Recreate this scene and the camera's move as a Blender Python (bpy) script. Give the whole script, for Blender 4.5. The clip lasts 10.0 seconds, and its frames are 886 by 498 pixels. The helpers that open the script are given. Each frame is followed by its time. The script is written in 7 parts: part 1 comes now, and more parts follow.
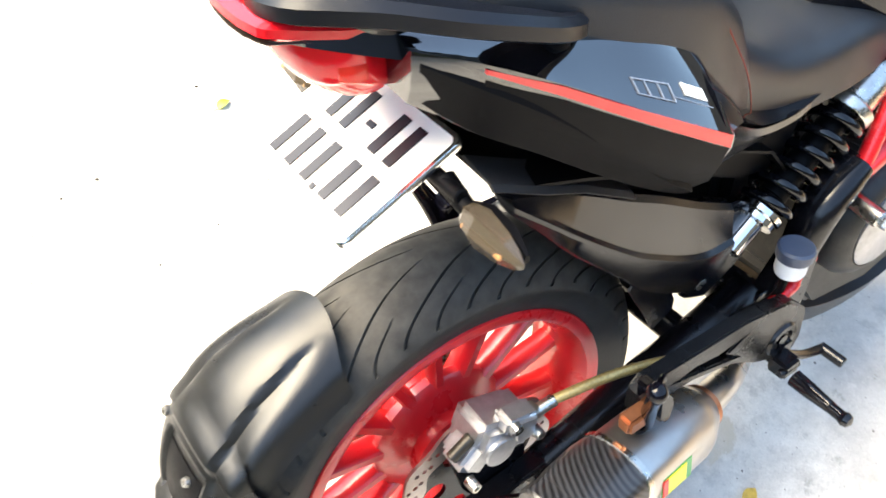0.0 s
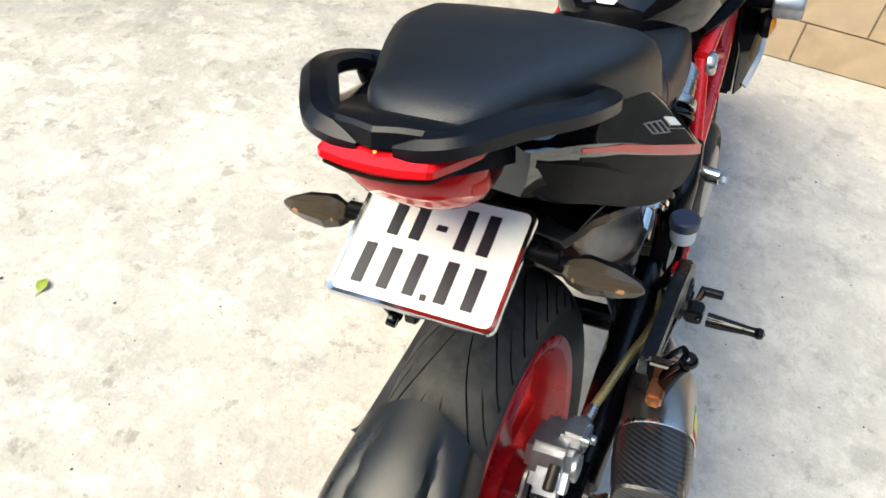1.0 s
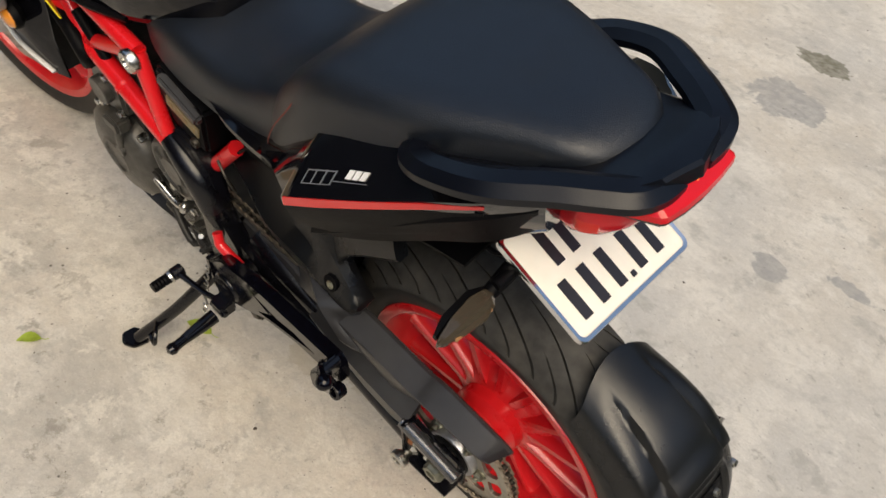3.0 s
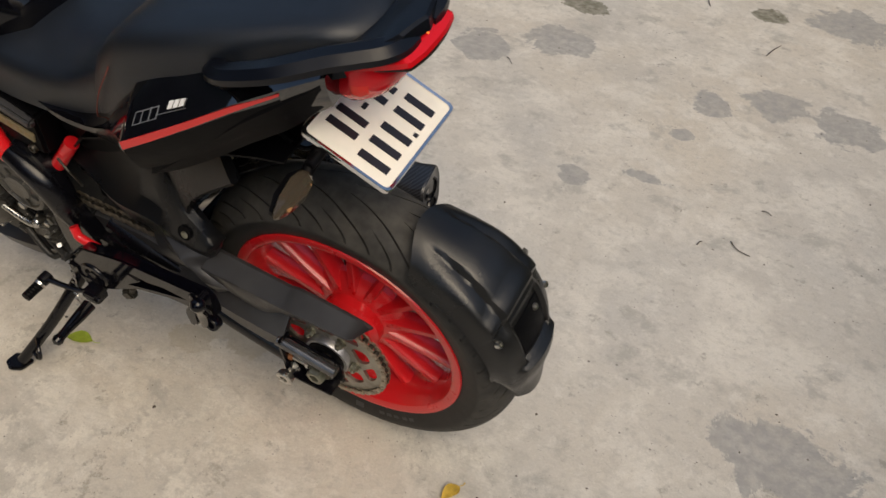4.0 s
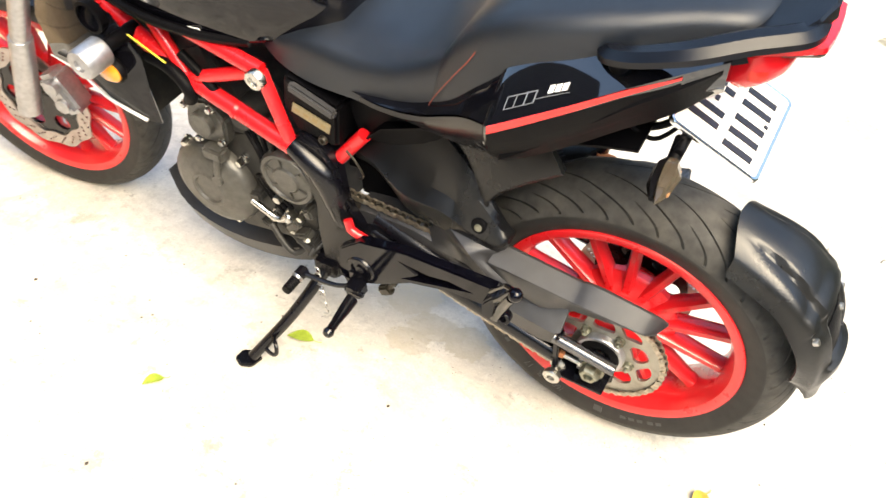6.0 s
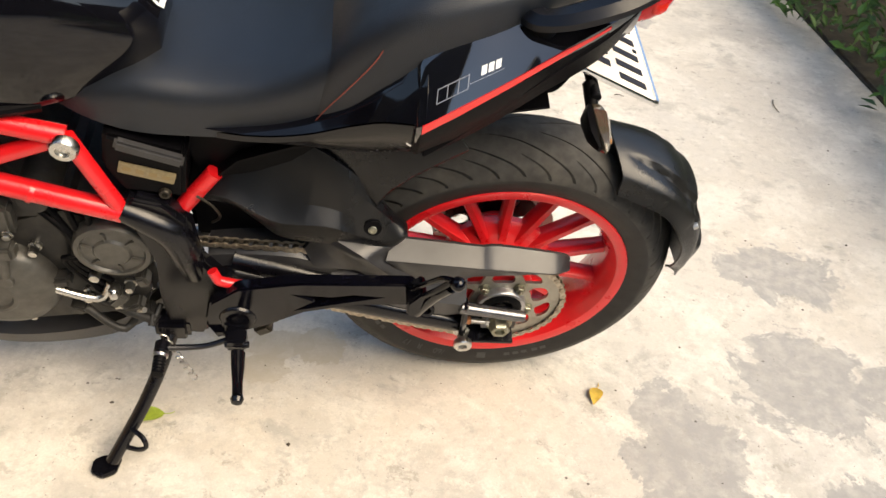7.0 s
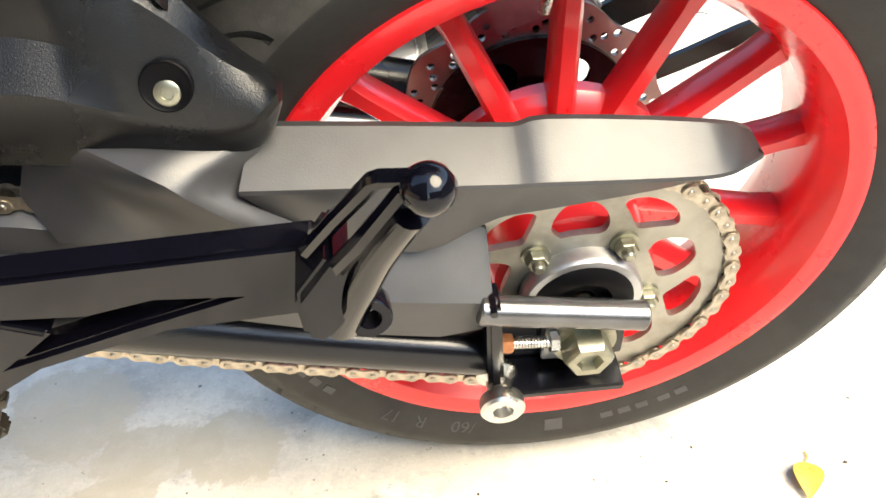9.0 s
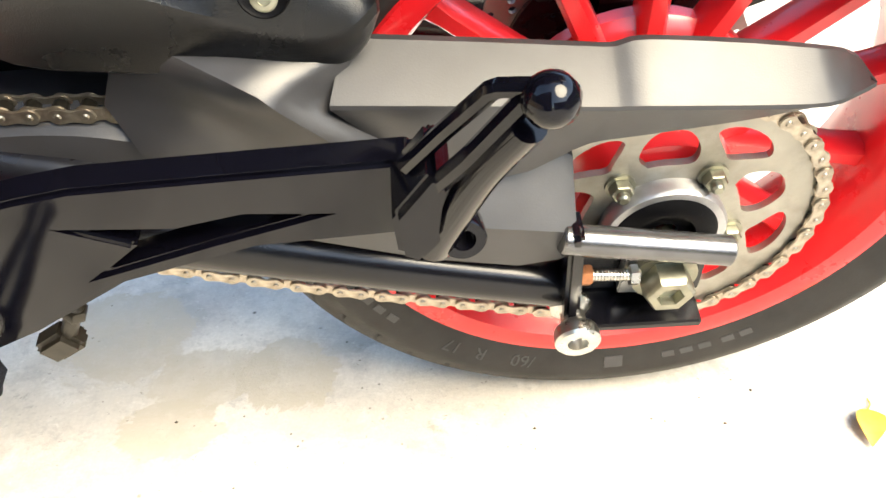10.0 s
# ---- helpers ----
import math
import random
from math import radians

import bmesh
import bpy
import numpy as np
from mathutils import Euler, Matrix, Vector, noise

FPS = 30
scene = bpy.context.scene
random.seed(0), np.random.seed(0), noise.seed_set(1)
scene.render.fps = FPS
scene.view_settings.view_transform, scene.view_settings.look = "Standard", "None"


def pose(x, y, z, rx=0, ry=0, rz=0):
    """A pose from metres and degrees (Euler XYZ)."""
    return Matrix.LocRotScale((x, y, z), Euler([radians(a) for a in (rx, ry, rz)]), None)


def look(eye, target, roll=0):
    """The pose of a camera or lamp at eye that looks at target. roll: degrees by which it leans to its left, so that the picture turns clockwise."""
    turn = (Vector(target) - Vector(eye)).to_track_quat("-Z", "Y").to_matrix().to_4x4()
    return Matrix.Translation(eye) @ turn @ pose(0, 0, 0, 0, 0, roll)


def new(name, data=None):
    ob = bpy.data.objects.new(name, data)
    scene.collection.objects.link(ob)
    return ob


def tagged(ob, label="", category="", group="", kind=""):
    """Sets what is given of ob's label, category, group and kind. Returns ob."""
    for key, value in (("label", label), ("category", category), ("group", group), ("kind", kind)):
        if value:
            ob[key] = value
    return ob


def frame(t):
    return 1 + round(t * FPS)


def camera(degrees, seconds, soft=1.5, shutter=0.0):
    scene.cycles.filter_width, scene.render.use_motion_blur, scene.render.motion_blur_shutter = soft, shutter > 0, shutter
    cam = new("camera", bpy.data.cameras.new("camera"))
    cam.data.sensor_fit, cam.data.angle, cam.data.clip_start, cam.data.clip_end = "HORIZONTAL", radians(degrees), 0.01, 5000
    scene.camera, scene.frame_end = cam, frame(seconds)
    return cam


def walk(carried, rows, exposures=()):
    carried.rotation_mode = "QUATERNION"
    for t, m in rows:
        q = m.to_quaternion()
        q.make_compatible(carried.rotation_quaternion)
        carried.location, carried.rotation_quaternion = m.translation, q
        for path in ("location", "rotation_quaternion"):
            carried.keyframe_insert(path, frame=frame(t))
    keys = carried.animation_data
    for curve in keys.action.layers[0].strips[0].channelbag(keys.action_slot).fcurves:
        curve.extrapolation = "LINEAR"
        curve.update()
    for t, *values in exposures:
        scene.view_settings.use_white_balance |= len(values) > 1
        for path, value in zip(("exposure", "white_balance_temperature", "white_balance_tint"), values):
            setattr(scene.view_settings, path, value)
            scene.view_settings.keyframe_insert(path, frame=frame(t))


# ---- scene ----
cam = camera(55.0, 10.0, shutter=0.15)
PATH = [
    (0, (-0.38, -0.311, 1.38), (0.448, 0.615, -0.188), 9.0),
    (0.5, (-0.684, -0.236, 1.44), (0.512, 0.416, -0.024), 12.9),
    (1, (-0.685, -0.033, 1.426), (0.686, 0.414, 0.04), 10.5),
    (1.5, (-0.614, 0.25, 1.398), (0.85, 0.202, 0.037), 12.1),
    (2, (-0.579, 0.512, 1.423), (0.808, -0.047, 0.096), 12.0),
    (2.2, (-0.527, 0.545, 1.411), (0.769, -0.155, 0.058), 11.0),
    (3.3, (-0.331, 0.959, 1.414), (0.333, -0.372, 0.077), 13.6),
    (3.5, (-0.352, 1.006, 1.428), (0.241, -0.387, 0.121), 12.2),
    (4, (-0.578, 1.058, 1.428), (0.03, -0.352, 0.146), 6.3),
    (4.5, (-0.693, 1.118, 1.456), (0.031, -0.262, 0.201), 1.3),
    (5, (-0.654, 1.139, 1.441), (0.176, -0.203, 0.212), 1.5),
    (5.5, (-0.433, 1.295, 1.403), (0.464, 0.009, 0.162), 2.2),
    (6, (-0.191, 1.313, 1.34), (0.469, -0.125, 0.117), 6.8),
    (6.2, (-0.092, 1.265, 1.319), (0.407, -0.214, 0.068), 5.3),
    (7.3, (0.389, 1.293, 1.323), (0.026, -0.218, 0.064), 9.4),
    (7.5, (0.415, 1.263, 1.304), (0.063, -0.237, 0.029), 10.2),
    (8, (0.338, 1.05, 1.157), (0.146, -0.481, -0.116), 5.5),
    (8.5, (0.169, 0.736, 0.781), (0.063, -0.972, -0.255), -0.1),
    (9, (0.133, 0.666, 0.679), (0.009, -0.982, -0.448), -3.0),
    (9.5, (0.151, 0.653, 0.67), (0.047, -0.939, -0.536), -2.5),
    (10, (0.17, 0.659, 0.663), (0.117, -0.916, -0.568), -2.6),
]
EXPOSURES = [(t, e + 0.12, k, tint) for t, e, k, tint in (
    (0.0, 2.58, 7300, 4), (0.5, 2.34, 7200, 4), (1.0, 1.2, 6800, 1), (1.5, 0.42, 7000, 3), (2.0, 0.42, 7050, 3), (3.5, 0.12, 7300, 8), (4.0, -0.03, 7300, 8), (4.5, 0.03, 7300, 8), (5.0, 0.25, 7500, 9), (5.5, 1.6, 7500, 6),
    (6.2, 1.96, 7400, 5), (7.3, 0.88, 7700, 8), (7.6, 0.96, 7700, 8), (8.0, 2.15, 7300, 5), (8.3, 2.4, 7300, 4), (8.6, 2.45, 7200, 3), (9.0, 2.3, 7200, 3), (10.0, 2.4, 7200, 3))]
walk(cam, [(t, look(eye, target, roll)) for t, eye, target, roll in PATH], EXPOSURES)
FRONT_STEER = 9.0

# ---- world and light ----
world = bpy.data.worlds.new("sky")
scene.world = world
world.use_nodes = True
wn = world.node_tree
wn.nodes.clear()
sky = wn.nodes.new("ShaderNodeTexSky")
sky.sky_type = "NISHITA"
sky.sun_disc = False
SUN_ELEVATION, SUN_ROTATION = radians(50), radians(-49)
sky.sun_elevation, sky.sun_rotation = SUN_ELEVATION, SUN_ROTATION
sky.air_density, sky.dust_density, sky.ozone_density = 1.0, 1.0, 1.2
back = wn.nodes.new("ShaderNodeBackground")
back.inputs["Strength"].default_value = 0.15
wout = wn.nodes.new("ShaderNodeOutputWorld")
wn.links.new(sky.outputs[0], back.inputs["Color"])
wn.links.new(back.outputs[0], wout.inputs["Surface"])

sun_data = bpy.data.lights.new("sun", "SUN")
sun_data.energy, sun_data.angle, sun_data.color = 2.35, radians(44), (1.0, 0.87, 0.71)
sun = new("sun", sun_data)
sun.matrix_world = look((-3.4, 3.0, 5.4), (0, 0, 0))

# ---- materials ----
def material(name, colour, rough=0.5, metal=0.0, coat=0.0, grain=0.0, scale=40.0, bump=0.0, bump_scale=400.0,
             dirt=None, dirt_amount=0.0, dirt_scale=9.0, spec=0.5, rough_var=0.0):
    """A painted, cast or moulded surface: base colour with mottling at two scales, dust or wear in patches, fine relief."""
    m = bpy.data.materials.new(name)
    m.use_nodes = True
    t = m.node_tree
    n, l = t.nodes, t.links
    b = n["Principled BSDF"]
    b.inputs["Roughness"].default_value = rough
    b.inputs["Metallic"].default_value = metal
    b.inputs["Coat Weight"].default_value = coat
    b.inputs["Coat Roughness"].default_value = 0.06
    b.inputs["Specular IOR Level"].default_value = spec
    co = n.new("ShaderNodeTexCoord")
    fine = n.new("ShaderNodeTexNoise")
    fine.inputs["Scale"].default_value, fine.inputs["Detail"].default_value = scale, 6
    l.new(co.outputs["Object"], fine.inputs["Vector"])
    ramp = n.new("ShaderNodeMapRange")
    ramp.inputs["From Min"].default_value, ramp.inputs["From Max"].default_value = 0.3, 0.7
    ramp.inputs["To Min"].default_value, ramp.inputs["To Max"].default_value = 1 - grain, 1 + grain
    l.new(fine.outputs["Fac"], ramp.inputs["Value"])
    mix = n.new("ShaderNodeMix")
    mix.data_type, mix.blend_type = "RGBA", "MULTIPLY"
    mix.inputs["Factor"].default_value = 1.0
    mix.inputs["A"].default_value = (*colour, 1)
    l.new(ramp.outputs["Result"], mix.inputs["B"])
    last = mix.outputs["Result"]
    big = n.new("ShaderNodeTexNoise")
    big.inputs["Scale"].default_value, big.inputs["Detail"].default_value = dirt_scale, 8
    big.inputs["Roughness"].default_value = 0.65
    l.new(co.outputs["Object"], big.inputs["Vector"])
    if dirt is not None:
        mask = n.new("ShaderNodeMapRange")
        mask.inputs["From Min"].default_value, mask.inputs["From Max"].default_value = 0.48, 0.72
        mask.inputs["To Max"].default_value = dirt_amount
        l.new(big.outputs["Fac"], mask.inputs["Value"])
        over = n.new("ShaderNodeMix")
        over.data_type = "RGBA"
        l.new(mask.outputs["Result"], over.inputs["Factor"])
        l.new(last, over.inputs["A"])
        over.inputs["B"].default_value = (*dirt, 1)
        last = over.outputs["Result"]
    l.new(last, b.inputs["Base Color"])
    if rough_var:
        rr = n.new("ShaderNodeMapRange")
        rr.inputs["From Min"].default_value, rr.inputs["From Max"].default_value = 0.3, 0.7
        rr.inputs["To Min"].default_value, rr.inputs["To Max"].default_value = max(0.02, rough - rough_var), rough + rough_var
        l.new(big.outputs["Fac"], rr.inputs["Value"])
        l.new(rr.outputs["Result"], b.inputs["Roughness"])
    if bump:
        bn = n.new("ShaderNodeTexNoise")
        bn.inputs["Scale"].default_value, bn.inputs["Detail"].default_value = bump_scale, 3
        l.new(co.outputs["Object"], bn.inputs["Vector"])
        bp = n.new("ShaderNodeBump")
        bp.inputs["Strength"].default_value, bp.inputs["Distance"].default_value = bump, 0.001
        l.new(bn.outputs["Fac"], bp.inputs["Height"])
        l.new(bp.outputs["Normal"], b.inputs["Normal"])
    return m


RUBBER = material("tyre_rubber", (0.042, 0.0405, 0.038), 0.6, grain=0.25, scale=60, bump=0.25, bump_scale=500,
                  dirt=(0.10, 0.092, 0.08), dirt_amount=0.5, dirt_scale=14, rough_var=0.1, spec=0.15)
SIDEWALL = material("tyre_sidewall", (0.019, 0.0185, 0.018), 0.5, grain=0.2, scale=50, bump=0.15, bump_scale=500, dirt=(0.045, 0.042, 0.037), dirt_amount=0.25, dirt_scale=12, spec=0.25)
WALLMARK = material("tyre_marking", (0.034, 0.034, 0.036), 0.5, grain=0.15)
RED = material("red_paint", (0.62, 0.012, 0.018), 0.3, coat=0.35, grain=0.05, scale=25, bump=0.05, bump_scale=250,
               dirt=(0.45, 0.02, 0.02), dirt_amount=0.3, rough_var=0.08)
REDFRAME = material("red_frame_paint", (0.64, 0.010, 0.016), 0.28, coat=0.4, grain=0.05, scale=20, bump=0.08, bump_scale=180, rough_var=0.06)
REDSTRIPE = material("red_stripe", (0.66, 0.02, 0.02), 0.25, coat=0.5, grain=0.03)
PANEL = material("panel_lacquer", (0.003, 0.003, 0.0045), 0.04, coat=0.9, spec=0.9, grain=0.1, rough_var=0.02)
GLOSS = material("gloss_black", (0.003, 0.003, 0.0045), 0.06, coat=0.0, spec=0.42, grain=0.1, rough_var=0.03)
HANGER = material("deep_gloss_black", (0.002, 0.002, 0.004), 0.09, coat=0.0, spec=0.3, grain=0.1, rough_var=0.03)
SATIN = material("satin_black", (0.0025, 0.0025, 0.0042), 0.24, coat=0.0, grain=0.15, scale=30, bump=0.06, bump_scale=260, rough_var=0.07, spec=0.4)
MATT = material("matt_black_plastic", (0.002, 0.002, 0.0028), 0.46, grain=0.2, scale=50, bump=0.3, bump_scale=1100,
                dirt=(0.0045, 0.0043, 0.004), dirt_amount=0.25, dirt_scale=7, rough_var=0.08, spec=0.08)
GUARD = material("grey_moulded_plastic", (0.026, 0.026, 0.0285), 0.38, grain=0.15, scale=45, bump=0.10, bump_scale=900,
                 dirt=(0.04, 0.039, 0.037), dirt_amount=0.35, dirt_scale=6, rough_var=0.08, spec=0.5)
CHEEK = material("grey_black_moulding", (0.0035, 0.0037, 0.0045), 0.30, grain=0.15, scale=45, bump=0.3, bump_scale=1300,
                 dirt=(0.010, 0.010, 0.0095), dirt_amount=0.35, dirt_scale=6, rough_var=0.08, spec=0.4)
FENDER = material("grey_black_fender", (0.006, 0.006, 0.0062), 0.33, grain=0.15, scale=40, bump=0.25, bump_scale=1200,
                  dirt=(0.018, 0.017, 0.015), dirt_amount=0.4, dirt_scale=8, rough_var=0.08, spec=0.5)
VINYL = material("seat_vinyl", (0.0065, 0.0092, 0.0145), 0.42, grain=0.12, scale=60, bump=0.5, bump_scale=700,
                 dirt=(0.010, 0.0105, 0.011), dirt_amount=0.3, dirt_scale=5, rough_var=0.06, spec=0.55)
STITCH = material("stitching_thread", (0.22, 0.045, 0.03), 0.7)
RAIL = material("grab_rail_black", (0.0025, 0.0032, 0.006), 0.34, grain=0.12, bump=0.2, bump_scale=900, rough_var=0.06, spec=0.3)
ENGINE = material("engine_grey", (0.085, 0.083, 0.077), 0.4, metal=0.55, grain=0.2, scale=70, bump=0.3, bump_scale=600,
                  dirt=(0.05, 0.047, 0.043), dirt_amount=0.6, dirt_scale=12, rough_var=0.1)
ENGDARK = material("engine_dark", (0.016, 0.016, 0.016), 0.5, metal=0.3, grain=0.3, scale=40, bump=0.3,
                   dirt=(0.10, 0.09, 0.075), dirt_amount=0.4, dirt_scale=16)
ALU = material("cast_aluminium", (0.44, 0.44, 0.455), 0.40, metal=0.9, grain=0.12, scale=80, bump=0.2, bump_scale=700,
               dirt=(0.25, 0.24, 0.22), dirt_amount=0.45, dirt_scale=18, rough_var=0.1)
STEEL = material("steel", (0.58, 0.57, 0.54), 0.28, metal=1.0, grain=0.12, scale=60, dirt=(0.33, 0.30, 0.25), dirt_amount=0.5, dirt_scale=25, rough_var=0.1)
ENDBAR = material("worn_bright_bar", (0.16, 0.16, 0.165), 0.26, metal=0.85, grain=0.2, scale=60, dirt=(0.03, 0.03, 0.03), dirt_amount=0.6, dirt_scale=30)
MARKLINE = material("silver_outline_print", (0.30, 0.31, 0.34), 0.3, metal=0.5)
CHROME = material("chrome", (0.78, 0.78, 0.78), 0.12, metal=1.0, grain=0.05)
SPROCKET = material("sprocket_steel", (0.33, 0.315, 0.275), 0.4, metal=0.85, grain=0.15, scale=35, bump=0.1,
                    dirt=(0.12, 0.10, 0.07), dirt_amount=0.5, dirt_scale=16, rough_var=0.12)
CHAIN = material("chain_steel", (0.42, 0.37, 0.30), 0.34, metal=0.9, grain=0.25, scale=150, dirt=(0.14, 0.12, 0.09), dirt_amount=0.5, dirt_scale=60)
GREASE = material("greasy_dark_steel", (0.03, 0.026, 0.02), 0.4, metal=0.5, grain=0.3, scale=120)
BOLT = material("bolt_brass_grey", (0.29, 0.285, 0.225), 0.35, metal=0.9, grain=0.15, scale=90, dirt=(0.12, 0.12, 0.085), dirt_amount=0.5, dirt_scale=50)
RUST = material("rusty_bolt", (0.30, 0.12, 0.05), 0.6, metal=0.5, grain=0.3, scale=150)
COPPER = material("heat_stained_bracket", (0.34, 0.14, 0.07), 0.4, metal=0.8, grain=0.25, scale=40)
MUFFLER = material("brushed_titanium", (0.42, 0.41, 0.40), 0.32, metal=0.95, grain=0.1, scale=20, dirt=(0.25, 0.22, 0.2), dirt_amount=0.4, dirt_scale=6, rough_var=0.1)
HOSE = material("braided_gold_hose", (0.42, 0.32, 0.13), 0.35, metal=0.6, coat=0.3, grain=0.25, scale=300, bump=0.4, bump_scale=900)
PLATEWHITE = material("number_plate_enamel", (0.86, 0.82, 0.72), 0.45, coat=0.05, grain=0.03, dirt=(0.6, 0.57, 0.5), dirt_amount=0.25, dirt_scale=12)
PLATEINK = material("plate_bars", (0.014, 0.013, 0.018), 0.4, grain=0.1)
WHITE = material("white_sticker", (0.75, 0.75, 0.74), 0.4, coat=0.3, grain=0.03)
GREEN = material("green_sticker", (0.02, 0.30, 0.06), 0.4, coat=0.3)
YELLOW = material("yellow_sticker", (0.78, 0.62, 0.03), 0.4, coat=0.3)
REDDOT = material("red_sticker", (0.6, 0.02, 0.02), 0.4, coat=0.3)
BLUE = material("blue_sticker", (0.03, 0.04, 0.28), 0.4, coat=0.3)
LABEL = material("foil_label", (0.26, 0.21, 0.12), 0.45, metal=0.3, grain=0.15, scale=200)
LABELINK = material("label_print", (0.25, 0.18, 0.08), 0.5)
CAP = material("reservoir_cap", (0.035, 0.05, 0.085), 0.4, grain=0.1, bump=0.3)
AMBER = material("amber_lens", (0.75, 0.26, 0.02), 0.15, coat=0.6)
DISC = material("drilled_disc_steel", (0.42, 0.38, 0.36), 0.33, metal=0.95, grain=0.15, scale=30, dirt=(0.2, 0.12, 0.09), dirt_amount=0.5, dirt_scale=14)


def lens_material(name, colour, rough, mixing):
    """A coloured, partly clear lens: gloss over a tinted body."""
    m = bpy.data.materials.new(name)
    m.use_nodes = True
    b = m.node_tree.nodes["Principled BSDF"]
    b.inputs["Base Color"].default_value = (*colour, 1)
    b.inputs["Roughness"].default_value = rough
    b.inputs["Transmission Weight"].default_value = mixing
    b.inputs["IOR"].default_value = 1.45
    b.inputs["Specular IOR Level"].default_value = 0.3
    b.inputs["Coat Weight"].default_value = 0.3
    return m


TAILRED = lens_material("red_tail_lens", (0.66, 0.008, 0.016), 0.10, 0.12)
SMOKE = lens_material("smoked_indicator_lens", (0.09, 0.072, 0.052), 0.12, 0.4)
LAMPGLOW = lens_material("bright_red_reflector", (0.75, 0.03, 0.02), 0.15, 0.2)
LED = material("warm_led", (0.85, 0.30, 0.06), 0.3)
lit = LED.node_tree.nodes["Principled BSDF"]
lit.inputs["Emission Color"].default_value, lit.inputs["Emission Strength"].default_value = (1.0, 0.22, 0.03, 1), 1.6
STRIP = material("unlit_amber_strip", (0.40, 0.20, 0.08), 0.35)


def carbon():
    m = bpy.data.materials.new("carbon_weave")
    m.use_nodes = True
    t = m.node_tree
    n, l = t.nodes, t.links
    b = n["Principled BSDF"]
    co = n.new("ShaderNodeTexCoord")
    turn = n.new("ShaderNodeMapping")
    turn.inputs["Rotation"].default_value = (0.4, 0.7, 0.5)
    l.new(co.outputs["Object"], turn.inputs["Vector"])
    w = n.new("ShaderNodeTexWave")
    w.inputs["Scale"].default_value, w.inputs["Distortion"].default_value = 60, 0.6
    l.new(turn.outputs["Vector"], w.inputs["Vector"])
    r = n.new("ShaderNodeValToRGB")
    r.color_ramp.elements[0].color, r.color_ramp.elements[1].color = (0.004, 0.004, 0.005, 1), (0.032, 0.033, 0.037, 1)
    l.new(w.outputs["Fac"], r.inputs["Fac"])
    l.new(r.outputs["Color"], b.inputs["Base Color"])
    b.inputs["Roughness"].default_value = 0.38
    b.inputs["Coat Weight"].default_value = 0.25
    return m


CARBON = carbon()


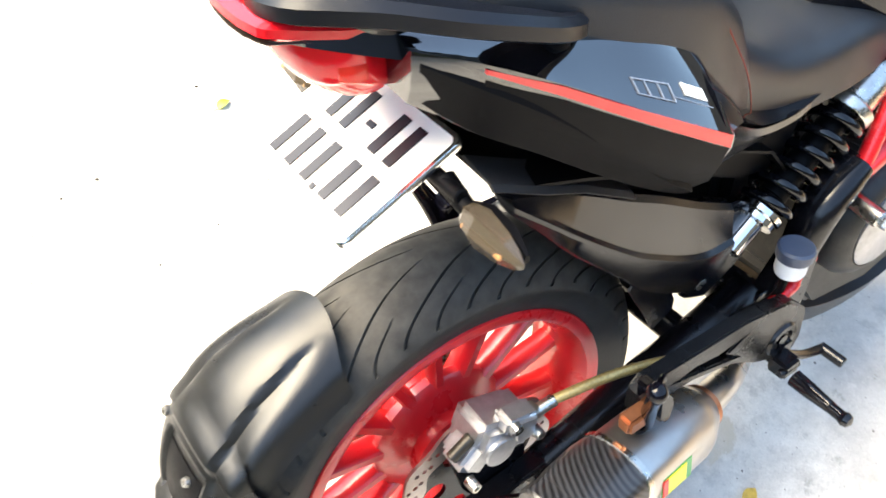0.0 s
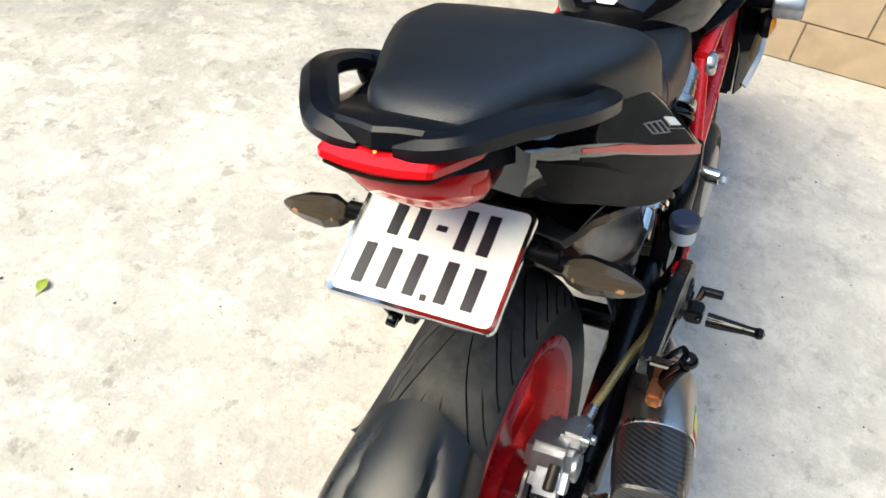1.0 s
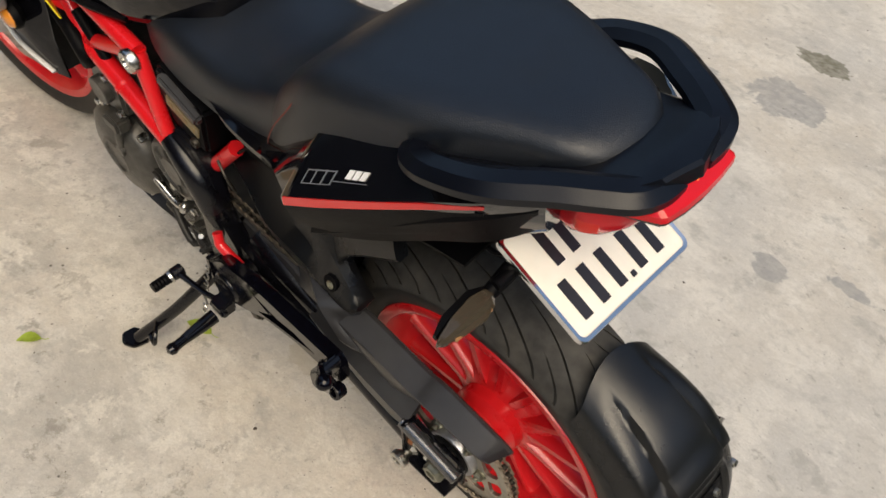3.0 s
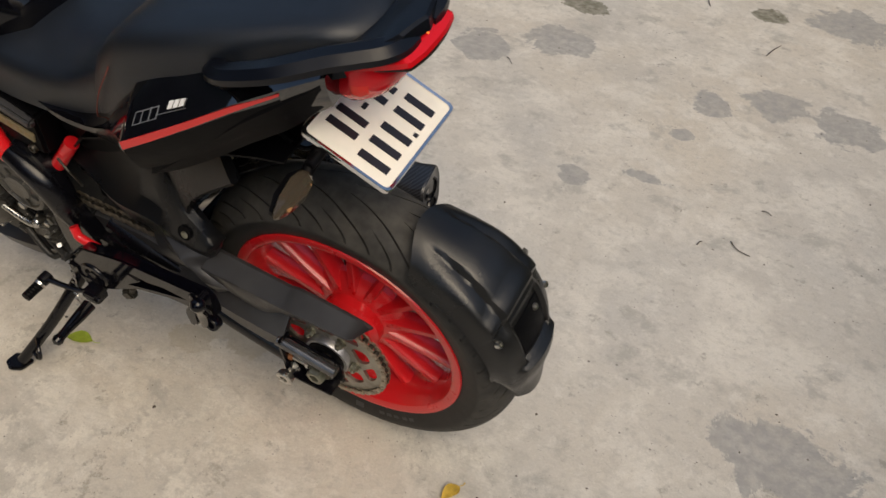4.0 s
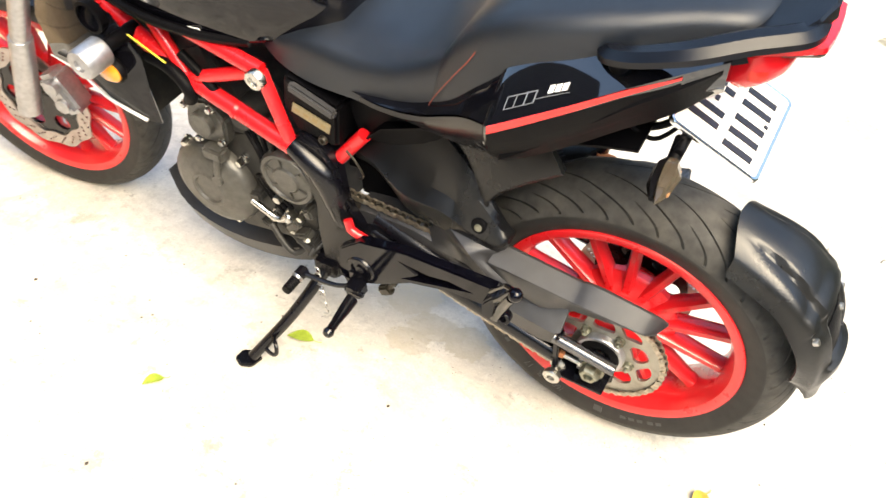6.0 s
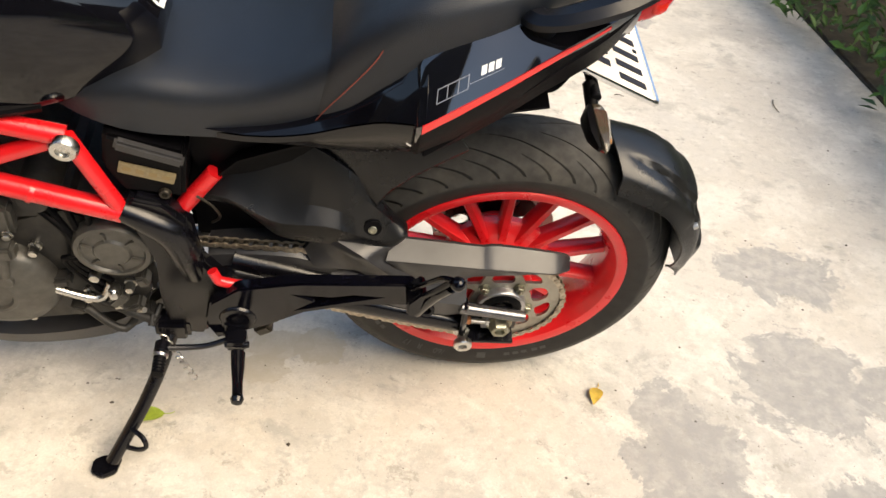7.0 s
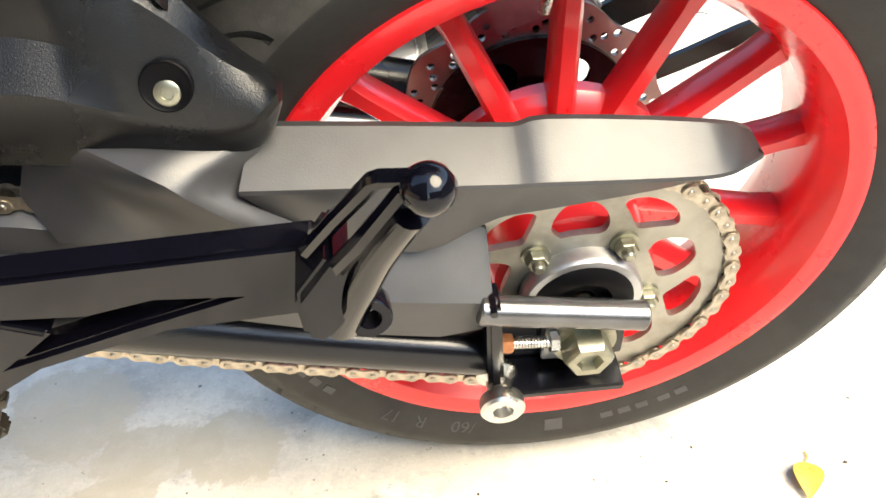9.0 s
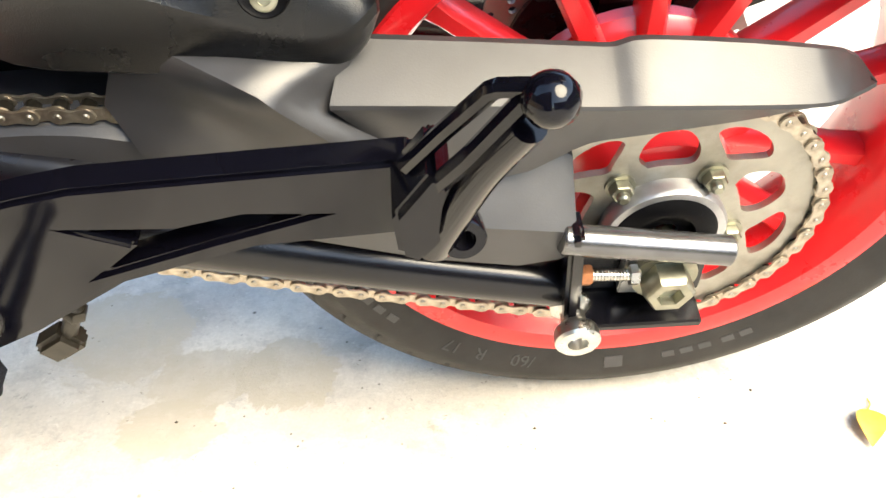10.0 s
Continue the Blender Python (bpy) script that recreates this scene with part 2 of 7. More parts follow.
def concrete():
    """Worn cast concrete: fine sand, blotches, paler scuffs, pits and a few old stains."""
    m = bpy.data.materials.new("worn_concrete")
    m.use_nodes = True
    t = m.node_tree
    n, l = t.nodes, t.links
    b = n["Principled BSDF"]
    geo = n.new("ShaderNodeNewGeometry")

    def tex(scale, detail=8, rough=0.6, distort=0.0):
        x = n.new("ShaderNodeTexNoise")
        x.inputs["Scale"].default_value, x.inputs["Detail"].default_value = scale, detail
        x.inputs["Roughness"].default_value, x.inputs["Distortion"].default_value = rough, distort
        l.new(geo.outputs["Position"], x.inputs["Vector"])
        return x.outputs["Fac"]

    def span(v, a, c, lo, hi):
        x = n.new("ShaderNodeMapRange")
        for k, val in zip(("From Min", "From Max", "To Min", "To Max"), (a, c, lo, hi)):
            x.inputs[k].default_value = val
        l.new(v, x.inputs["Value"])
        return x.outputs["Result"]

    def blend(fac, a, c, kind="MIX"):
        x = n.new("ShaderNodeMix")
        x.data_type, x.blend_type = "RGBA", kind
        l.new(fac, x.inputs["Factor"]) if not isinstance(fac, float) else None
        if isinstance(fac, float):
            x.inputs["Factor"].default_value = fac
        for key, v in (("A", a), ("B", c)):
            if isinstance(v, tuple):
                x.inputs[key].default_value = (*v, 1)
            else:
                l.new(v, x.inputs[key])
        return x.outputs["Result"]

    def product(v, w):
        x = n.new("ShaderNodeMath")
        x.operation = "MULTIPLY"
        l.new(v, x.inputs[0])
        l.new(w, x.inputs[1])
        return x.outputs[0]

    base = blend(span(tex(0.8, 5, 0.6), 0.36, 0.64, 0, 1), (0.58, 0.53, 0.455), (0.53, 0.515, 0.485))
    base = blend(span(tex(1.9, 7, 0.62, 0.1), 0.50, 0.66, 0, 0.6), base, (0.40, 0.385, 0.36))
    # thin pale cement skin and duller rubbed places, soft at their rims
    base = blend(span(tex(4.2, 8, 0.66, 0.2), 0.48, 0.60, 0, 0.7), base, (0.70, 0.665, 0.60))
    base = blend(span(tex(6.0, 8, 0.66, 0.2), 0.56, 0.64, 0, 0.6), base, (0.33, 0.32, 0.295))
    base = blend(span(tex(15, 8, 0.72, 0.1), 0.54, 0.64, 0, 0.5), base, (0.72, 0.69, 0.63))
    base = blend(span(tex(14, 8, 0.72, 0.1), 0.60, 0.66, 0, 0.6), base, (0.24, 0.23, 0.205))
    # the yard on the stand's side is more weathered: flaked cream skin over dull grey
    xyz = n.new("ShaderNodeSeparateXYZ")
    l.new(geo.outputs["Position"], xyz.inputs[0])
    wander = n.new("ShaderNodeMath")
    wander.operation = "MULTIPLY_ADD"
    l.new(tex(1.1, 4), wander.inputs[0])
    wander.inputs[1].default_value = 1.6
    l.new(xyz.outputs["Y"], wander.inputs[2])
    zone = span(wander.outputs[0], 0.65, 1.15, 0.12, 1.0)
    base = blend(product(span(tex(3.4, 10, 0.74, 0.3), 0.49, 0.56, 0, 0.55), zone), base, (0.40, 0.38, 0.34))
    base = blend(product(span(tex(8.0, 10, 0.74, 0.3), 0.53, 0.58, 0, 0.7), zone), base, (0.73, 0.69, 0.61))
    base = blend(product(span(tex(9.5, 10, 0.74, 0.2), 0.575, 0.62, 0, 0.6), zone), base, (0.24, 0.22, 0.185))
    # sand and crumbs
    base = blend(span(tex(34, 7, 0.74), 0.50, 0.62, 0, 0.35), base, (0.36, 0.345, 0.315))
    base = blend(span(tex(90, 6, 0.78), 0.58, 0.66, 0, 0.4), base, (0.76, 0.73, 0.67))
    base = blend(span(tex(75, 6, 0.78), 0.62, 0.68, 0, 0.7), base, (0.13, 0.12, 0.10))
    base = blend(span(tex(260, 3), 0.35, 0.65, 0, 0.2), base, (0.34, 0.32, 0.29))

    # old grey mortar smears with ragged edges
    ragged = tex(7, 8, 0.7, 0.4)
    fleck = span(tex(30, 5, 0.65), 0.38, 0.60, 0.62, 1.0)
    grey, moss, ochre = (0.315, 0.31, 0.30), (0.15, 0.145, 0.105), (0.46, 0.415, 0.335)
    for sx, sy, wide, deep, tone in ((-0.84, -0.28, 0.15, 0.12, grey), (-0.76, 0.10, 0.19, 0.15, grey), (-0.41, 0.28, 0.12, 0.17, grey), (-0.73, 0.46, 0.13, 0.10, grey),
                                     (0.52, -1.64, 0.11, 0.12, grey), (0.28, -1.84, 0.14, 0.12, grey), (-0.53, -1.85, 0.11, 0.11, grey), (-0.77, -1.82, 0.13, 0.13, grey), (-0.33, -1.72, 0.07, 0.08, grey),
                                     (-0.70, -2.74, 0.16, 0.17, grey), (-0.29, -1.46, 0.04, 0.04, grey), (-0.07, -1.03, 0.05, 0.05, grey), (-0.25, -1.15, 0.06, 0.03, grey), (-0.36, -2.62, 0.08, 0.09, moss), (0.31, -2.22, 0.10, 0.08, moss),
                                     (1.60, -1.55, 0.15, 0.18, grey), (1.36, -1.76, 0.06, 0.10, grey), (1.44, -1.04, 0.06, 0.06, grey), (0.90, -0.98, 0.17, 0.17, grey),
                                     (0.50, -0.06, 0.09, 0.08, ochre), (0.41, 0.00, 0.07, 0.05, ochre), (0.32, 0.01, 0.06, 0.05, ochre), (0.44, 0.08, 0.06, 0.04, ochre)):
        at = n.new("ShaderNodeMapping")
        at.vector_type = "TEXTURE"
        at.inputs["Location"].default_value = (sx, sy, 0)
        at.inputs["Scale"].default_value = (wide, deep, 1)
        l.new(geo.outputs["Position"], at.inputs["Vector"])
        far = n.new("ShaderNodeVectorMath")
        far.operation = "LENGTH"
        l.new(at.outputs["Vector"], far.inputs[0])
        edge = n.new("ShaderNodeMath")
        edge.operation = "MULTIPLY_ADD"
        l.new(ragged, edge.inputs[0])
        edge.inputs[1].default_value = 2.6
        l.new(far.outputs["Value"], edge.inputs[2])
        base = blend(product(span(edge.outputs[0], 2.22, 2.31, 0.95, 0), fleck), base, tone)
    # pits and dark crumbs of two sizes
    for scale, lo, hi, where in ((22, 0.045, 0.08, 0.54), (9, 0.016, 0.030, 0.47), (70, 0.06, 0.12, 0.56)):
        pits = n.new("ShaderNodeTexVoronoi")
        pits.inputs["Scale"].default_value = scale
        l.new(geo.outputs["Position"], pits.inputs["Vector"])
        base = blend(product(span(pits.outputs["Distance"], lo, hi, 1, 0), span(tex(scale * 0.33, 2), where, where + 0.05, 0, 0.9)), base, (0.09, 0.08, 0.07))
    l.new(base, b.inputs["Base Color"])
    b.inputs["Roughness"].default_value = 0.82
    b.inputs["Specular IOR Level"].default_value = 0.3
    h = n.new("ShaderNodeMath")
    h.operation = "ADD"
    l.new(tex(60, 8, 0.7), h.inputs[0])
    l.new(tex(9, 6, 0.6), h.inputs[1])
    bp = n.new("ShaderNodeBump")
    bp.inputs["Strength"].default_value, bp.inputs["Distance"].default_value = 0.6, 0.005
    l.new(h.outputs[0], bp.inputs["Height"])
    l.new(bp.outputs["Normal"], b.inputs["Normal"])
    return m


CONCRETE = concrete()
TILE = material("tan_wall_tile", (0.50, 0.37, 0.235), 0.5, grain=0.12, scale=14, bump=0.2, bump_scale=200, dirt=(0.58, 0.46, 0.32), dirt_amount=0.5, dirt_scale=3)
TILEGREY = material("grey_wall_tile", (0.23, 0.21, 0.19), 0.5, grain=0.15, scale=14, bump=0.2, bump_scale=200)
GROUT = material("tile_grout", (0.27, 0.23, 0.18), 0.9, grain=0.15)
SOIL = material("dark_soil", (0.055, 0.045, 0.032), 0.95, grain=0.4, scale=30, bump=1.0, bump_scale=60)
LEAFDRY = material("yellow_fallen_leaf", (0.50, 0.33, 0.05), 0.6, grain=0.3, scale=60)
LEAFGREEN = material("green_fallen_leaf", (0.28, 0.36, 0.04), 0.5, grain=0.25, scale=60)
PAPER = material("white_paper_scrap", (0.75, 0.75, 0.75), 0.7)


def foliage():
    m = bpy.data.materials.new("hedge_leaves")
    m.use_nodes = True
    t = m.node_tree
    n, l = t.nodes, t.links
    b = n["Principled BSDF"]
    geo = n.new("ShaderNodeNewGeometry")
    r = n.new("ShaderNodeValToRGB")
    r.color_ramp.elements[0].color, r.color_ramp.elements[1].color = (0.016, 0.055, 0.009, 1), (0.07, 0.17, 0.022, 1)
    l.new(geo.outputs["Random Per Island"], r.inputs["Fac"])
    l.new(r.outputs["Color"], b.inputs["Base Color"])
    b.inputs["Roughness"].default_value = 0.45
    return m


LEAVES = foliage()

# ---- mesh helpers ----
def finish(name, bm, mat, parent=None, label="", angle=38):
    """Link a bmesh as one mesh object, smooth but for its sharp edges."""
    bmesh.ops.remove_doubles(bm, verts=bm.verts, dist=1e-6)
    bmesh.ops.recalc_face_normals(bm, faces=bm.faces)
    limit = radians(angle)
    for e in bm.edges:
        if len(e.link_faces) == 2 and e.calc_face_angle(0) > limit:
            e.smooth = False
    for f in bm.faces:
        f.smooth = True
    me = bpy.data.meshes.new(name)
    bm.to_mesh(me)
    bm.free()
    me.materials.append(mat)
    ob = new(name, me)
    if parent is not None:
        ob.parent = parent
    if label:
        ob["label"] = label
    return ob


def part(name, bm, mat, parent, label="", angle=38):
    return finish(name, bm, mat, parent, label, angle)


def join(*bms):
    """Several bmeshes as one."""
    out = bms[0]
    for b in bms[1:]:
        me = bpy.data.meshes.new("tmp")
        b.to_mesh(me)
        b.free()
        out.from_mesh(me)
        bpy.data.meshes.remove(me)
    return out


def soften(bm, width, segments=2, angle=25):
    edges = [e for e in bm.edges if len(e.link_faces) == 2 and e.calc_face_angle(0) > radians(angle)]
    if width and edges:
        bmesh.ops.bevel(bm, geom=edges, offset=width, segments=segments, affect="EDGES", clamp_overlap=True)
    return bm


def move(bm, m):
    bmesh.ops.transform(bm, matrix=m, verts=bm.verts)
    return bm


def prism(pts, y0, y1, bevel=0.0025, axis="y", inset=None):
    """A polygon in the x-z plane (axis y), x-y (axis z) or y-z (axis x), made thick."""
    bm = bmesh.new()

    def at(p, d):
        return {"y": (p[0], d, p[1]), "z": (p[0], p[1], d), "x": (d, p[0], p[1])}[axis]
    a = [bm.verts.new(at(p, y0)) for p in pts]
    c = [bm.verts.new(at(p, y1)) for p in (inset or pts)]
    bm.faces.new(a)
    bm.faces.new(c)
    k = len(pts)
    for i in range(k):
        bm.faces.new((a[i], a[(i + 1) % k], c[(i + 1) % k], c[i]))
    bmesh.ops.recalc_face_normals(bm, faces=bm.faces)
    return soften(bm, bevel)


def box(centre, size, bevel=0.003, turn=None):
    bm = bmesh.new()
    bmesh.ops.create_cube(bm, size=1, matrix=Matrix.Diagonal((*size, 1)))
    soften(bm, bevel)
    m = Matrix.Translation(centre)
    return move(bm, m @ turn if turn is not None else m)


def holed(outer, holes, y0, y1, bevel=0.0):
    """A flat plate in the x-z plane with holes through it."""
    bm = bmesh.new()
    for loop in (outer, *holes):
        vs = [bm.verts.new((p[0], y0, p[1])) for p in loop]
        for i in range(len(vs)):
            bm.edges.new((vs[i], vs[(i + 1) % len(vs)]))
    bmesh.ops.triangle_fill(bm, edges=bm.edges[:], use_beauty=True, use_dissolve=False)
    got = bmesh.ops.extrude_face_region(bm, geom=bm.faces[:])
    bmesh.ops.translate(bm, verts=[v for v in got["geom"] if isinstance(v, bmesh.types.BMVert)], vec=(0, y1 - y0, 0))
    bmesh.ops.recalc_face_normals(bm, faces=bm.faces)
    return bm


def ring(cx, cz, r, n, a0=0.0):
    return [(cx + r * math.cos(a0 + 2 * math.pi * i / n), cz + r * math.sin(a0 + 2 * math.pi * i / n)) for i in range(n)]


def lathe(profile, centre=(0, 0, 0), n=48, closed=False):
    """Turn a profile of (radius, y) round the y axis."""
    bm = bmesh.new()
    rows = []
    for r, y in profile:
        if r < 1e-6:
            rows.append([bm.verts.new((0, y, 0))])
        else:
            rows.append([bm.verts.new((r * math.cos(2 * math.pi * i / n), y, r * math.sin(2 * math.pi * i / n))) for i in range(n)])
    pairs = list(zip(rows, rows[1:])) + ([(rows[-1], rows[0])] if closed else [])
    for a, c in pairs:
        for i in range(n):
            j = (i + 1) % n
            if len(a) == 1 and len(c) == 1:
                continue
            if len(a) == 1:
                bm.faces.new((a[0], c[i], c[j]))
            elif len(c) == 1:
                bm.faces.new((a[i], a[j], c[0]))
            else:
                bm.faces.new((a[i], a[j], c[j], c[i]))
    return move(bm, Matrix.Translation(centre))


def along(p, q):
    """The pose that lays the y axis from p towards q, at p."""
    p, q = Vector(p), Vector(q)
    return Matrix.Translation(p) @ (q - p).to_track_quat("Y", "Z").to_matrix().to_4x4()


def rod(p, q, r, r2=None, n=20, edge=0.0015):
    """A round bar from p to q with softened ends."""
    r2 = r if r2 is None else r2
    d = (Vector(q) - Vector(p)).length
    e = min(edge, r * 0.4, r2 * 0.4, d * 0.3)
    return move(lathe([(0, 0), (r - e, 0), (r, e), (r2, d - e), (r2 - e, d), (0, d)], n=n), along(p, q))


def turned(profile, p, q, n=32):
    """A turned piece: profile of (radius, distance from p) along p-q."""
    return move(lathe(profile, n=n), along(p, q))


def hexbolt(p, q, r, washer=0.0, hollow=0.0):
    """A hexagon head that stands on p and points to q."""
    d = (Vector(q) - Vector(p)).length
    w = d * 0.25 if washer else 0.0
    out = turned([(0, w), (r * 0.97, w), (r, w + d * 0.1), (r, d * 0.85), (r * 0.86, d)] + ([(hollow, d), (hollow * 0.9, d * 0.7), (0, d * 0.7)] if hollow else [(0, d)]), p, q, 6)
    if washer:
        out = join(out, turned([(0, 0), (washer, 0), (washer, w), (0, w)], p, q, 24))
    return out


def screw(p, q, r):
    """A round socket-head screw from p to q."""
    d = (Vector(q) - Vector(p)).length
    return turned([(0, 0), (r, 0), (r, d * 0.6), (r * 0.85, d), (r * 0.5, d), (r * 0.46, d * 0.5), (0, d * 0.5)], p, q, 20)


def smooth_path(pts, steps=6):
    """Points on a smooth curve through pts."""
    P = [Vector(p) for p in pts]
    out = []
    for i in range(len(P) - 1):
        a, b, c, d = P[max(i - 1, 0)], P[i], P[i + 1], P[min(i + 2, len(P) - 1)]
        for s in range(steps):
            t = s / steps
            out.append(0.5 * ((2 * b) + (c - a) * t + (2 * a - 5 * b + 4 * c - d) * t * t + (3 * b - a - 3 * c + d) * t ** 3))
    return out + [P[-1]]


def tube(pts, r, n=14, steps=6, flat=1.0, closed=False):
    """A bent tube along a smooth path; r: a radius or one for each point of the path."""
    path = smooth_path(pts, steps) if steps > 1 else [Vector(p) for p in pts]
    radii = r if isinstance(r, (list, tuple)) else [r, r]
    bm = bmesh.new()
    rows = []
    side = None
    for i, p in enumerate(path):
        d = (path[min(i + 1, len(path) - 1)] - path[max(i - 1, 0)]).normalized()
        side = (d.orthogonal() if side is None else side - d * side.dot(d)).normalized()
        up = d.cross(side)
        u = i / (len(path) - 1) * (len(radii) - 1)
        k = min(int(u), len(radii) - 2)
        rr = radii[k] + (radii[k + 1] - radii[k]) * (u - k)
        rows.append([bm.verts.new(p + (side * math.cos(a) + up * math.sin(a) * flat) * rr) for a in (2 * math.pi * j / n for j in range(n))])
    for a, c in zip(rows, rows[1:]):
        for j in range(n):
            bm.faces.new((a[j], a[(j + 1) % n], c[(j + 1) % n], c[j]))
    bm.faces.new(rows[0])
    bm.faces.new(rows[-1])
    return bm


def loft(rows, caps=True, closed=True):
    """Skin a row of rings of equal length."""
    bm = bmesh.new()
    made = [[bm.verts.new(p) for p in row] for row in rows]
    k = len(rows[0])
    for a, c in zip(made, made[1:]):
        for j in range(k if closed else k - 1):
            bm.faces.new((a[j], a[(j + 1) % k], c[(j + 1) % k], c[j]))
    if caps and closed:
        bm.faces.new(made[0])
        bm.faces.new(made[-1])
    return bm


def shell(rows, thick):
    """An open skin of rows of points, made thick inwards."""
    bm = loft(rows, caps=False, closed=False)
    bmesh.ops.recalc_face_normals(bm, faces=bm.faces)
    bmesh.ops.solidify(bm, geom=bm.faces[:], thickness=thick)
    return bm


def fairing(rows, resample=5):
    """A closed skin through rings given at a few stations, smoothed along its length."""
    k = len(rows[0])
    paths = [smooth_path([row[j] for row in rows], resample) for j in range(k)]
    return loft([[paths[j][i] for j in range(k)] for i in range(len(paths[0]))])


def rounded(w, h, r, n=5):
    """Outline of a rectangle with round corners, centred."""
    out = []
    for cx, cy, a0 in ((w / 2 - r, h / 2 - r, 0), (-w / 2 + r, h / 2 - r, 90), (-w / 2 + r, -h / 2 + r, 180), (w / 2 - r, -h / 2 + r, 270)):
        for i in range(n + 1):
            a = radians(a0 + 90 * i / n)
            out.append((cx + r * math.cos(a), cy + r * math.sin(a)))
    return out

# ---- the yard ----
def ground():
    bm = bmesh.new()
    n = 60
    spread = [math.copysign(abs(i / n) ** 3 * 200 + abs(i / n) * 6, i) for i in range(-n, n + 1)]
    grid = [[bm.verts.new((x, y, 0.0)) for x in spread] for y in spread]
    for a, c in zip(grid, grid[1:]):
        for i in range(len(a) - 1):
            bm.faces.new((a[i], a[i + 1], c[i + 1], c[i]))
    return tagged(finish("ground", bm, CONCRETE), "worn pale concrete yard with blotches and pits", "ground", kind="structure")


yard = ground()


def wall():
    """A low tiled wall ahead of the motorcycle: rows of tan tiles on grout, a grey one here and there."""
    base = finish("wall_front", box((0.10, -1.0, 0.32), (0.16, 7.2, 0.64), 0.004), GROUT)
    base.matrix_world = pose(2.19, 0, 0, 0, 0, 7.0)
    tagged(base, "tan tiled wall with grey tiles and dark joints", "wall", kind="structure")
    bm = box((0, 0, 0), (0.012, 0.394, 0.144), 0.002)
    first = finish("tile", bm, TILE, base)
    grey = finish("tile", box((0, 0, 0), (0.012, 0.394, 0.144), 0.002), TILEGREY, base)
    made = {"tan": False, "grey": False}
    for row in range(4):
        for i in range(-11, 6):
            dark = (i, row) in ((-2, 0), (3, 2), (-6, 1))
            key = "grey" if dark else "tan"
            source = grey if dark else first
            ob = source if not made[key] else new("tile", source.data)
            made[key] = True
            ob.parent = base
            ob.location = (0.018, i * 0.4 + (0.2 if row % 2 else 0.0), 0.075 + row * 0.15)


wall()


def hedge():
    bed = finish("planting_bed", box((-4.55, -1.5, 0.0), (5.9, 9.0, 0.03), 0.01), SOIL)
    tagged(bed, "dark soil bed along the concrete edge", "soil bed", kind="structure")
    rng = random.Random(5)
    verts, faces = [], []
    for _ in range(22000):
        u = rng.random()
        y = -5.5 + 8.5 * rng.random()
        depth = rng.random() ** 1.5
        height = 0.03 + 0.75 * rng.random() ** 0.8
        x = -1.62 - 0.05 * math.sin(3.1 * y) - 0.10 * noise.noise((y * 2.3, height * 3, 0)) - 0.9 * depth + 0.16 * (1 - height)
        s = rng.uniform(0.014, 0.03)
        m = Matrix.Translation((x, y, height)) @ Euler((rng.uniform(-1, 1), rng.uniform(-1, 1), rng.uniform(0, 6.3))).to_matrix().to_4x4()
        k = len(verts)
        for p in ((-s * 1.3, 0, 0), (-s * 0.2, s * 0.55, 0.15 * s), (s * 1.3, 0, -0.2 * s), (-s * 0.2, -s * 0.55, 0.15 * s)):
            verts.append(m @ Vector(p))
        faces.append((k, k + 1, k + 2, k + 3))
    me = bpy.data.meshes.new("hedge")
    me.from_pydata(verts, [], faces)
    me.materials.append(LEAVES)
    ob = new("hedge", me)
    tagged(ob, "dense low hedge of small green leaves", "hedge", kind="stuff")


hedge()


def fallen_leaf(x, y, turn, size, mat, label):
    bm = bmesh.new()
    rows = []
    k = 9
    for i in range(k):
        u = i / (k - 1)
        w = size * 0.28 * math.sin(math.pi * u ** 0.8) + 0.0004
        z = 0.002 + 0.006 * math.sin(math.pi * u) + 0.012 * size * 10 * u * u * 0.3
        rows.append([(size * (u - 0.5), -w, z + 0.25 * w), (size * (u - 0.5), 0, z), (size * (u - 0.5), w, z + 0.3 * w)])
    bm = shell(rows, 0.0006)
    ob = finish("fallen_leaf", bm, mat)
    ob.matrix_world = pose(x, y, 0.0005, 0, 0, turn)
    part("stalk", tube([(-size * 0.5, 0, 0.002), (-size * 0.65, 0.003, 0.002), (-size * 0.8, 0.001, 0.0015)], 0.0008, 6, 3), mat, ob)
    return tagged(ob, label, "leaf", "fallen leaves on the concrete")


for x, y, turn, size, mat, label in ((-0.254, 0.14, 70, 0.05, LEAFDRY, "yellow dry leaf lying on the concrete"),
                                     (0.807, 0.479, 60, 0.045, LEAFGREEN, "yellow-green leaf lying on the concrete"),
                                     (0.635, 0.208, 20, 0.06, LEAFGREEN, "yellow-green leaf by the side stand"),
                                     (0.149, 1.105, 20, 0.04, LEAFGREEN, "small green leaf on the concrete"),
                                     (0.50, -0.22, 10, 0.04, LEAFDRY, "yellow leaf beside the exhaust on concrete")):
    fallen_leaf(x, y, turn, size, mat, label)



def twig(pts, r, label):
    """A thin bent twig lying on the concrete, thicker at one end."""
    x, y = pts[0]
    line = [(a - x, b - y, 0.003 + 0.003 * (k % 2)) for k, (a, b) in enumerate(pts)]
    ob = finish("twig", tube(line, [r * (1 - 0.5 * k / len(line)) for k in range(len(line))], 6, 3), TWIG)
    ob.matrix_world = pose(x, y, 0)
    return tagged(ob, label, "twig", "twigs on the concrete")


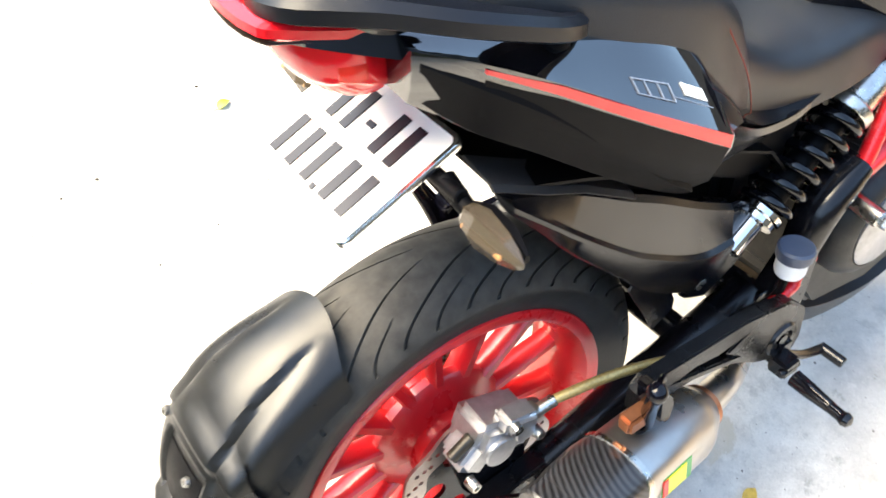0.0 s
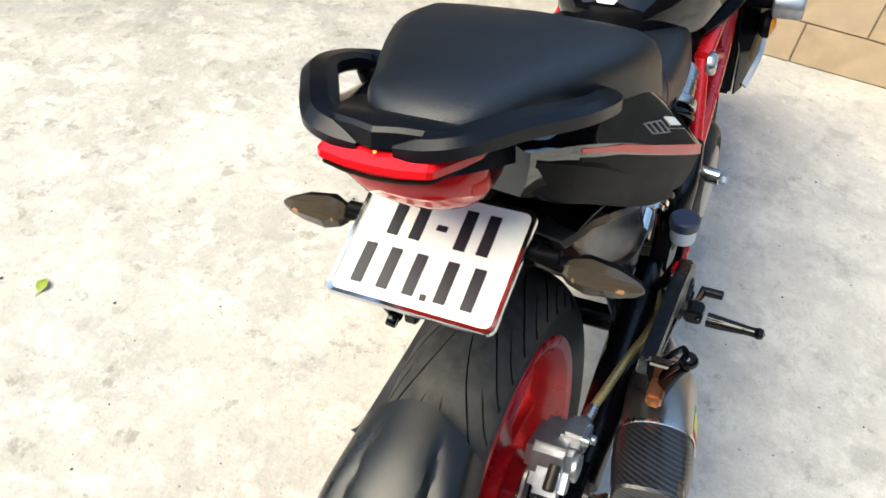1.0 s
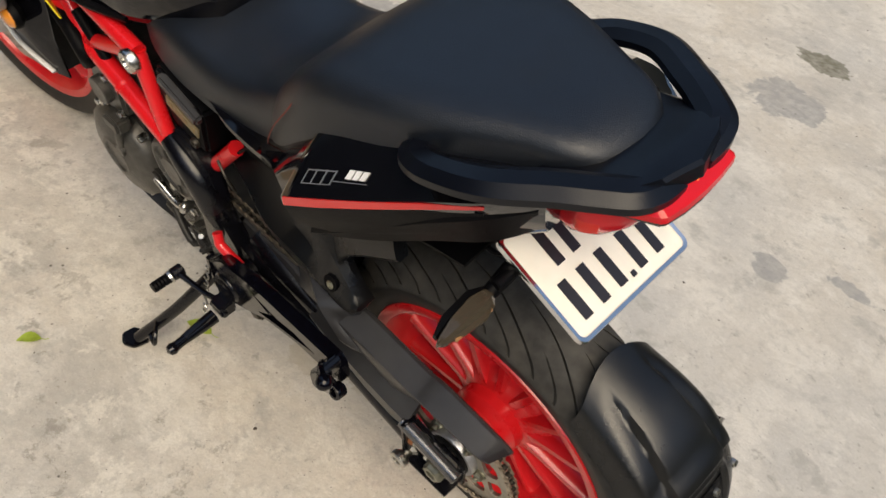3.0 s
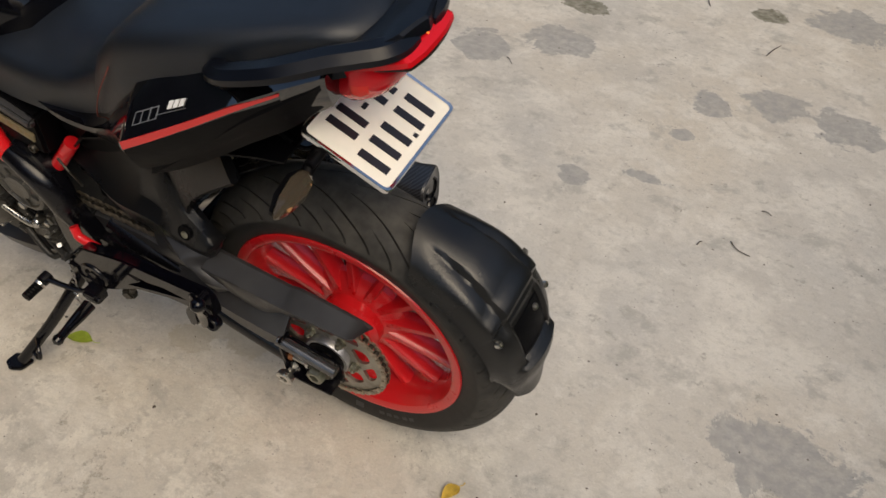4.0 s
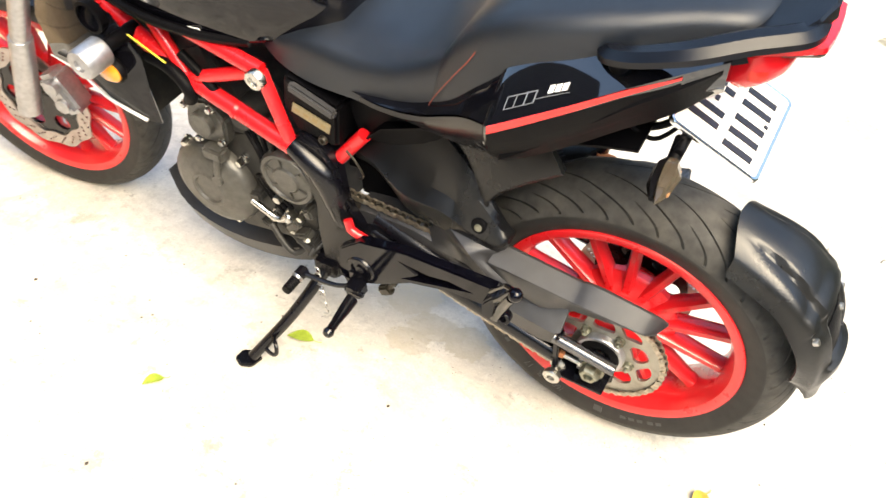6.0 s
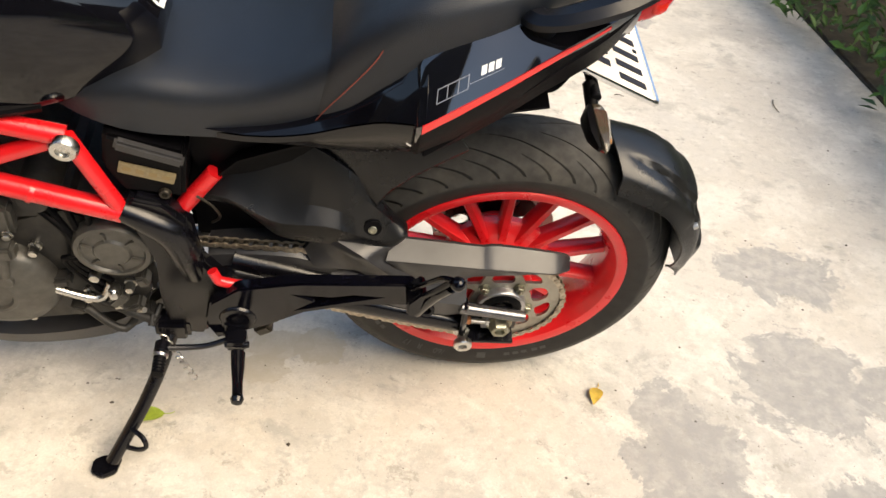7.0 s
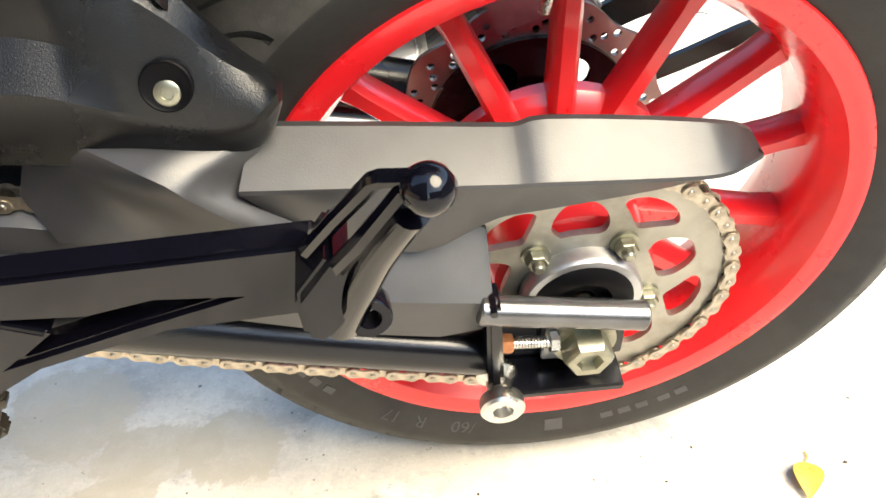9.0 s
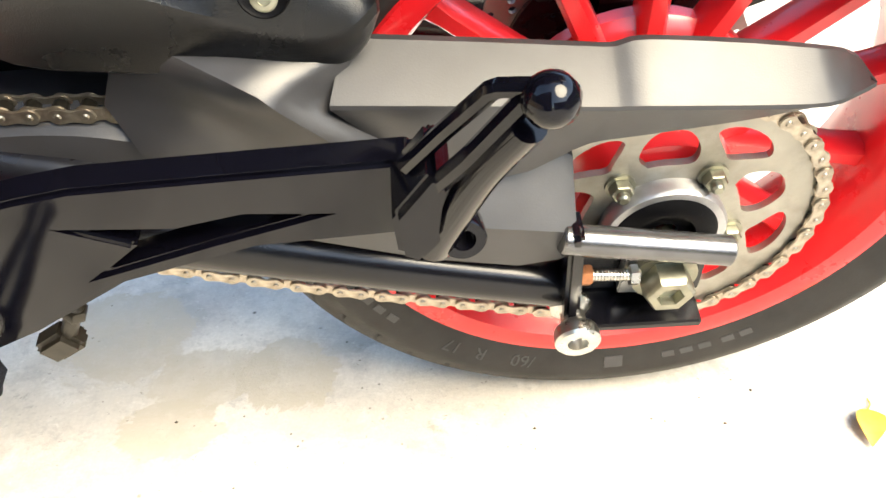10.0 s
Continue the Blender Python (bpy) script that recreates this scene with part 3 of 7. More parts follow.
TWIG = material("dry_dark_twig", (0.055, 0.042, 0.032), 0.8, grain=0.4, scale=80)
twig([(-0.56, -0.976), (-0.584, -0.945), (-0.62, -0.94)], 0.0017, "bent dark twig lying on concrete")
twig([(-0.423, -2.223), (-0.438, -2.29), (-0.454, -2.35)], 0.0022, "straight thin twig on pale concrete")
twig([(-0.607, -1.173), (-0.622, -1.172), (-0.637, -1.165)], 0.0016, "short dry twig on concrete")
twig([(-0.101, -2.615), (-0.108, -2.58), (-0.123, -2.548)], 0.0025, "curved dark twig on concrete")
twig([(0.402, -1.599), (0.385, -1.585), (0.365, -1.562)], 0.0015, "short thin twig beside a grey stain")
twig([(-0.481, -0.908), (-0.484, -0.922), (-0.49, -0.931)], 0.0018, "tiny dark twig on concrete")
twig([(-1.178, -1.204), (-1.162, -1.156), (-1.168, -1.12)], 0.0020, "hooked dark twig on bright concrete")


def grit():
    """Scattered crumbs of earth and grit, each a small uneven pebble."""
    rng = random.Random(31)
    verts, faces = [], []
    for _ in range(330):
        x, y = rng.uniform(-1.3, 2.0), rng.uniform(-2.8, 1.2)
        r = 0.0015 + 0.0032 * rng.random() ** 3
        k = len(verts)
        for dx, dy, dz in ((1, 0, 0.4), (0, 1, 0.3), (-1, 0, 0.5), (0, -1, 0.4), (0, 0, 1.1), (0, 0, -0.1)):
            verts.append((x + r * dx * rng.uniform(0.7, 1.4), y + r * dy * rng.uniform(0.7, 1.4), r * dz))
        faces += [(k + a, k + (a + 1) % 4, k + 4) for a in range(4)] + [(k + (a + 1) % 4, k + a, k + 5) for a in range(4)]
    me = bpy.data.meshes.new("grit")
    me.from_pydata(verts, [], faces)
    me.materials.append(TWIG)
    tagged(new("grit", me), "small dark crumbs of grit scattered on concrete", "grit", kind="stuff")


grit()

# unseen plain walls added to close the yard, near-black to keep reflections dark
UNSEENWALL = material("unseen_dark_wall", (0.026, 0.028, 0.028), 0.85, grain=0.3, scale=4, dirt=(0.02, 0.024, 0.018), dirt_amount=0.7, dirt_scale=1.5)
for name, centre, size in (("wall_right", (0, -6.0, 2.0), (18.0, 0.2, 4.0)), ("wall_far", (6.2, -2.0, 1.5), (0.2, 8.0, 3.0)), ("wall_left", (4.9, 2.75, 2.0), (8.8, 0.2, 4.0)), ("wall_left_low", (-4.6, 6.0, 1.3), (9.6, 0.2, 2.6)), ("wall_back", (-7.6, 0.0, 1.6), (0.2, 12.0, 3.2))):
    tagged(finish(name, box(centre, size, 0.01), UNSEENWALL), "unseen plain dark wall added to darken reflections", "wall", kind="structure")

scrap = finish("paper_scrap", shell([[(0, 0, 0.004), (0.03, 0.002, 0.012), (0.06, 0, 0.006)], [(0.004, 0.025, 0.014), (0.032, 0.02, 0.003), (0.058, 0.028, 0.012)], [(0, 0.05, 0.005), (0.034, 0.048, 0.013), (0.06, 0.05, 0.004)]], 0.0006), PAPER)
scrap.matrix_world = pose(-1.56, -1.02, 0.016, 0, 0, 30)
tagged(scrap, "crumpled white paper scrap beside the hedge", "paper")

# ---- the motorcycle: x ahead, y to its left, z up, before it leans on its stand ----
LEAN = 12.0
bike = new("motorcycle")
bike.matrix_world = pose(0, 0, 0, -LEAN, 0, 0)
tagged(bike, "black naked motorcycle with red wheels and frame on side stand", "motorcycle")
AX = -0.002
AZ = 0.328


def tyre(radius, half, bead, drop, pitches, name, wheel, grooved=True):
    """A tyre whose mesh runs along its tread grooves, so that these are real hollows."""
    prof = []
    for i in range(21):
        u = i / 20
        a = u * radians(78)
        prof.append((half * math.sin(a) / math.sin(radians(78)), radius - drop * ((1 - math.cos(a)) / (1 - math.cos(radians(78))))))
    edge = radius - drop
    wall_pts = [(half * (1.0 - 0.20 * f ** 1.6), edge + (bead - 0.006 - edge) * f) for f in (0.12, 0.35, 0.6, 0.85, 1.0)]
    offs = [0.0, 0.006, 0.070, 0.076, 0.11, 0.16, 0.24, 0.32, 0.40, 0.46, 0.5, 0.506, 0.560, 0.566, 0.62, 0.7, 0.8, 0.9]
    bm = bmesh.new()
    grid = {}
    n = pitches * len(offs)
    for side in (1, -1):
        for k in range(pitches):
            for j, o in enumerate(offs):
                col = k * len(offs) + j
                for i, (y, r) in enumerate(prof + wall_pts):
                    u = min(i / 20, 1.0)
                    # the grooves run round the tyre near its crown and turn across it at the shoulder
                    lead = -2.3 * (1 - u) ** 2.0 + 0.12 * math.sin(2.6 * math.pi * u) * (1 - u)
                    a = 2 * math.pi * (k + o + lead + 0.16) / pitches
                    depth = 0.0
                    if grooved:
                        if j in (1, 2) and 0.10 < u < 0.90 and i < 20:
                            depth = 0.009 * min(1, (u - 0.10) / 0.1, (0.90 - u) / 0.06)
                        if j in (11, 12) and 0.52 < u < 0.93 and i < 20:
                            depth = 0.009 * min(1, (u - 0.52) / 0.1, (0.93 - u) / 0.06)
                    grid[side, col, i] = bm.verts.new(((r - depth) * math.cos(a), side * y, (r - depth) * math.sin(a)))
        m = len(prof) + len(wall_pts)
        for col in range(n):
            for i in range(m - 1):
                q = (grid[side, col, i], grid[side, (col + 1) % n, i], grid[side, (col + 1) % n, i + 1], grid[side, col, i + 1])
                bm.faces.new(q if side > 0 else q[::-1]).material_index = int(i >= 20)
    ob = part(name, bm, RUBBER, wheel, "worn black radial tyre with curved grooves" if grooved else "black tyre", angle=30)
    ob.data.materials.append(SIDEWALL)
    return ob


def wheel_rim(radius, half, barrel, label):
    prof = [(radius, half), (radius - 0.002, half + 0.004), (radius - 0.010, half + 0.005), (radius - 0.020, half + 0.001), (radius - 0.024, half - 0.006),
            (barrel + 0.006, half - 0.016), (barrel, half - 0.03), (barrel, -half + 0.03), (barrel + 0.006, -half + 0.016), (radius - 0.024, -half + 0.006),
            (radius - 0.020, -half - 0.001), (radius - 0.010, -half - 0.005), (radius - 0.002, -half - 0.004), (radius, -half),
            (radius - 0.012, -half + 0.012), (barrel + 0.012, -half + 0.034), (barrel + 0.012, half - 0.034), (radius - 0.012, half - 0.012)]
    return lathe(prof, n=96, closed=True)


def spoke(r0, r1, w0, w1, d0, d1, y0=0.0, y1=0.0):
    """One tapered spoke that points along x, with a ridge along its faces."""
    rows = []
    for u in (0, 0.15, 0.5, 0.85, 1.0):
        r = r0 + (r1 - r0) * u
        flare = 1 + 0.5 * max(0, (u - 0.8) / 0.2) ** 2 + 0.35 * max(0, (0.2 - u) / 0.2) ** 2
        w, d, y = (w0 + (w1 - w0) * u) / 2 * flare, (d0 + (d1 - d0) * u) / 2, y0 + (y1 - y0) * u
        rows.append([(r, y + d, -w * 0.55), (r, y + d, w * 0.55), (r, y + d * 0.6, w), (r, y - d * 0.6, w), (r, y - d, w * 0.55), (r, y - d, -w * 0.55), (r, y - d * 0.6, -w), (r, y + d * 0.6, -w)])
    return loft(rows)


def wheel(name, pose_m, rim_r, rim_half, barrel, spokes, hub_r, hub_half, tyre_r, tyre_half, drop, pitches, first, label):
    w = part(name, wheel_rim(rim_r, rim_half, barrel, ""), RED, bike, label)
    w.matrix_local = pose_m
    tyre(tyre_r, tyre_half, rim_r - 0.002, drop, pitches, "tyre", w)
    base = spoke(hub_r - 0.006, barrel + 0.004, 0.021, 0.0165, 0.040, 0.030, 0.006, 0.004)
    one = part("spoke", base, RED, w)
    for i in range(spokes):
        ob = one if i == 0 else new("spoke", one.data)
        ob.parent = w
        ob.matrix_local = Euler((0, -radians(first + 360 / spokes * i), 0)).to_matrix().to_4x4()
    part("hub", lathe([(0.02, hub_half), (hub_r * 0.75, hub_half), (hub_r * 0.82, hub_half - 0.006), (hub_r, hub_half - 0.02), (hub_r, -hub_half + 0.02), (hub_r * 0.82, -hub_half + 0.006),
                       (hub_r * 0.75, -hub_half), (0.02, -hub_half)], n=56), RED, w, "red cast wheel hub")
    part("hub_web", lathe([(hub_r - 0.004, 0.030), (hub_r + 0.012, 0.022), (hub_r + 0.032, 0.014), (hub_r + 0.040, 0.006), (hub_r + 0.040, -0.006), (hub_r + 0.032, -0.014), (hub_r + 0.012, -0.022), (hub_r - 0.004, -0.030)], n=56), RED, w)
    part("valve", rod((0.02, 0.02, barrel - 0.028), (0.012, 0.02, barrel + 0.005), 0.004), STEEL, w)
    return w


def disc_brake(name, parent, r_out, r_in, y, waves, mat=DISC):
    outer = [((r_out + 0.004 * math.cos(waves * a)) * math.cos(a), (r_out + 0.004 * math.cos(waves * a)) * math.sin(a)) for a in (2 * math.pi * i / 120 for i in range(120))]
    inner = [((r_in + 0.004 * math.cos(waves * a)) * math.cos(a), (r_in + 0.004 * math.cos(waves * a)) * math.sin(a)) for a in (2 * math.pi * i / 80 for i in range(80))]
    holes = [inner]
    for k in range(24):
        for j, rr in enumerate((r_in + 0.011, (r_in + r_out) / 2, r_out - 0.009)):
            a = 2 * math.pi * (k + 0.28 * j) / 24
            holes.append(ring(rr * math.cos(a), rr * math.sin(a), 0.0036, 8))
    return part(name, holed(outer, holes, y - 0.0022, y + 0.0022), mat, parent, "drilled steel brake disc")


rear = wheel("rear_wheel", Matrix.Translation((AX, 0, AZ)), 0.2385, 0.059, 0.203, 14, 0.062, 0.066, 0.3255, 0.071, 0.052, 21, 90 - 360 / 14 * 0, "red cast alloy rear wheel with straight spokes")
disc_brake("brake_disc", rear, 0.120, 0.086, -0.088, 10)
part("disc_carrier", holed(ring(0, 0, 0.092, 60), [ring(0.062 * math.cos(a), 0.062 * math.sin(a), 0.017, 16) for a in (2 * math.pi * i / 6 for i in range(6))], -0.086, -0.080), SATIN, rear)


def lettering(text, size, m, parent):
    """Raised letters in the built-in font."""
    cu = bpy.data.curves.new("letters", "FONT")
    cu.body, cu.size, cu.extrude, cu.align_x, cu.align_y = text, size, 0.0004, "CENTER", "CENTER"
    ob = new("letters", cu)
    bpy.context.view_layer.update()
    me = bpy.data.meshes.new_from_object(ob.evaluated_get(bpy.context.evaluated_depsgraph_get()))
    bpy.data.objects.remove(ob)
    bm = bmesh.new()
    bm.from_mesh(me)
    bpy.data.meshes.remove(me)
    return part("size_mark", move(bm, m), WALLMARK, parent)


def on_sidewall(deg, r, y, slope=0.33):
    a = radians(deg)
    up, out = Vector((math.cos(a), slope, math.sin(a))).normalized(), Vector((0, 1, 0))
    right = up.cross(out).normalized()
    return Matrix.Translation((r * math.cos(a), y, r * math.sin(a))) @ Matrix((right, up, right.cross(up))).transposed().to_4x4()


rear_tyre = next(c for c in rear.children if c.name.startswith("tyre"))
for text, deg in (("/60", -71.5), ("R", -61.5), ("17", -54.5)):
    lettering(text, 0.019, on_sidewall(deg, 0.2545, 0.0672), rear_tyre)
for i, deg in enumerate((-92, -104, -108, -112, -117, -121, -38, -34, -30)):
    part("size_mark", move(box((0, 0, 0), (0.012 if i else 0.018, 0.007 if i else 0.014, 0.001), 0.0003), on_sidewall(deg, 0.2545, 0.0672)), WALLMARK, rear_tyre)

# sprocket with its cut-outs, bolts and carrier
SPR = 0.113
SY = 0.108


def sprocket(teeth, y0, y1):
    outer = []
    for i in range(teeth):
        for f, r in ((0.0, SPR - 0.0055), (0.25, SPR - 0.002), (0.42, SPR + 0.0035), (0.58, SPR + 0.0035), (0.75, SPR - 0.002)):
            a = 2 * math.pi * (i + f) / teeth
            outer.append((r * math.cos(a), r * math.sin(a)))
    holes = [ring(0, 0, 0.036, 40)]
    for i in range(10):
        mid = radians(14 + 36 * i)
        corners = [(0.0700, -0.05), (0.0860, -0.27), (0.0955, -0.13), (0.0955, 0.13), (0.0860, 0.27), (0.0700, 0.05)] if i % 2 else [(0.0575, -0.24), (0.0690, -0.30), (0.0850, -0.15), (0.0880, 0.0), (0.0850, 0.15), (0.0690, 0.30), (0.0575, 0.24)]
        loop_pts = smooth_path([(r, a * 0.1, 0) for r, a in corners + corners[:1]], 4)[:-1]
        pts = [(q.x, q.y * 10) for q in loop_pts]
        holes.append([(r * math.cos(mid + a), r * math.sin(mid + a)) for r, a in pts])
    return holed(outer, holes, y0, y1)


part("sprocket", sprocket(44, SY - 0.003, SY + 0.003), SPROCKET, rear, "dull steel rear sprocket with cut-outs")
part("bearing_seal", lathe([(0.0385, SY + 0.0165), (0.035, SY + 0.0190), (0.022, SY + 0.0190), (0.020, SY + 0.014), (0.010, SY + 0.014)], n=40), MATT, rear, "black bearing seal")
part("cush_drum", lathe([(0.03, 0.066), (0.062, 0.066), (0.060, SY - 0.012), (0.046, SY - 0.006), (0.040, SY - 0.004)], n=56), RED, rear, "red drum behind the sprocket")
part("sprocket_carrier", lathe([(0.044, SY - 0.006), (0.045, SY + 0.014), (0.043, SY + 0.017), (0.037, SY + 0.017), (0.036, SY + 0.008), (0.012, SY + 0.006)], n=56), ALU, rear, "bare aluminium sprocket carrier")
for i in range(5):
    a = radians(50 + 72 * i)
    c = (0.0535 * math.cos(a), 0, 0.0535 * math.sin(a))
    part("sprocket_bolt", join(hexbolt((c[0], SY + 0.003, c[2]), (c[0], SY + 0.013, c[2]), 0.0085, 0.0105), rod((c[0], SY + 0.012, c[2]), (c[0], SY + 0.019, c[2]), 0.0045)), BOLT, rear)

# drive chain: links on a loop round both sprockets
FX, FZ, FR = 0.545, 0.432, 0.038


def chain_loop():
    rear_c, front_c, r1, r2 = Vector((AX, AZ)), Vector((FX, FZ)), SPR, FR
    d = front_c - rear_c
    L, base = d.length, math.atan2(d.y, d.x)
    off = math.acos((r1 - r2) / L)
    up_a, dn_a = base + off, base - off
    pts = []
    for i in range(40):
        a = up_a + (2 * math.pi - 2 * off) * i / 39
        pts.append(rear_c + r1 * Vector((math.cos(a), math.sin(a))))
    for i in range(20):
        u = (i + 1) / 21
        p = rear_c + r1 * Vector((math.cos(dn_a), math.sin(dn_a)))
        q = front_c + r2 * Vector((math.cos(dn_a), math.sin(dn_a)))
        pts.append(p.lerp(q, u) - Vector((0, 0.012 * math.sin(math.pi * u))))
    for i in range(14):
        a = dn_a + 2 * off * i / 13
        pts.append(front_c + r2 * Vector((math.cos(a), math.sin(a))))
    pts.append(pts[0])
    return pts


def link_plate(y0, y1, pitch, r):
    out = []
    for c, a0 in ((pitch / 2, -90), (-pitch / 2, 90)):
        for i in range(9):
            a = radians(a0 + 180 * i / 8)
            out.append((c + r * math.cos(a), r * math.sin(a)))
    mid = [(0.0, -r * 0.72)], [(0.0, r * 0.72)]
    out = out[:9] + mid[1] + out[9:] + mid[0]
    return prism(out, y0, y1, 0.0006)


PITCH = 0.015875
loop = chain_loop()
seg = [(b - a).length for a, b in zip(loop, loop[1:])]
total = sum(seg)
count = round(total / PITCH / 2) * 2
step = total / count


def on_loop(s):
    s %= total
    for a, b, d in zip(loop, loop[1:], seg):
        if s <= d:
            return a.lerp(b, s / d)
        s -= d
    return loop[-1]


pins = [on_loop(i * step) for i in range(count)]
rollers = bmesh.new()
for p in pins:
    bmesh.ops.create_cone(rollers, cap_ends=True, segments=10, radius1=0.005, radius2=0.005, depth=0.0066,
                          matrix=Matrix.Translation((p.x, SY, p.y)) @ Matrix.Rotation(radians(90), 4, "X"))
chain = part("chain", rollers, GREASE, bike, "oily bronze-coloured drive chain")
outer_link = join(link_plate(SY + 0.0062, SY + 0.0080, step, 0.0060), link_plate(SY - 0.0080, SY - 0.0062, step, 0.0060),
                  *[rod((x, SY - 0.0088, 0), (x, SY + 0.0090, 0), 0.0025, n=10) for x in (-step / 2, step / 2)])
inner_link = join(link_plate(SY + 0.0042, SY + 0.0059, step, 0.0064), link_plate(SY - 0.0059, SY - 0.0042, step, 0.0064))
links = [part("chain_link", outer_link, CHAIN, chain), part("chain_link", inner_link, CHAIN, chain)]
for i in range(count):
    a, b = pins[i], pins[(i + 1) % count]
    ob = links[i] if i < 2 else new("chain_link", links[i % 2].data)
    ob.parent = chain
    c = (a + b) / 2
    ob.matrix_local = Matrix.Translation((c.x, 0, c.y)) @ Euler((0, -math.atan2(b.y - a.y, b.x - a.x), 0)).to_matrix().to_4x4()

# swingarm: lower tube, upper tube and dropout on each side
arm = part("swingarm", join(
    tube([(0.46, 0.115, 0.400), (0.36, 0.122, 0.375), (0.22, 0.128, 0.334), (0.062, 0.130, 0.290)], [0.030, 0.026, 0.021, 0.020], 18, flat=1.0),
    tube([(0.46, -0.115, 0.392), (0.36, -0.128, 0.385), (0.20, -0.133, 0.362), (0.05, -0.135, 0.325)], [0.036, 0.034, 0.031, 0.028], 18),
    rod((0.465, -0.145, 0.392), (0.465, 0.145, 0.392), 0.030), rod((0.35, -0.13, 0.375), (0.35, 0.13, 0.372), 0.022)), SATIN, bike, "gloss black tubular swingarm")
part("arm_face", fairing([[(x, 0.060, z0), (x, y, z0), (x, y + 0.004, z0 + 0.010), (x, y - 0.004, z1 - 0.012), (x, y - 0.022, z1), (x, 0.060, z1)] for x, y, z0, z1 in ((0.500, 0.118, 0.385, 0.452), (0.44, 0.122, 0.380, 0.462), (0.37, 0.124, 0.372, 0.462), (0.31, 0.126, 0.365, 0.446), (0.27, 0.126, 0.360, 0.420))], 4), GUARD, arm, "broad satin grey front of the swingarm", angle=30)
part("chain_shield", soften(prism([(0.30, 0.455), (0.30, 0.530), (0.40, 0.545), (0.52, 0.560), (0.52, 0.440)], 0.058, 0.072, 0.0), 0.004, 2), MATT, arm, "matt black shield behind the chain")
part("brace_tube", tube([(0.46, 0.11, 0.43), (0.38, 0.118, 0.415), (0.30, 0.125, 0.40), (0.075, 0.134, 0.362)], [0.022, 0.020, 0.014, 0.0095], 16), SATIN, arm)
part("end_bar", rod((0.078, 0.150, 0.3625), (-0.040, 0.150, 0.3385), 0.0108), ENDBAR, arm, "polished black end bar")
part("dropout", prism([(0.07, 0.345), (-0.036, 0.330), (-0.036, 0.272), (0.07, 0.264)], 0.124, 0.131, 0.001), SATIN, arm)
part("dropout_web", prism([(0.074, 0.372), (0.064, 0.374), (0.058, 0.265), (0.070, 0.262)], 0.1315, 0.160, 0.003), SATIN, arm)
part("dropout_sill", prism([(0.0575, 0.272), (-0.030, 0.270), (-0.030, 0.2775), (0.0575, 0.279)], 0.1315, 0.164, 0.0015), SATIN, arm)
part("dropout", prism([(0.07, 0.36), (-0.045, 0.345), (-0.045, 0.295), (0.07, 0.295)], -0.150, -0.120, 0.004), SATIN, arm)
part("axle_block", prism([(0.026, 0.338), (-0.024, 0.334), (-0.018, 0.284), (0.030, 0.288)], 0.131, 0.142, 0.001), STEEL, arm, "bare steel chain adjuster block")
part("axle_nut", join(hexbolt((0.0, 0.142, 0.311), (0.0, 0.166, 0.311), 0.0185, 0.0235, 0.010)), BOLT, arm, "greenish steel axle nut")
part("axle", rod((AX, -0.165, AZ - 0.006), (AX, 0.14, AZ - 0.006), 0.010), STEEL, arm)
part("adjuster_bolt", join(rod((0.060, 0.148, 0.320), (0.020, 0.148, 0.316), 0.0042), *[turned([(0.0036, 0), (0.0052, 0.0004), (0.0036, 0.0010)], (0.058 - 0.0022 * i, 0.148, 0.320 - 0.0002 * i), (0.05 - 0.0022 * i, 0.148, 0.3195 - 0.0002 * i), 12) for i in range(16)]), STEEL, arm, "threaded chain adjuster")
part("lock_nut", hexbolt((0.062, 0.148, 0.320), (0.053, 0.148, 0.319), 0.0078), RUST, arm, "rusty lock nut")
part("lock_nut", hexbolt((0.026, 0.148, 0.3165), (0.019, 0.148, 0.316), 0.0078), STEEL, arm)
for s in (1, -1):
    part("stand_bobbin", turned([(0, 0), (0.014, 0), (0.0155, 0.002), (0.0155, 0.006), (0.009, 0.012), (0.009, 0.020), (0.0155, 0.026), (0.0165, 0.029), (0.0165, 0.036), (0.0145, 0.038), (0.0075, 0.038), (0.007, 0.030), (0, 0.030)],
                                (0.063, s * 0.140, 0.279), (0.063, s * 0.20, 0.279)), STEEL, arm, "turned aluminium paddock-stand bobbin")

# chain guard and swingarm cover, in two moulded pieces
def chain_guard():
    top = [(0.205, 0.515), (0.130, 0.507), (0.062, 0.499), (0.050, 0.4988), (0.033, 0.5018), (-0.030, 0.4945), (-0.080, 0.486), (-0.093, 0.4815), (-0.0985, 0.478)]
    mid = [(0.214, 0.470), (0.130, 0.463), (0.062, 0.457), (0.050, 0.4565), (0.033, 0.4555), (-0.030, 0.451), (-0.068, 0.450), (-0.083, 0.457), (-0.0905, 0.463)]
    bot = [(0.175, 0.424), (0.115, 0.405), (0.075, 0.424), (0.060, 0.430), (0.030, 0.433), (-0.030, 0.440), (-0.067, 0.447), (-0.080, 0.452), (-0.087, 0.458)]
    rows = []
    for (xt, zt), (xm, zm), (xb, zb) in zip(top, mid, bot):
        rows.append([(xt, 0.104, zt - 0.020), (xt, 0.108, zt - 0.013), (xt, 0.114, zt - 0.012), (xm, 0.147, zm + 0.0135), (xm, 0.1478, zm + 0.0110), (xb, 0.138, zb + 0.006), (xb, 0.133, zb + 0.006), (xm, 0.141, zm + 0.011), (xt, 0.112, zt - 0.017), (xt, 0.104, zt - 0.024)])
    return fairing(rows, 3)


part("chain_guard", chain_guard(), GUARD, bike, "satin grey plastic chain guard", angle=28)


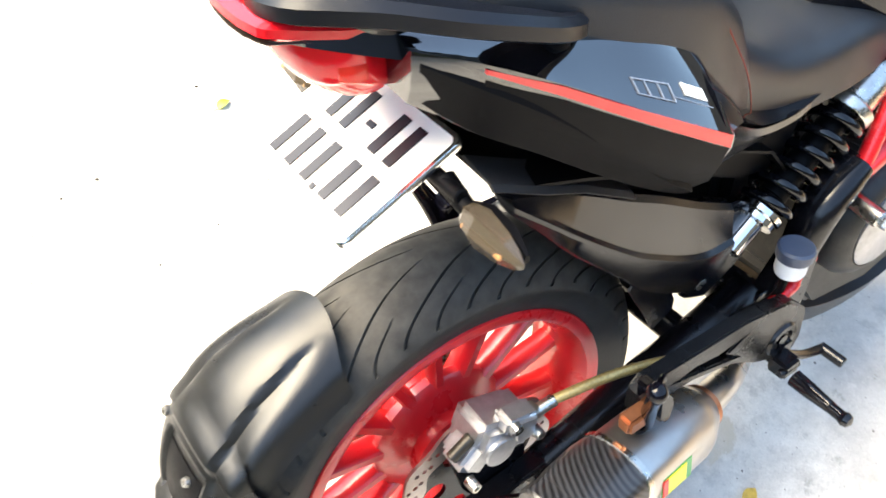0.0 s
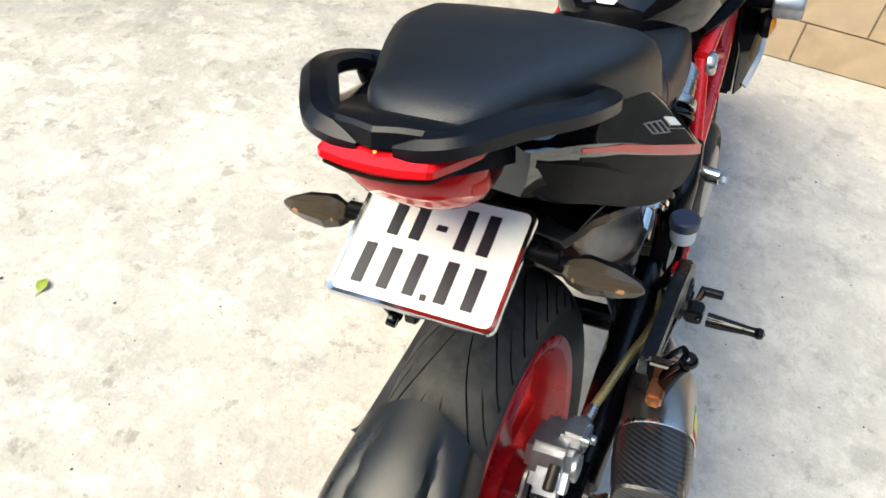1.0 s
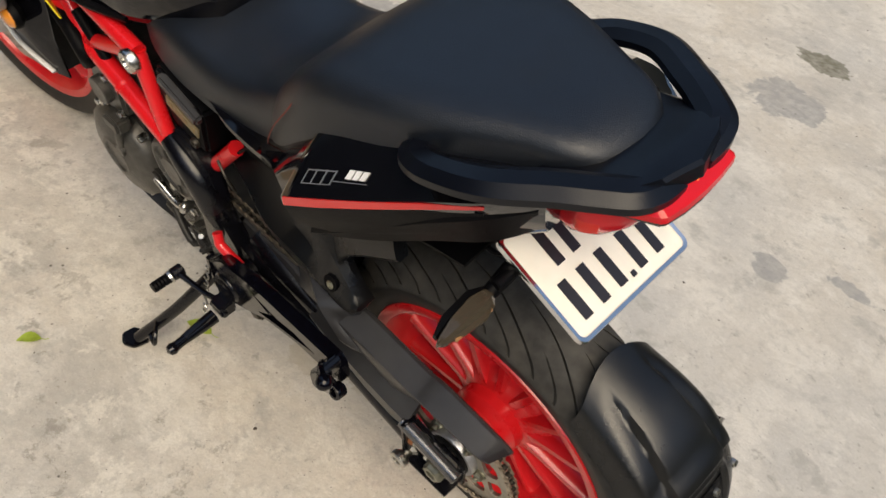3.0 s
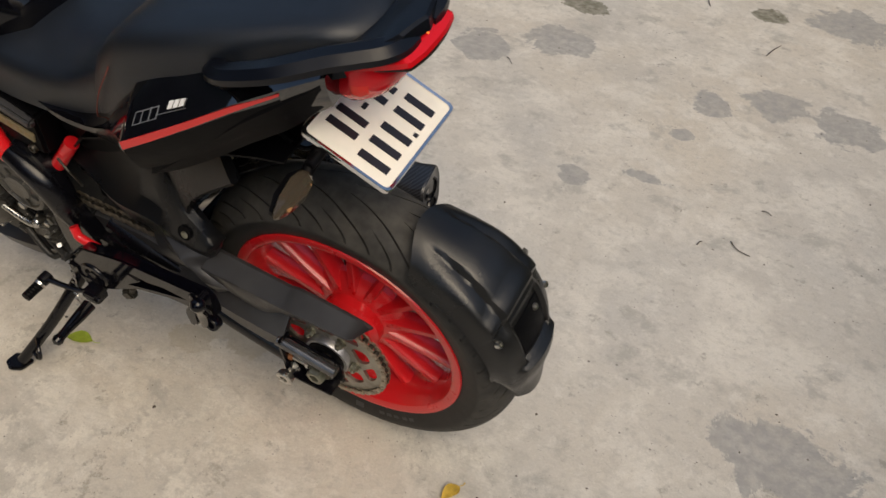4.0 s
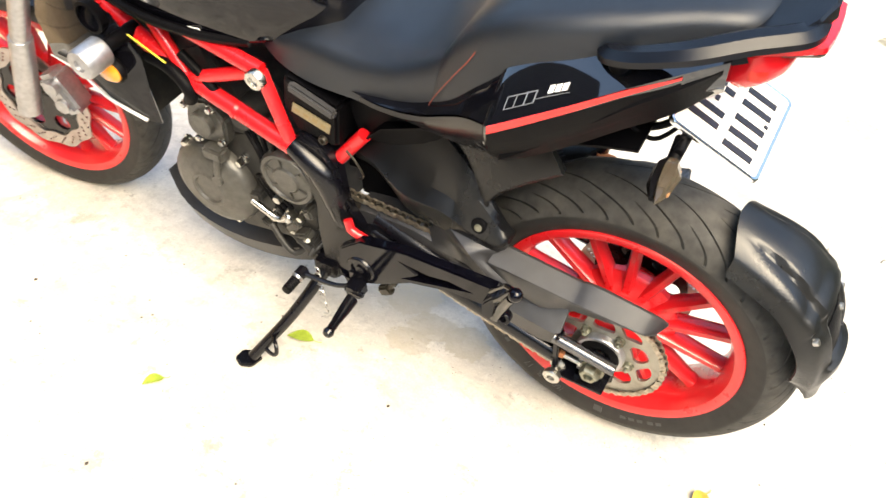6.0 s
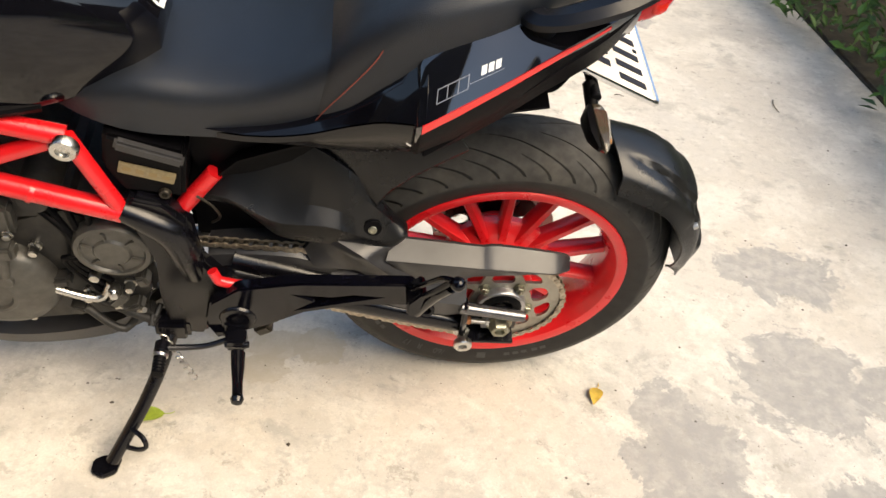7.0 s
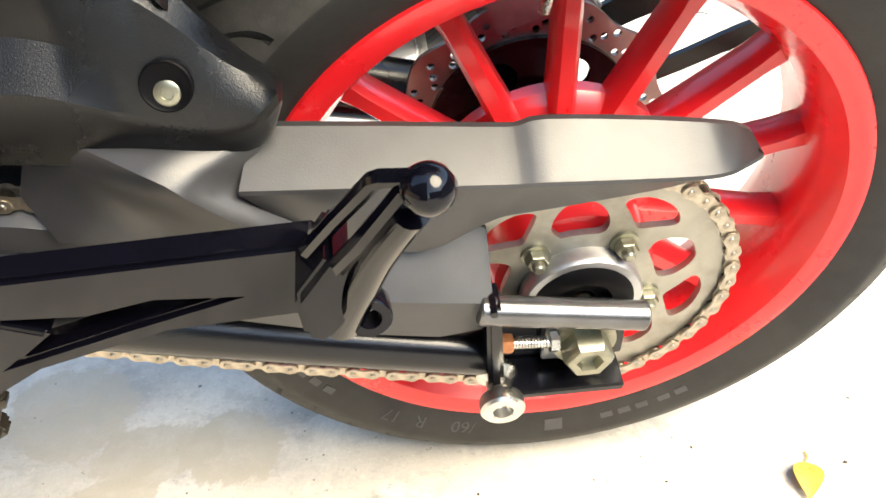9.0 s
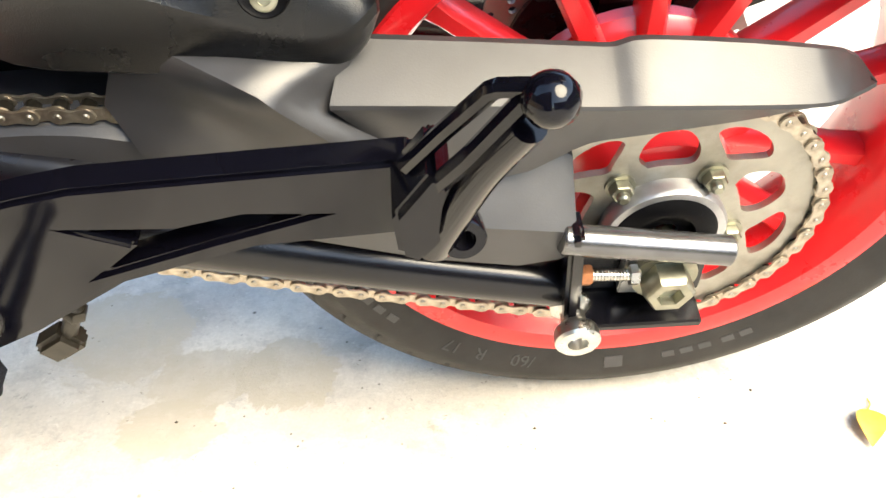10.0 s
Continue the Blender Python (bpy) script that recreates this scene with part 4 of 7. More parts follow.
def arm_cover():
    """The faceted cover ahead of the guard: a bright ridge runs down between two hollow faces."""
    bm = bmesh.new()
    P = {k: bm.verts.new(v) for k, v in dict(
        a=(0.322, 0.122, 0.522), b=(0.196, 0.122, 0.506), c=(0.2105, 0.135, 0.478), d=(0.170, 0.141, 0.437), e=(0.203, 0.159, 0.456), f=(0.250, 0.158, 0.500),
        g=(0.305, 0.128, 0.476), h=(0.330, 0.130, 0.440), k=(0.262, 0.133, 0.436), m=(0.205, 0.138, 0.408), o=(0.345, 0.118, 0.470)).items()}
    for f in ("abf", "bcf", "cef", "cde", "afg", "feg", "gek", "ghk", "ekm", "edm", "ago", "gho"):
        bm.faces.new([P[q] for q in f])
    bmesh.ops.recalc_face_normals(bm, faces=bm.faces)
    bmesh.ops.subdivide_edges(bm, edges=bm.edges[:], cuts=3, use_grid_fill=True)
    bmesh.ops.smooth_vert(bm, verts=[v for v in bm.verts if not v.is_boundary], factor=0.5, use_axis_x=True, use_axis_y=True, use_axis_z=True)
    got = bmesh.ops.extrude_face_region(bm, geom=bm.faces[:])
    bmesh.ops.translate(bm, verts=[v for v in got["geom"] if isinstance(v, bmesh.types.BMVert)], vec=(0, -0.010, 0))
    return bm


cover = part("swingarm_cover", arm_cover(), GUARD, bike, "faceted satin grey swingarm cover", angle=40)


def end_shield():
    """Lower end of the cover beside the chain adjuster: an upper face that looks up and a steep outer one."""
    rows = []
    for x, zt, zm, zb, y in ((0.300, 0.428, 0.404, 0.386, 0.143), (0.235, 0.424, 0.395, 0.370, 0.149), (0.163, 0.430, 0.386, 0.348, 0.152), (0.104, 0.420, 0.376, 0.335, 0.152), (0.076, 0.408, 0.370, 0.338, 0.151), (0.068, 0.402, 0.368, 0.342, 0.150)):
        rows.append([(x, y - 0.046, zt + 0.003), (x, y - 0.036, zt), (x, y, zm), (x, y - 0.004, zb), (x, y - 0.018, zb - 0.002), (x, y - 0.020, zm)])
    return loft(rows)


part("end_shield", end_shield(), GUARD, cover, angle=24)


def arc_pt(r, a, y):
    return (AX + r * math.cos(radians(a)), y, AZ + r * math.sin(radians(a)))


# hugger over the front of the rear tyre
def hugger():
    rows = []
    for i in range(15):
        u = i / 14
        row = []
        for v in (-1.0, -0.98, -0.92, -0.8, -0.7, -0.6, -0.45, -0.25, 0, 0.25, 0.45, 0.6, 0.7, 0.8, 0.92, 0.98, 1.0):
            y = v * 0.116
            a = 24 + (47 - 24 + 28 * max(0.0, 1 - (abs(y) / 0.084) ** 2.2)) * u
            r = 0.352 + 0.014 * u ** 3 - 0.008 * abs(v) ** 3 - (0.050 if abs(v) == 1.0 else 0.010 if abs(v) > 0.95 else 0)
            row.append(arc_pt(r, a, y))
        rows.append(row)
    return shell(rows, 0.003)


hug = part("hugger", hugger(), SATIN, bike, "gloss black inner mudguard over the rear tyre", angle=40)


def hugger_side():
    """The moulded left side in stations from front to rear: lower edge, crease, hollow, shoulder and inner edge, each (x, y, z)."""
    low = [(0.500, 0.104, 0.560), (0.455, 0.112, 0.560), (0.415, 0.122, 0.535), (0.380, 0.126, 0.504), (0.312, 0.130, 0.496), (0.270, 0.130, 0.491), (0.227, 0.130, 0.487), (0.196, 0.130, 0.501), (0.183, 0.132, 0.528)]
    crease = [(0.500, 0.106, 0.580), (0.455, 0.118, 0.578), (0.415, 0.130, 0.562), (0.378, 0.137, 0.550), (0.311, 0.141, 0.551), (0.270, 0.141, 0.537), (0.225, 0.141, 0.523), (0.199, 0.139, 0.523), (0.184, 0.135, 0.535)]
    hollow = [(0.500, 0.086, 0.600), (0.455, 0.096, 0.598), (0.415, 0.106, 0.590), (0.375, 0.113, 0.578), (0.314, 0.118, 0.574), (0.274, 0.126, 0.566), (0.234, 0.131, 0.551), (0.204, 0.132, 0.540), (0.185, 0.130, 0.538)]
    upper = [(0.500, 0.064, 0.640), (0.455, 0.074, 0.640), (0.415, 0.084, 0.636), (0.370, 0.094, 0.628), (0.318, 0.108, 0.620), (0.282, 0.118, 0.611), (0.244, 0.121, 0.588), (0.209, 0.124, 0.553), (0.187, 0.124, 0.537)]
    inner = [(0.500, 0.030, 0.680), (0.455, 0.042, 0.680), (0.415, 0.055, 0.678), (0.370, 0.070, 0.672), (0.315, 0.088, 0.660), (0.272, 0.102, 0.634), (0.238, 0.108, 0.598), (0.206, 0.110, 0.552), (0.186, 0.110, 0.533)]
    rows = []
    for a, b, c, d, e in zip(low, crease, hollow, upper, inner):
        rows.append([(a[0], a[1] - 0.022, a[2] + 0.004), (a[0], a[1] - 0.004, a[2]), (a[0], a[1], a[2] + 0.004), (b[0], b[1], b[2] - 0.003), (b[0], b[1], b[2] + 0.004), c, d, e, (e[0], e[1] - 0.012, e[2] - 0.006)])
    return rows


cheek = part("hugger_cheek", fairing(hugger_side(), 4), CHEEK, hug, "satin grey-black side cheek of the mudguard", angle=30)


def hugger_arch():
    """Rim of the mudguard that runs from the cheek up over the tyre: an outer lip and a sloping top."""
    rows = []
    for x, z, w in ((0.234, 0.590, 0.075), (0.229, 0.606, 0.085), (0.213, 0.630, 0.090), (0.188, 0.656, 0.090), (0.160, 0.680, 0.080), (0.135, 0.700, 0.070), (0.112, 0.718, 0.060)):
        rows.append([(x, 0.100, z - 0.012), (x - 0.002, 0.117, z - 0.010), (x, 0.121, z - 0.004), (x + 0.008, 0.117, z + 0.006), (x + w * 0.55, 0.098, z + w * 0.36), (x + w * 1.5, 0.066, z + w * 0.62), (x + w * 1.5, 0.040, z + w * 0.60)])
    return fairing(rows, 4)


part("hugger_arch", hugger_arch(), CHEEK, hug, "satin black rim of the mudguard over the tyre", angle=30)
out = Vector((0, 0.945, 0.33))
seat_of_screw = Vector((0.239, 0.1348, 0.5485))
part("screw_cup", turned([(0.0136, -0.003), (0.0138, 0.0008), (0.0130, 0.0014), (0.0124, 0.0010), (0.0118, 0.0006), (0, 0.0006)], seat_of_screw, seat_of_screw + out, 32), MATT, hug, "dark sunk screw hole")
low_side = seat_of_screw + Vector((0, 0.0012, -0.0034))
part("cheek_screw", screw(low_side, low_side + out * 0.0018, 0.0070), BOLT, hug)
# the exhaust side: a folded plate with a sharp upper flap, and a deep lower cheek
def hugger_right():
    low = [(0.015, 0.772), (0.060, 0.722), (0.110, 0.664), (0.183, 0.592), (0.236, 0.537), (0.300, 0.496), (0.345, 0.482), (0.385, 0.500)]
    fold = [(0.012, 0.786), (0.060, 0.742), (0.112, 0.694), (0.190, 0.628), (0.240, 0.594), (0.300, 0.560), (0.345, 0.545), (0.385, 0.545)]
    top = [(0.004, 0.806), (0.060, 0.776), (0.115, 0.752), (0.190, 0.708), (0.242, 0.680), (0.300, 0.645), (0.345, 0.620), (0.385, 0.600)]
    rows = []
    for (xl, zl), (xf, zf), (xt, zt) in zip(low, fold, top):
        rows.append([(xl, -0.104, zl + 0.002), (xl, -0.116, zl), (xl, -0.120, zl + 0.004), (xf, -0.128, zf - 0.004), (xf, -0.128, zf + 0.002), (xf, -0.122, zf + 0.008), (xt, -0.114, zt - 0.008), (xt, -0.108, zt), (xt, -0.094, zt)])
    return fairing(rows, 4)


part("hugger_cheek", hugger_right(), SATIN, hug, "satin black folded cheek beside the shock absorber", angle=24)
# flap in a paler grey than the cheek: its top light is in the colour
part("hugger_flap", shell([[(x, -0.118, z - 0.004), (x, -0.112, z + 0.002), (x, -0.070, z + 0.010)] for x, z in ((-0.004, 0.812), (0.06, 0.779), (0.115, 0.755), (0.190, 0.711))], 0.003), GUARD, hug, "upper edge of the mudguard, paler grey for the light on it", angle=24)

# rear tyre fender behind the wheel, with its mount, screws and arms
def step(x, lo, hi):
    u = min(1.0, max(0.0, (x - lo) / (hi - lo)))
    return u * u * (3 - 2 * u)


def fender_point(u, v, out=0.0):
    """Point of the fender: u from its upper edge to its lower end, v across."""
    av = abs(v)
    a = 113 + (180 - 113) * u + (7.0 * av ** 2 * (1 - u)) - 5 * av ** 2 * u ** 3 - 7 * step(av, 0.75, 1.0) * u ** 4
    half = 0.080 + 0.016 * math.sin(math.pi * min(1, u * 1.1)) - 0.012 * step(u, 0.85, 1.0)
    # crown of the hood, a lip where it ends over the lower body, then the flat tail
    r = 0.350 + 0.032 * step(u, -0.05, 0.36) - 0.026 * step(u, 0.52, 1.0) - 0.034 * av ** 2.3 - 0.016 * step(av, 0.82, 1.0)
    r += 0.006 * step(u, 0.36, 0.43) * (1 - step(u, 0.445, 0.465)) * (1 - step(av, 0.80, 0.95))
    # pressed flute down each flank, deep on its outer side
    w = av - 0.40 - 0.34 * u
    r -= 0.010 * max(0, 1 - (w / 0.26 if w > 0 else -w / 0.05)) * math.sin(math.pi * min(1, max(0, (u - 0.06) / 0.46))) ** 0.6 if 0.06 < u < 0.52 else 0
    # let-in field with a proud ledge below it
    field = (1 - step(av, 0.44, 0.50))
    r -= 0.008 * field * step(u, 0.48, 0.51) * (1 - step(u, 0.70, 0.715))
    r += 0.009 * (1 - step(av, 0.60, 0.72)) * step(u, 0.715, 0.74) * (1 - step(u, 0.76, 0.90))
    return arc_pt(r + out, a, v * half)


def rear_fender():
    us = sorted(set(list(np.linspace(0, 1, 37)) + [0.36, 0.39, 0.43, 0.445, 0.455, 0.465, 0.48, 0.495, 0.51, 0.70, 0.715, 0.728, 0.74]))
    return shell([[fender_point(u, v) for v in np.linspace(-1, 1, 51)] for u in us], 0.0035)


fender = part("rear_fender", rear_fender(), FENDER, bike, "satin grey-black tyre fender carried behind the rear wheel", angle=30)
part("fender_mount", shell([[fender_point(u, v, 0.0012) for v in np.linspace(-0.42, 0.42, 13)] for u in np.linspace(0.525, 0.685, 7)], 0.001), MATT, fender, "matt black mounting field")
for u, v in ((0.56, -0.20), (0.50, 0.80), (0.56, -0.80)):
    part("fender_screw", screw(fender_point(u, v, -0.003), fender_point(u, v, 0.0055), 0.0062), STEEL, fender)


def strap(stations):
    """A flat pressed bar on edge: centre and half height at each station."""
    pts = smooth_path([c for c, h in stations], 5)
    hs = [stations[min(len(stations) - 1, int(i / 5))][1] * (1 - i / 5 % 1) + stations[min(len(stations) - 1, int(i / 5) + 1)][1] * (i / 5 % 1) for i in range(len(pts))]
    return loft([[(p.x, p.y + a, p.z + h * b) for a, b in ((-0.0035, -0.8), (-0.0025, -1), (0.0035, -1), (0.0035, 1), (-0.0025, 1), (-0.0035, 0.8))] for p, h in zip(pts, hs)])


part("fender_arm", strap([(Vector(fender_point(0.36, -0.80)), 0.006), (Vector(fender_point(0.47, -0.95)) + Vector((0.010, -0.006, 0.004)), 0.017), (Vector((-0.215, -0.110, 0.468)), 0.019), (Vector((-0.162, -0.132, 0.439)), 0.019), (Vector((-0.09, -0.150, 0.397)), 0.016), (Vector((0.02, -0.162, 0.325)), 0.021)]), SATIN, fender, "black fender bracket")
part("fender_arm", strap([(Vector(arc_pt(0.312, 160, -0.084)), 0.010), (Vector((-0.21, -0.122, 0.385)), 0.011), (Vector((-0.142, -0.141, 0.340)), 0.010), (Vector((-0.06, -0.154, 0.300)), 0.010), (Vector((0.01, -0.160, 0.292)), 0.012)]), SATIN, fender)
for x, y, z in ((-0.195, -0.124, 0.452), (0.012, -0.164, 0.335)):
    part("fender_screw", screw((x, y, z), (x - 0.004, y - 0.012, z + 0.003), 0.007), STEEL, fender)

# rear caliper and hose
cal = part("rear_caliper", join(box((0.004, -0.112, 0.452), (0.088, 0.062, 0.052), 0.010, Euler((0, radians(20), 0)).to_matrix().to_4x4()),
                                box((-0.036, -0.118, 0.440), (0.040, 0.050, 0.046), 0.009, Euler((0, radians(45), 0)).to_matrix().to_4x4()),
                                box((0.022, -0.135, 0.474), (0.050, 0.034, 0.024), 0.006, Euler((0, radians(14), 0)).to_matrix().to_4x4()),
                                rod((-0.01, -0.105, 0.445), (-0.01, -0.150, 0.445), 0.021), rod((0.028, -0.105, 0.452), (0.028, -0.148, 0.452), 0.015)), ALU, bike, "cast aluminium rear brake caliper")
part("caliper_bracket", prism([(-0.06, 0.43), (0.05, 0.41), (0.06, 0.33), (-0.01, 0.30), (-0.04, 0.35)], -0.118, -0.106, 0.003), SATIN, cal)
for x, z in ((-0.05, 0.415), (0.045, 0.440), (0.01, 0.478)):
    part("caliper_bolt", screw((x, -0.14, z), (x, -0.156, z), 0.0075), STEEL, cal)
part("pad_pin", rod((-0.065, -0.125, 0.452), (-0.035, -0.125, 0.47), 0.008), GREASE, cal)
part("brake_hose", tube([(0.06, -0.138, 0.470), (0.11, -0.150, 0.478), (0.18, -0.158, 0.468), (0.28, -0.165, 0.432), (0.36, -0.165, 0.402), (0.42, -0.15, 0.40)], 0.0065, 12), HOSE, bike, "gold braided brake hose")
part("hose_union", join(rod((0.045, -0.138, 0.466), (0.075, -0.142, 0.474), 0.008), rod((0.040, -0.138, 0.462), (0.040, -0.138, 0.480), 0.011)), STEEL, cal)

# ---- seat, tank and tail ----
def seat_ring(x, zb, zt, wb, wt, crown=0.012, n=9):
    """One cross-section of the seat: lower edge at zb, shoulders at wt, a crowned top."""
    pts = [(x, -wb + 0.012, zb), (x, -wb, zb + 0.006)]
    side = []
    for i in range(1, n):
        u = i / n
        a = radians(90 * u)
        y = wb + (wt - wb) * (u ** 1.3) * 0.6
        side.append((y * (1 - 0.0) if u < 0.55 else y * math.cos(radians(90 * (u - 0.55) / 0.45)) ** 0.55, zb + (zt - crown - zb) * min(1, u / 0.72) ** 0.9 + crown * max(0, (u - 0.55) / 0.45)))
    left = [(x, -y, z) for y, z in side]
    right = [(x, y, z) for y, z in side[::-1]]
    return pts + left + [(x, 0, zt)] + right + [(x, wb, zb + 0.006), (x, wb - 0.012, zb)]


rider = fairing([seat_ring(0.680, 0.742, 0.775, 0.098, 0.085), seat_ring(0.625, 0.728, 0.790, 0.120, 0.10), seat_ring(0.56, 0.716, 0.805, 0.128, 0.108), seat_ring(0.47, 0.716, 0.802, 0.130, 0.115),
                 seat_ring(0.40, 0.718, 0.814, 0.130, 0.122), seat_ring(0.345, 0.724, 0.842, 0.132, 0.124), seat_ring(0.31, 0.752, 0.868, 0.136, 0.120), seat_ring(0.278, 0.80, 0.900, 0.138, 0.118)])
seat = part("seat", rider, VINYL, bike, "black textured vinyl rider seat with stitched seams", angle=50)
pillion = fairing([seat_ring(0.340, 0.728, 0.800, 0.130, 0.105), seat_ring(0.312, 0.760, 0.864, 0.140, 0.116), seat_ring(0.27, 0.800, 0.924, 0.150, 0.126), seat_ring(0.21, 0.858, 0.968, 0.155, 0.136),
                   seat_ring(0.13, 0.905, 0.990, 0.144, 0.132), seat_ring(0.05, 0.930, 1.002, 0.118, 0.110), seat_ring(-0.02, 0.948, 1.010, 0.088, 0.080), seat_ring(-0.060, 0.958, 1.011, 0.074, 0.064), seat_ring(-0.085, 0.966, 1.006, 0.058, 0.047), seat_ring(-0.101, 0.974, 0.996, 0.034, 0.025), seat_ring(-0.105, 0.978, 0.986, 0.018, 0.012)])
part("pillion_seat", pillion, VINYL, seat, "raised black vinyl pillion seat", angle=50)
for s in (1, -1):
    part("seam", tube([(0.345, s * 0.1315, 0.735), (0.318, s * 0.1430, 0.79), (0.283, s * 0.1520, 0.845), (0.252, s * 0.1505, 0.890), (0.236, s * 0.1380, 0.924)], 0.0009, 6), STITCH, seat, "orange stitched seam")


def tank_ring(x, zb, zt, w, top=0.6):
    return [(x, -w * 0.86, zb), (x, -w, zb + (zt - zb) * 0.35), (x, -w * 0.93, zb + (zt - zb) * 0.72), (x, -w * top, zt - 0.012), (x, 0, zt), (x, w * top, zt - 0.012), (x, w * 0.93, zb + (zt - zb) * 0.72), (x, w, zb + (zt - zb) * 0.35), (x, w * 0.86, zb)]


tank = part("fuel_tank", fairing([tank_ring(0.535, 0.800, 0.850, 0.055), tank_ring(0.565, 0.785, 0.895, 0.088), tank_ring(0.62, 0.768, 0.945, 0.118), tank_ring(0.70, 0.755, 0.99, 0.150), tank_ring(0.82, 0.760, 1.02, 0.175),
                                  tank_ring(0.95, 0.775, 1.03, 0.175), tank_ring(1.06, 0.800, 1.01, 0.14), tank_ring(1.10, 0.83, 0.99, 0.10)], 8), GLOSS, bike, "gloss black fuel tank", angle=40)
for s in (1, -1):
    part("tank_trim", tube([(0.685, s * 0.118, 0.752), (0.76, s * 0.146, 0.758), (0.86, s * 0.164, 0.77), (0.96, s * 0.16, 0.785)], [0.012, 0.013, 0.014, 0.012], 10, flat=0.7), MATT, tank, "matt trim strip under the tank")
# round badge on the tank: plain green, white and red fields on a pale shield
badge_m = Matrix.Translation((0.548, 0.004, 0.872)) @ Euler((0, radians(-62), 0)).to_matrix().to_4x4()


def badge(pts, h, mat, label=""):
    part("badge_field", move(prism(pts, 0.0, h, 0.0003, axis="z"), badge_m), mat, tank, label)


badge([(-0.033, -0.013), (-0.033, 0.013), (-0.020, 0.022), (0.010, 0.026), (0.030, 0.015), (0.033, 0), (0.030, -0.015), (0.010, -0.026), (-0.020, -0.022)], 0.0012, WHITE, "pale shield-shaped badge with plain colour fields")
badge([(0.0, 0.003), (0.0, 0.022), (0.010, 0.023), (0.026, 0.013), (0.029, 0.003)], 0.0016, GREEN)
badge([(0.0, -0.003), (0.0, -0.022), (0.010, -0.023), (0.026, -0.013), (0.029, -0.003)], 0.0016, REDDOT)
badge([(-0.008, 0.018), (-0.008, -0.018), (-0.022, -0.016), (-0.022, 0.016)], 0.0016, PLATEINK)


# tail side panels: gloss upper field, red line, lower field
def tail_section(x, yo, zs, yi, zt, yb, zb):
    """Stations of the tail: widest at the red line (yo, zs), upper edge (yi, zt), lower edge (yb, zb)."""
    return [(x, yb * 0.55, zb + 0.004), (x, yb, zb), (x, yb + (yo - yb) * 0.6, zb + (zs - zb) * 0.35), (x, yo, zs - 0.006), (x, yo, zs + 0.006), (x, yi + (yo - yi) * 0.66, zs + (zt - zs) * 0.45), (x, yi + (yo - yi) * 0.26, zs + (zt - zs) * 0.82), (x, yi, zt), (x, yi * 0.55, zt - 0.004)]


tail_rows = [(0.208, 0.188, 0.824, 0.150, 0.866, 0.158, 0.768), (0.203, 0.205, 0.827, 0.150, 0.886, 0.168, 0.756), (0.194, 0.212, 0.833, 0.148, 0.900, 0.172, 0.754), (0.15, 0.200, 0.856, 0.138, 0.924, 0.166, 0.772), (0.09, 0.181, 0.888, 0.126, 0.940, 0.150, 0.808),
             (0.03, 0.160, 0.921, 0.116, 0.955, 0.132, 0.848), (-0.03, 0.136, 0.949, 0.100, 0.968, 0.112, 0.886), (-0.075, 0.102, 0.960, 0.082, 0.975, 0.092, 0.915)]
# the cover that carries the panel's lines forward below the seat
cover_rows = [(0.190, 0.2115, 0.838, 0.146, 0.902, 0.166, 0.752), (0.240, 0.189, 0.820, 0.140, 0.856, 0.152, 0.733), (0.285, 0.168, 0.790, 0.132, 0.810, 0.138, 0.718), (0.335, 0.154, 0.760, 0.126, 0.772, 0.128, 0.712),
              (0.385, 0.146, 0.744, 0.126, 0.752, 0.122, 0.710), (0.430, 0.140, 0.738, 0.120, 0.745, 0.116, 0.714), (0.475, 0.130, 0.735, 0.112, 0.740, 0.108, 0.722)]
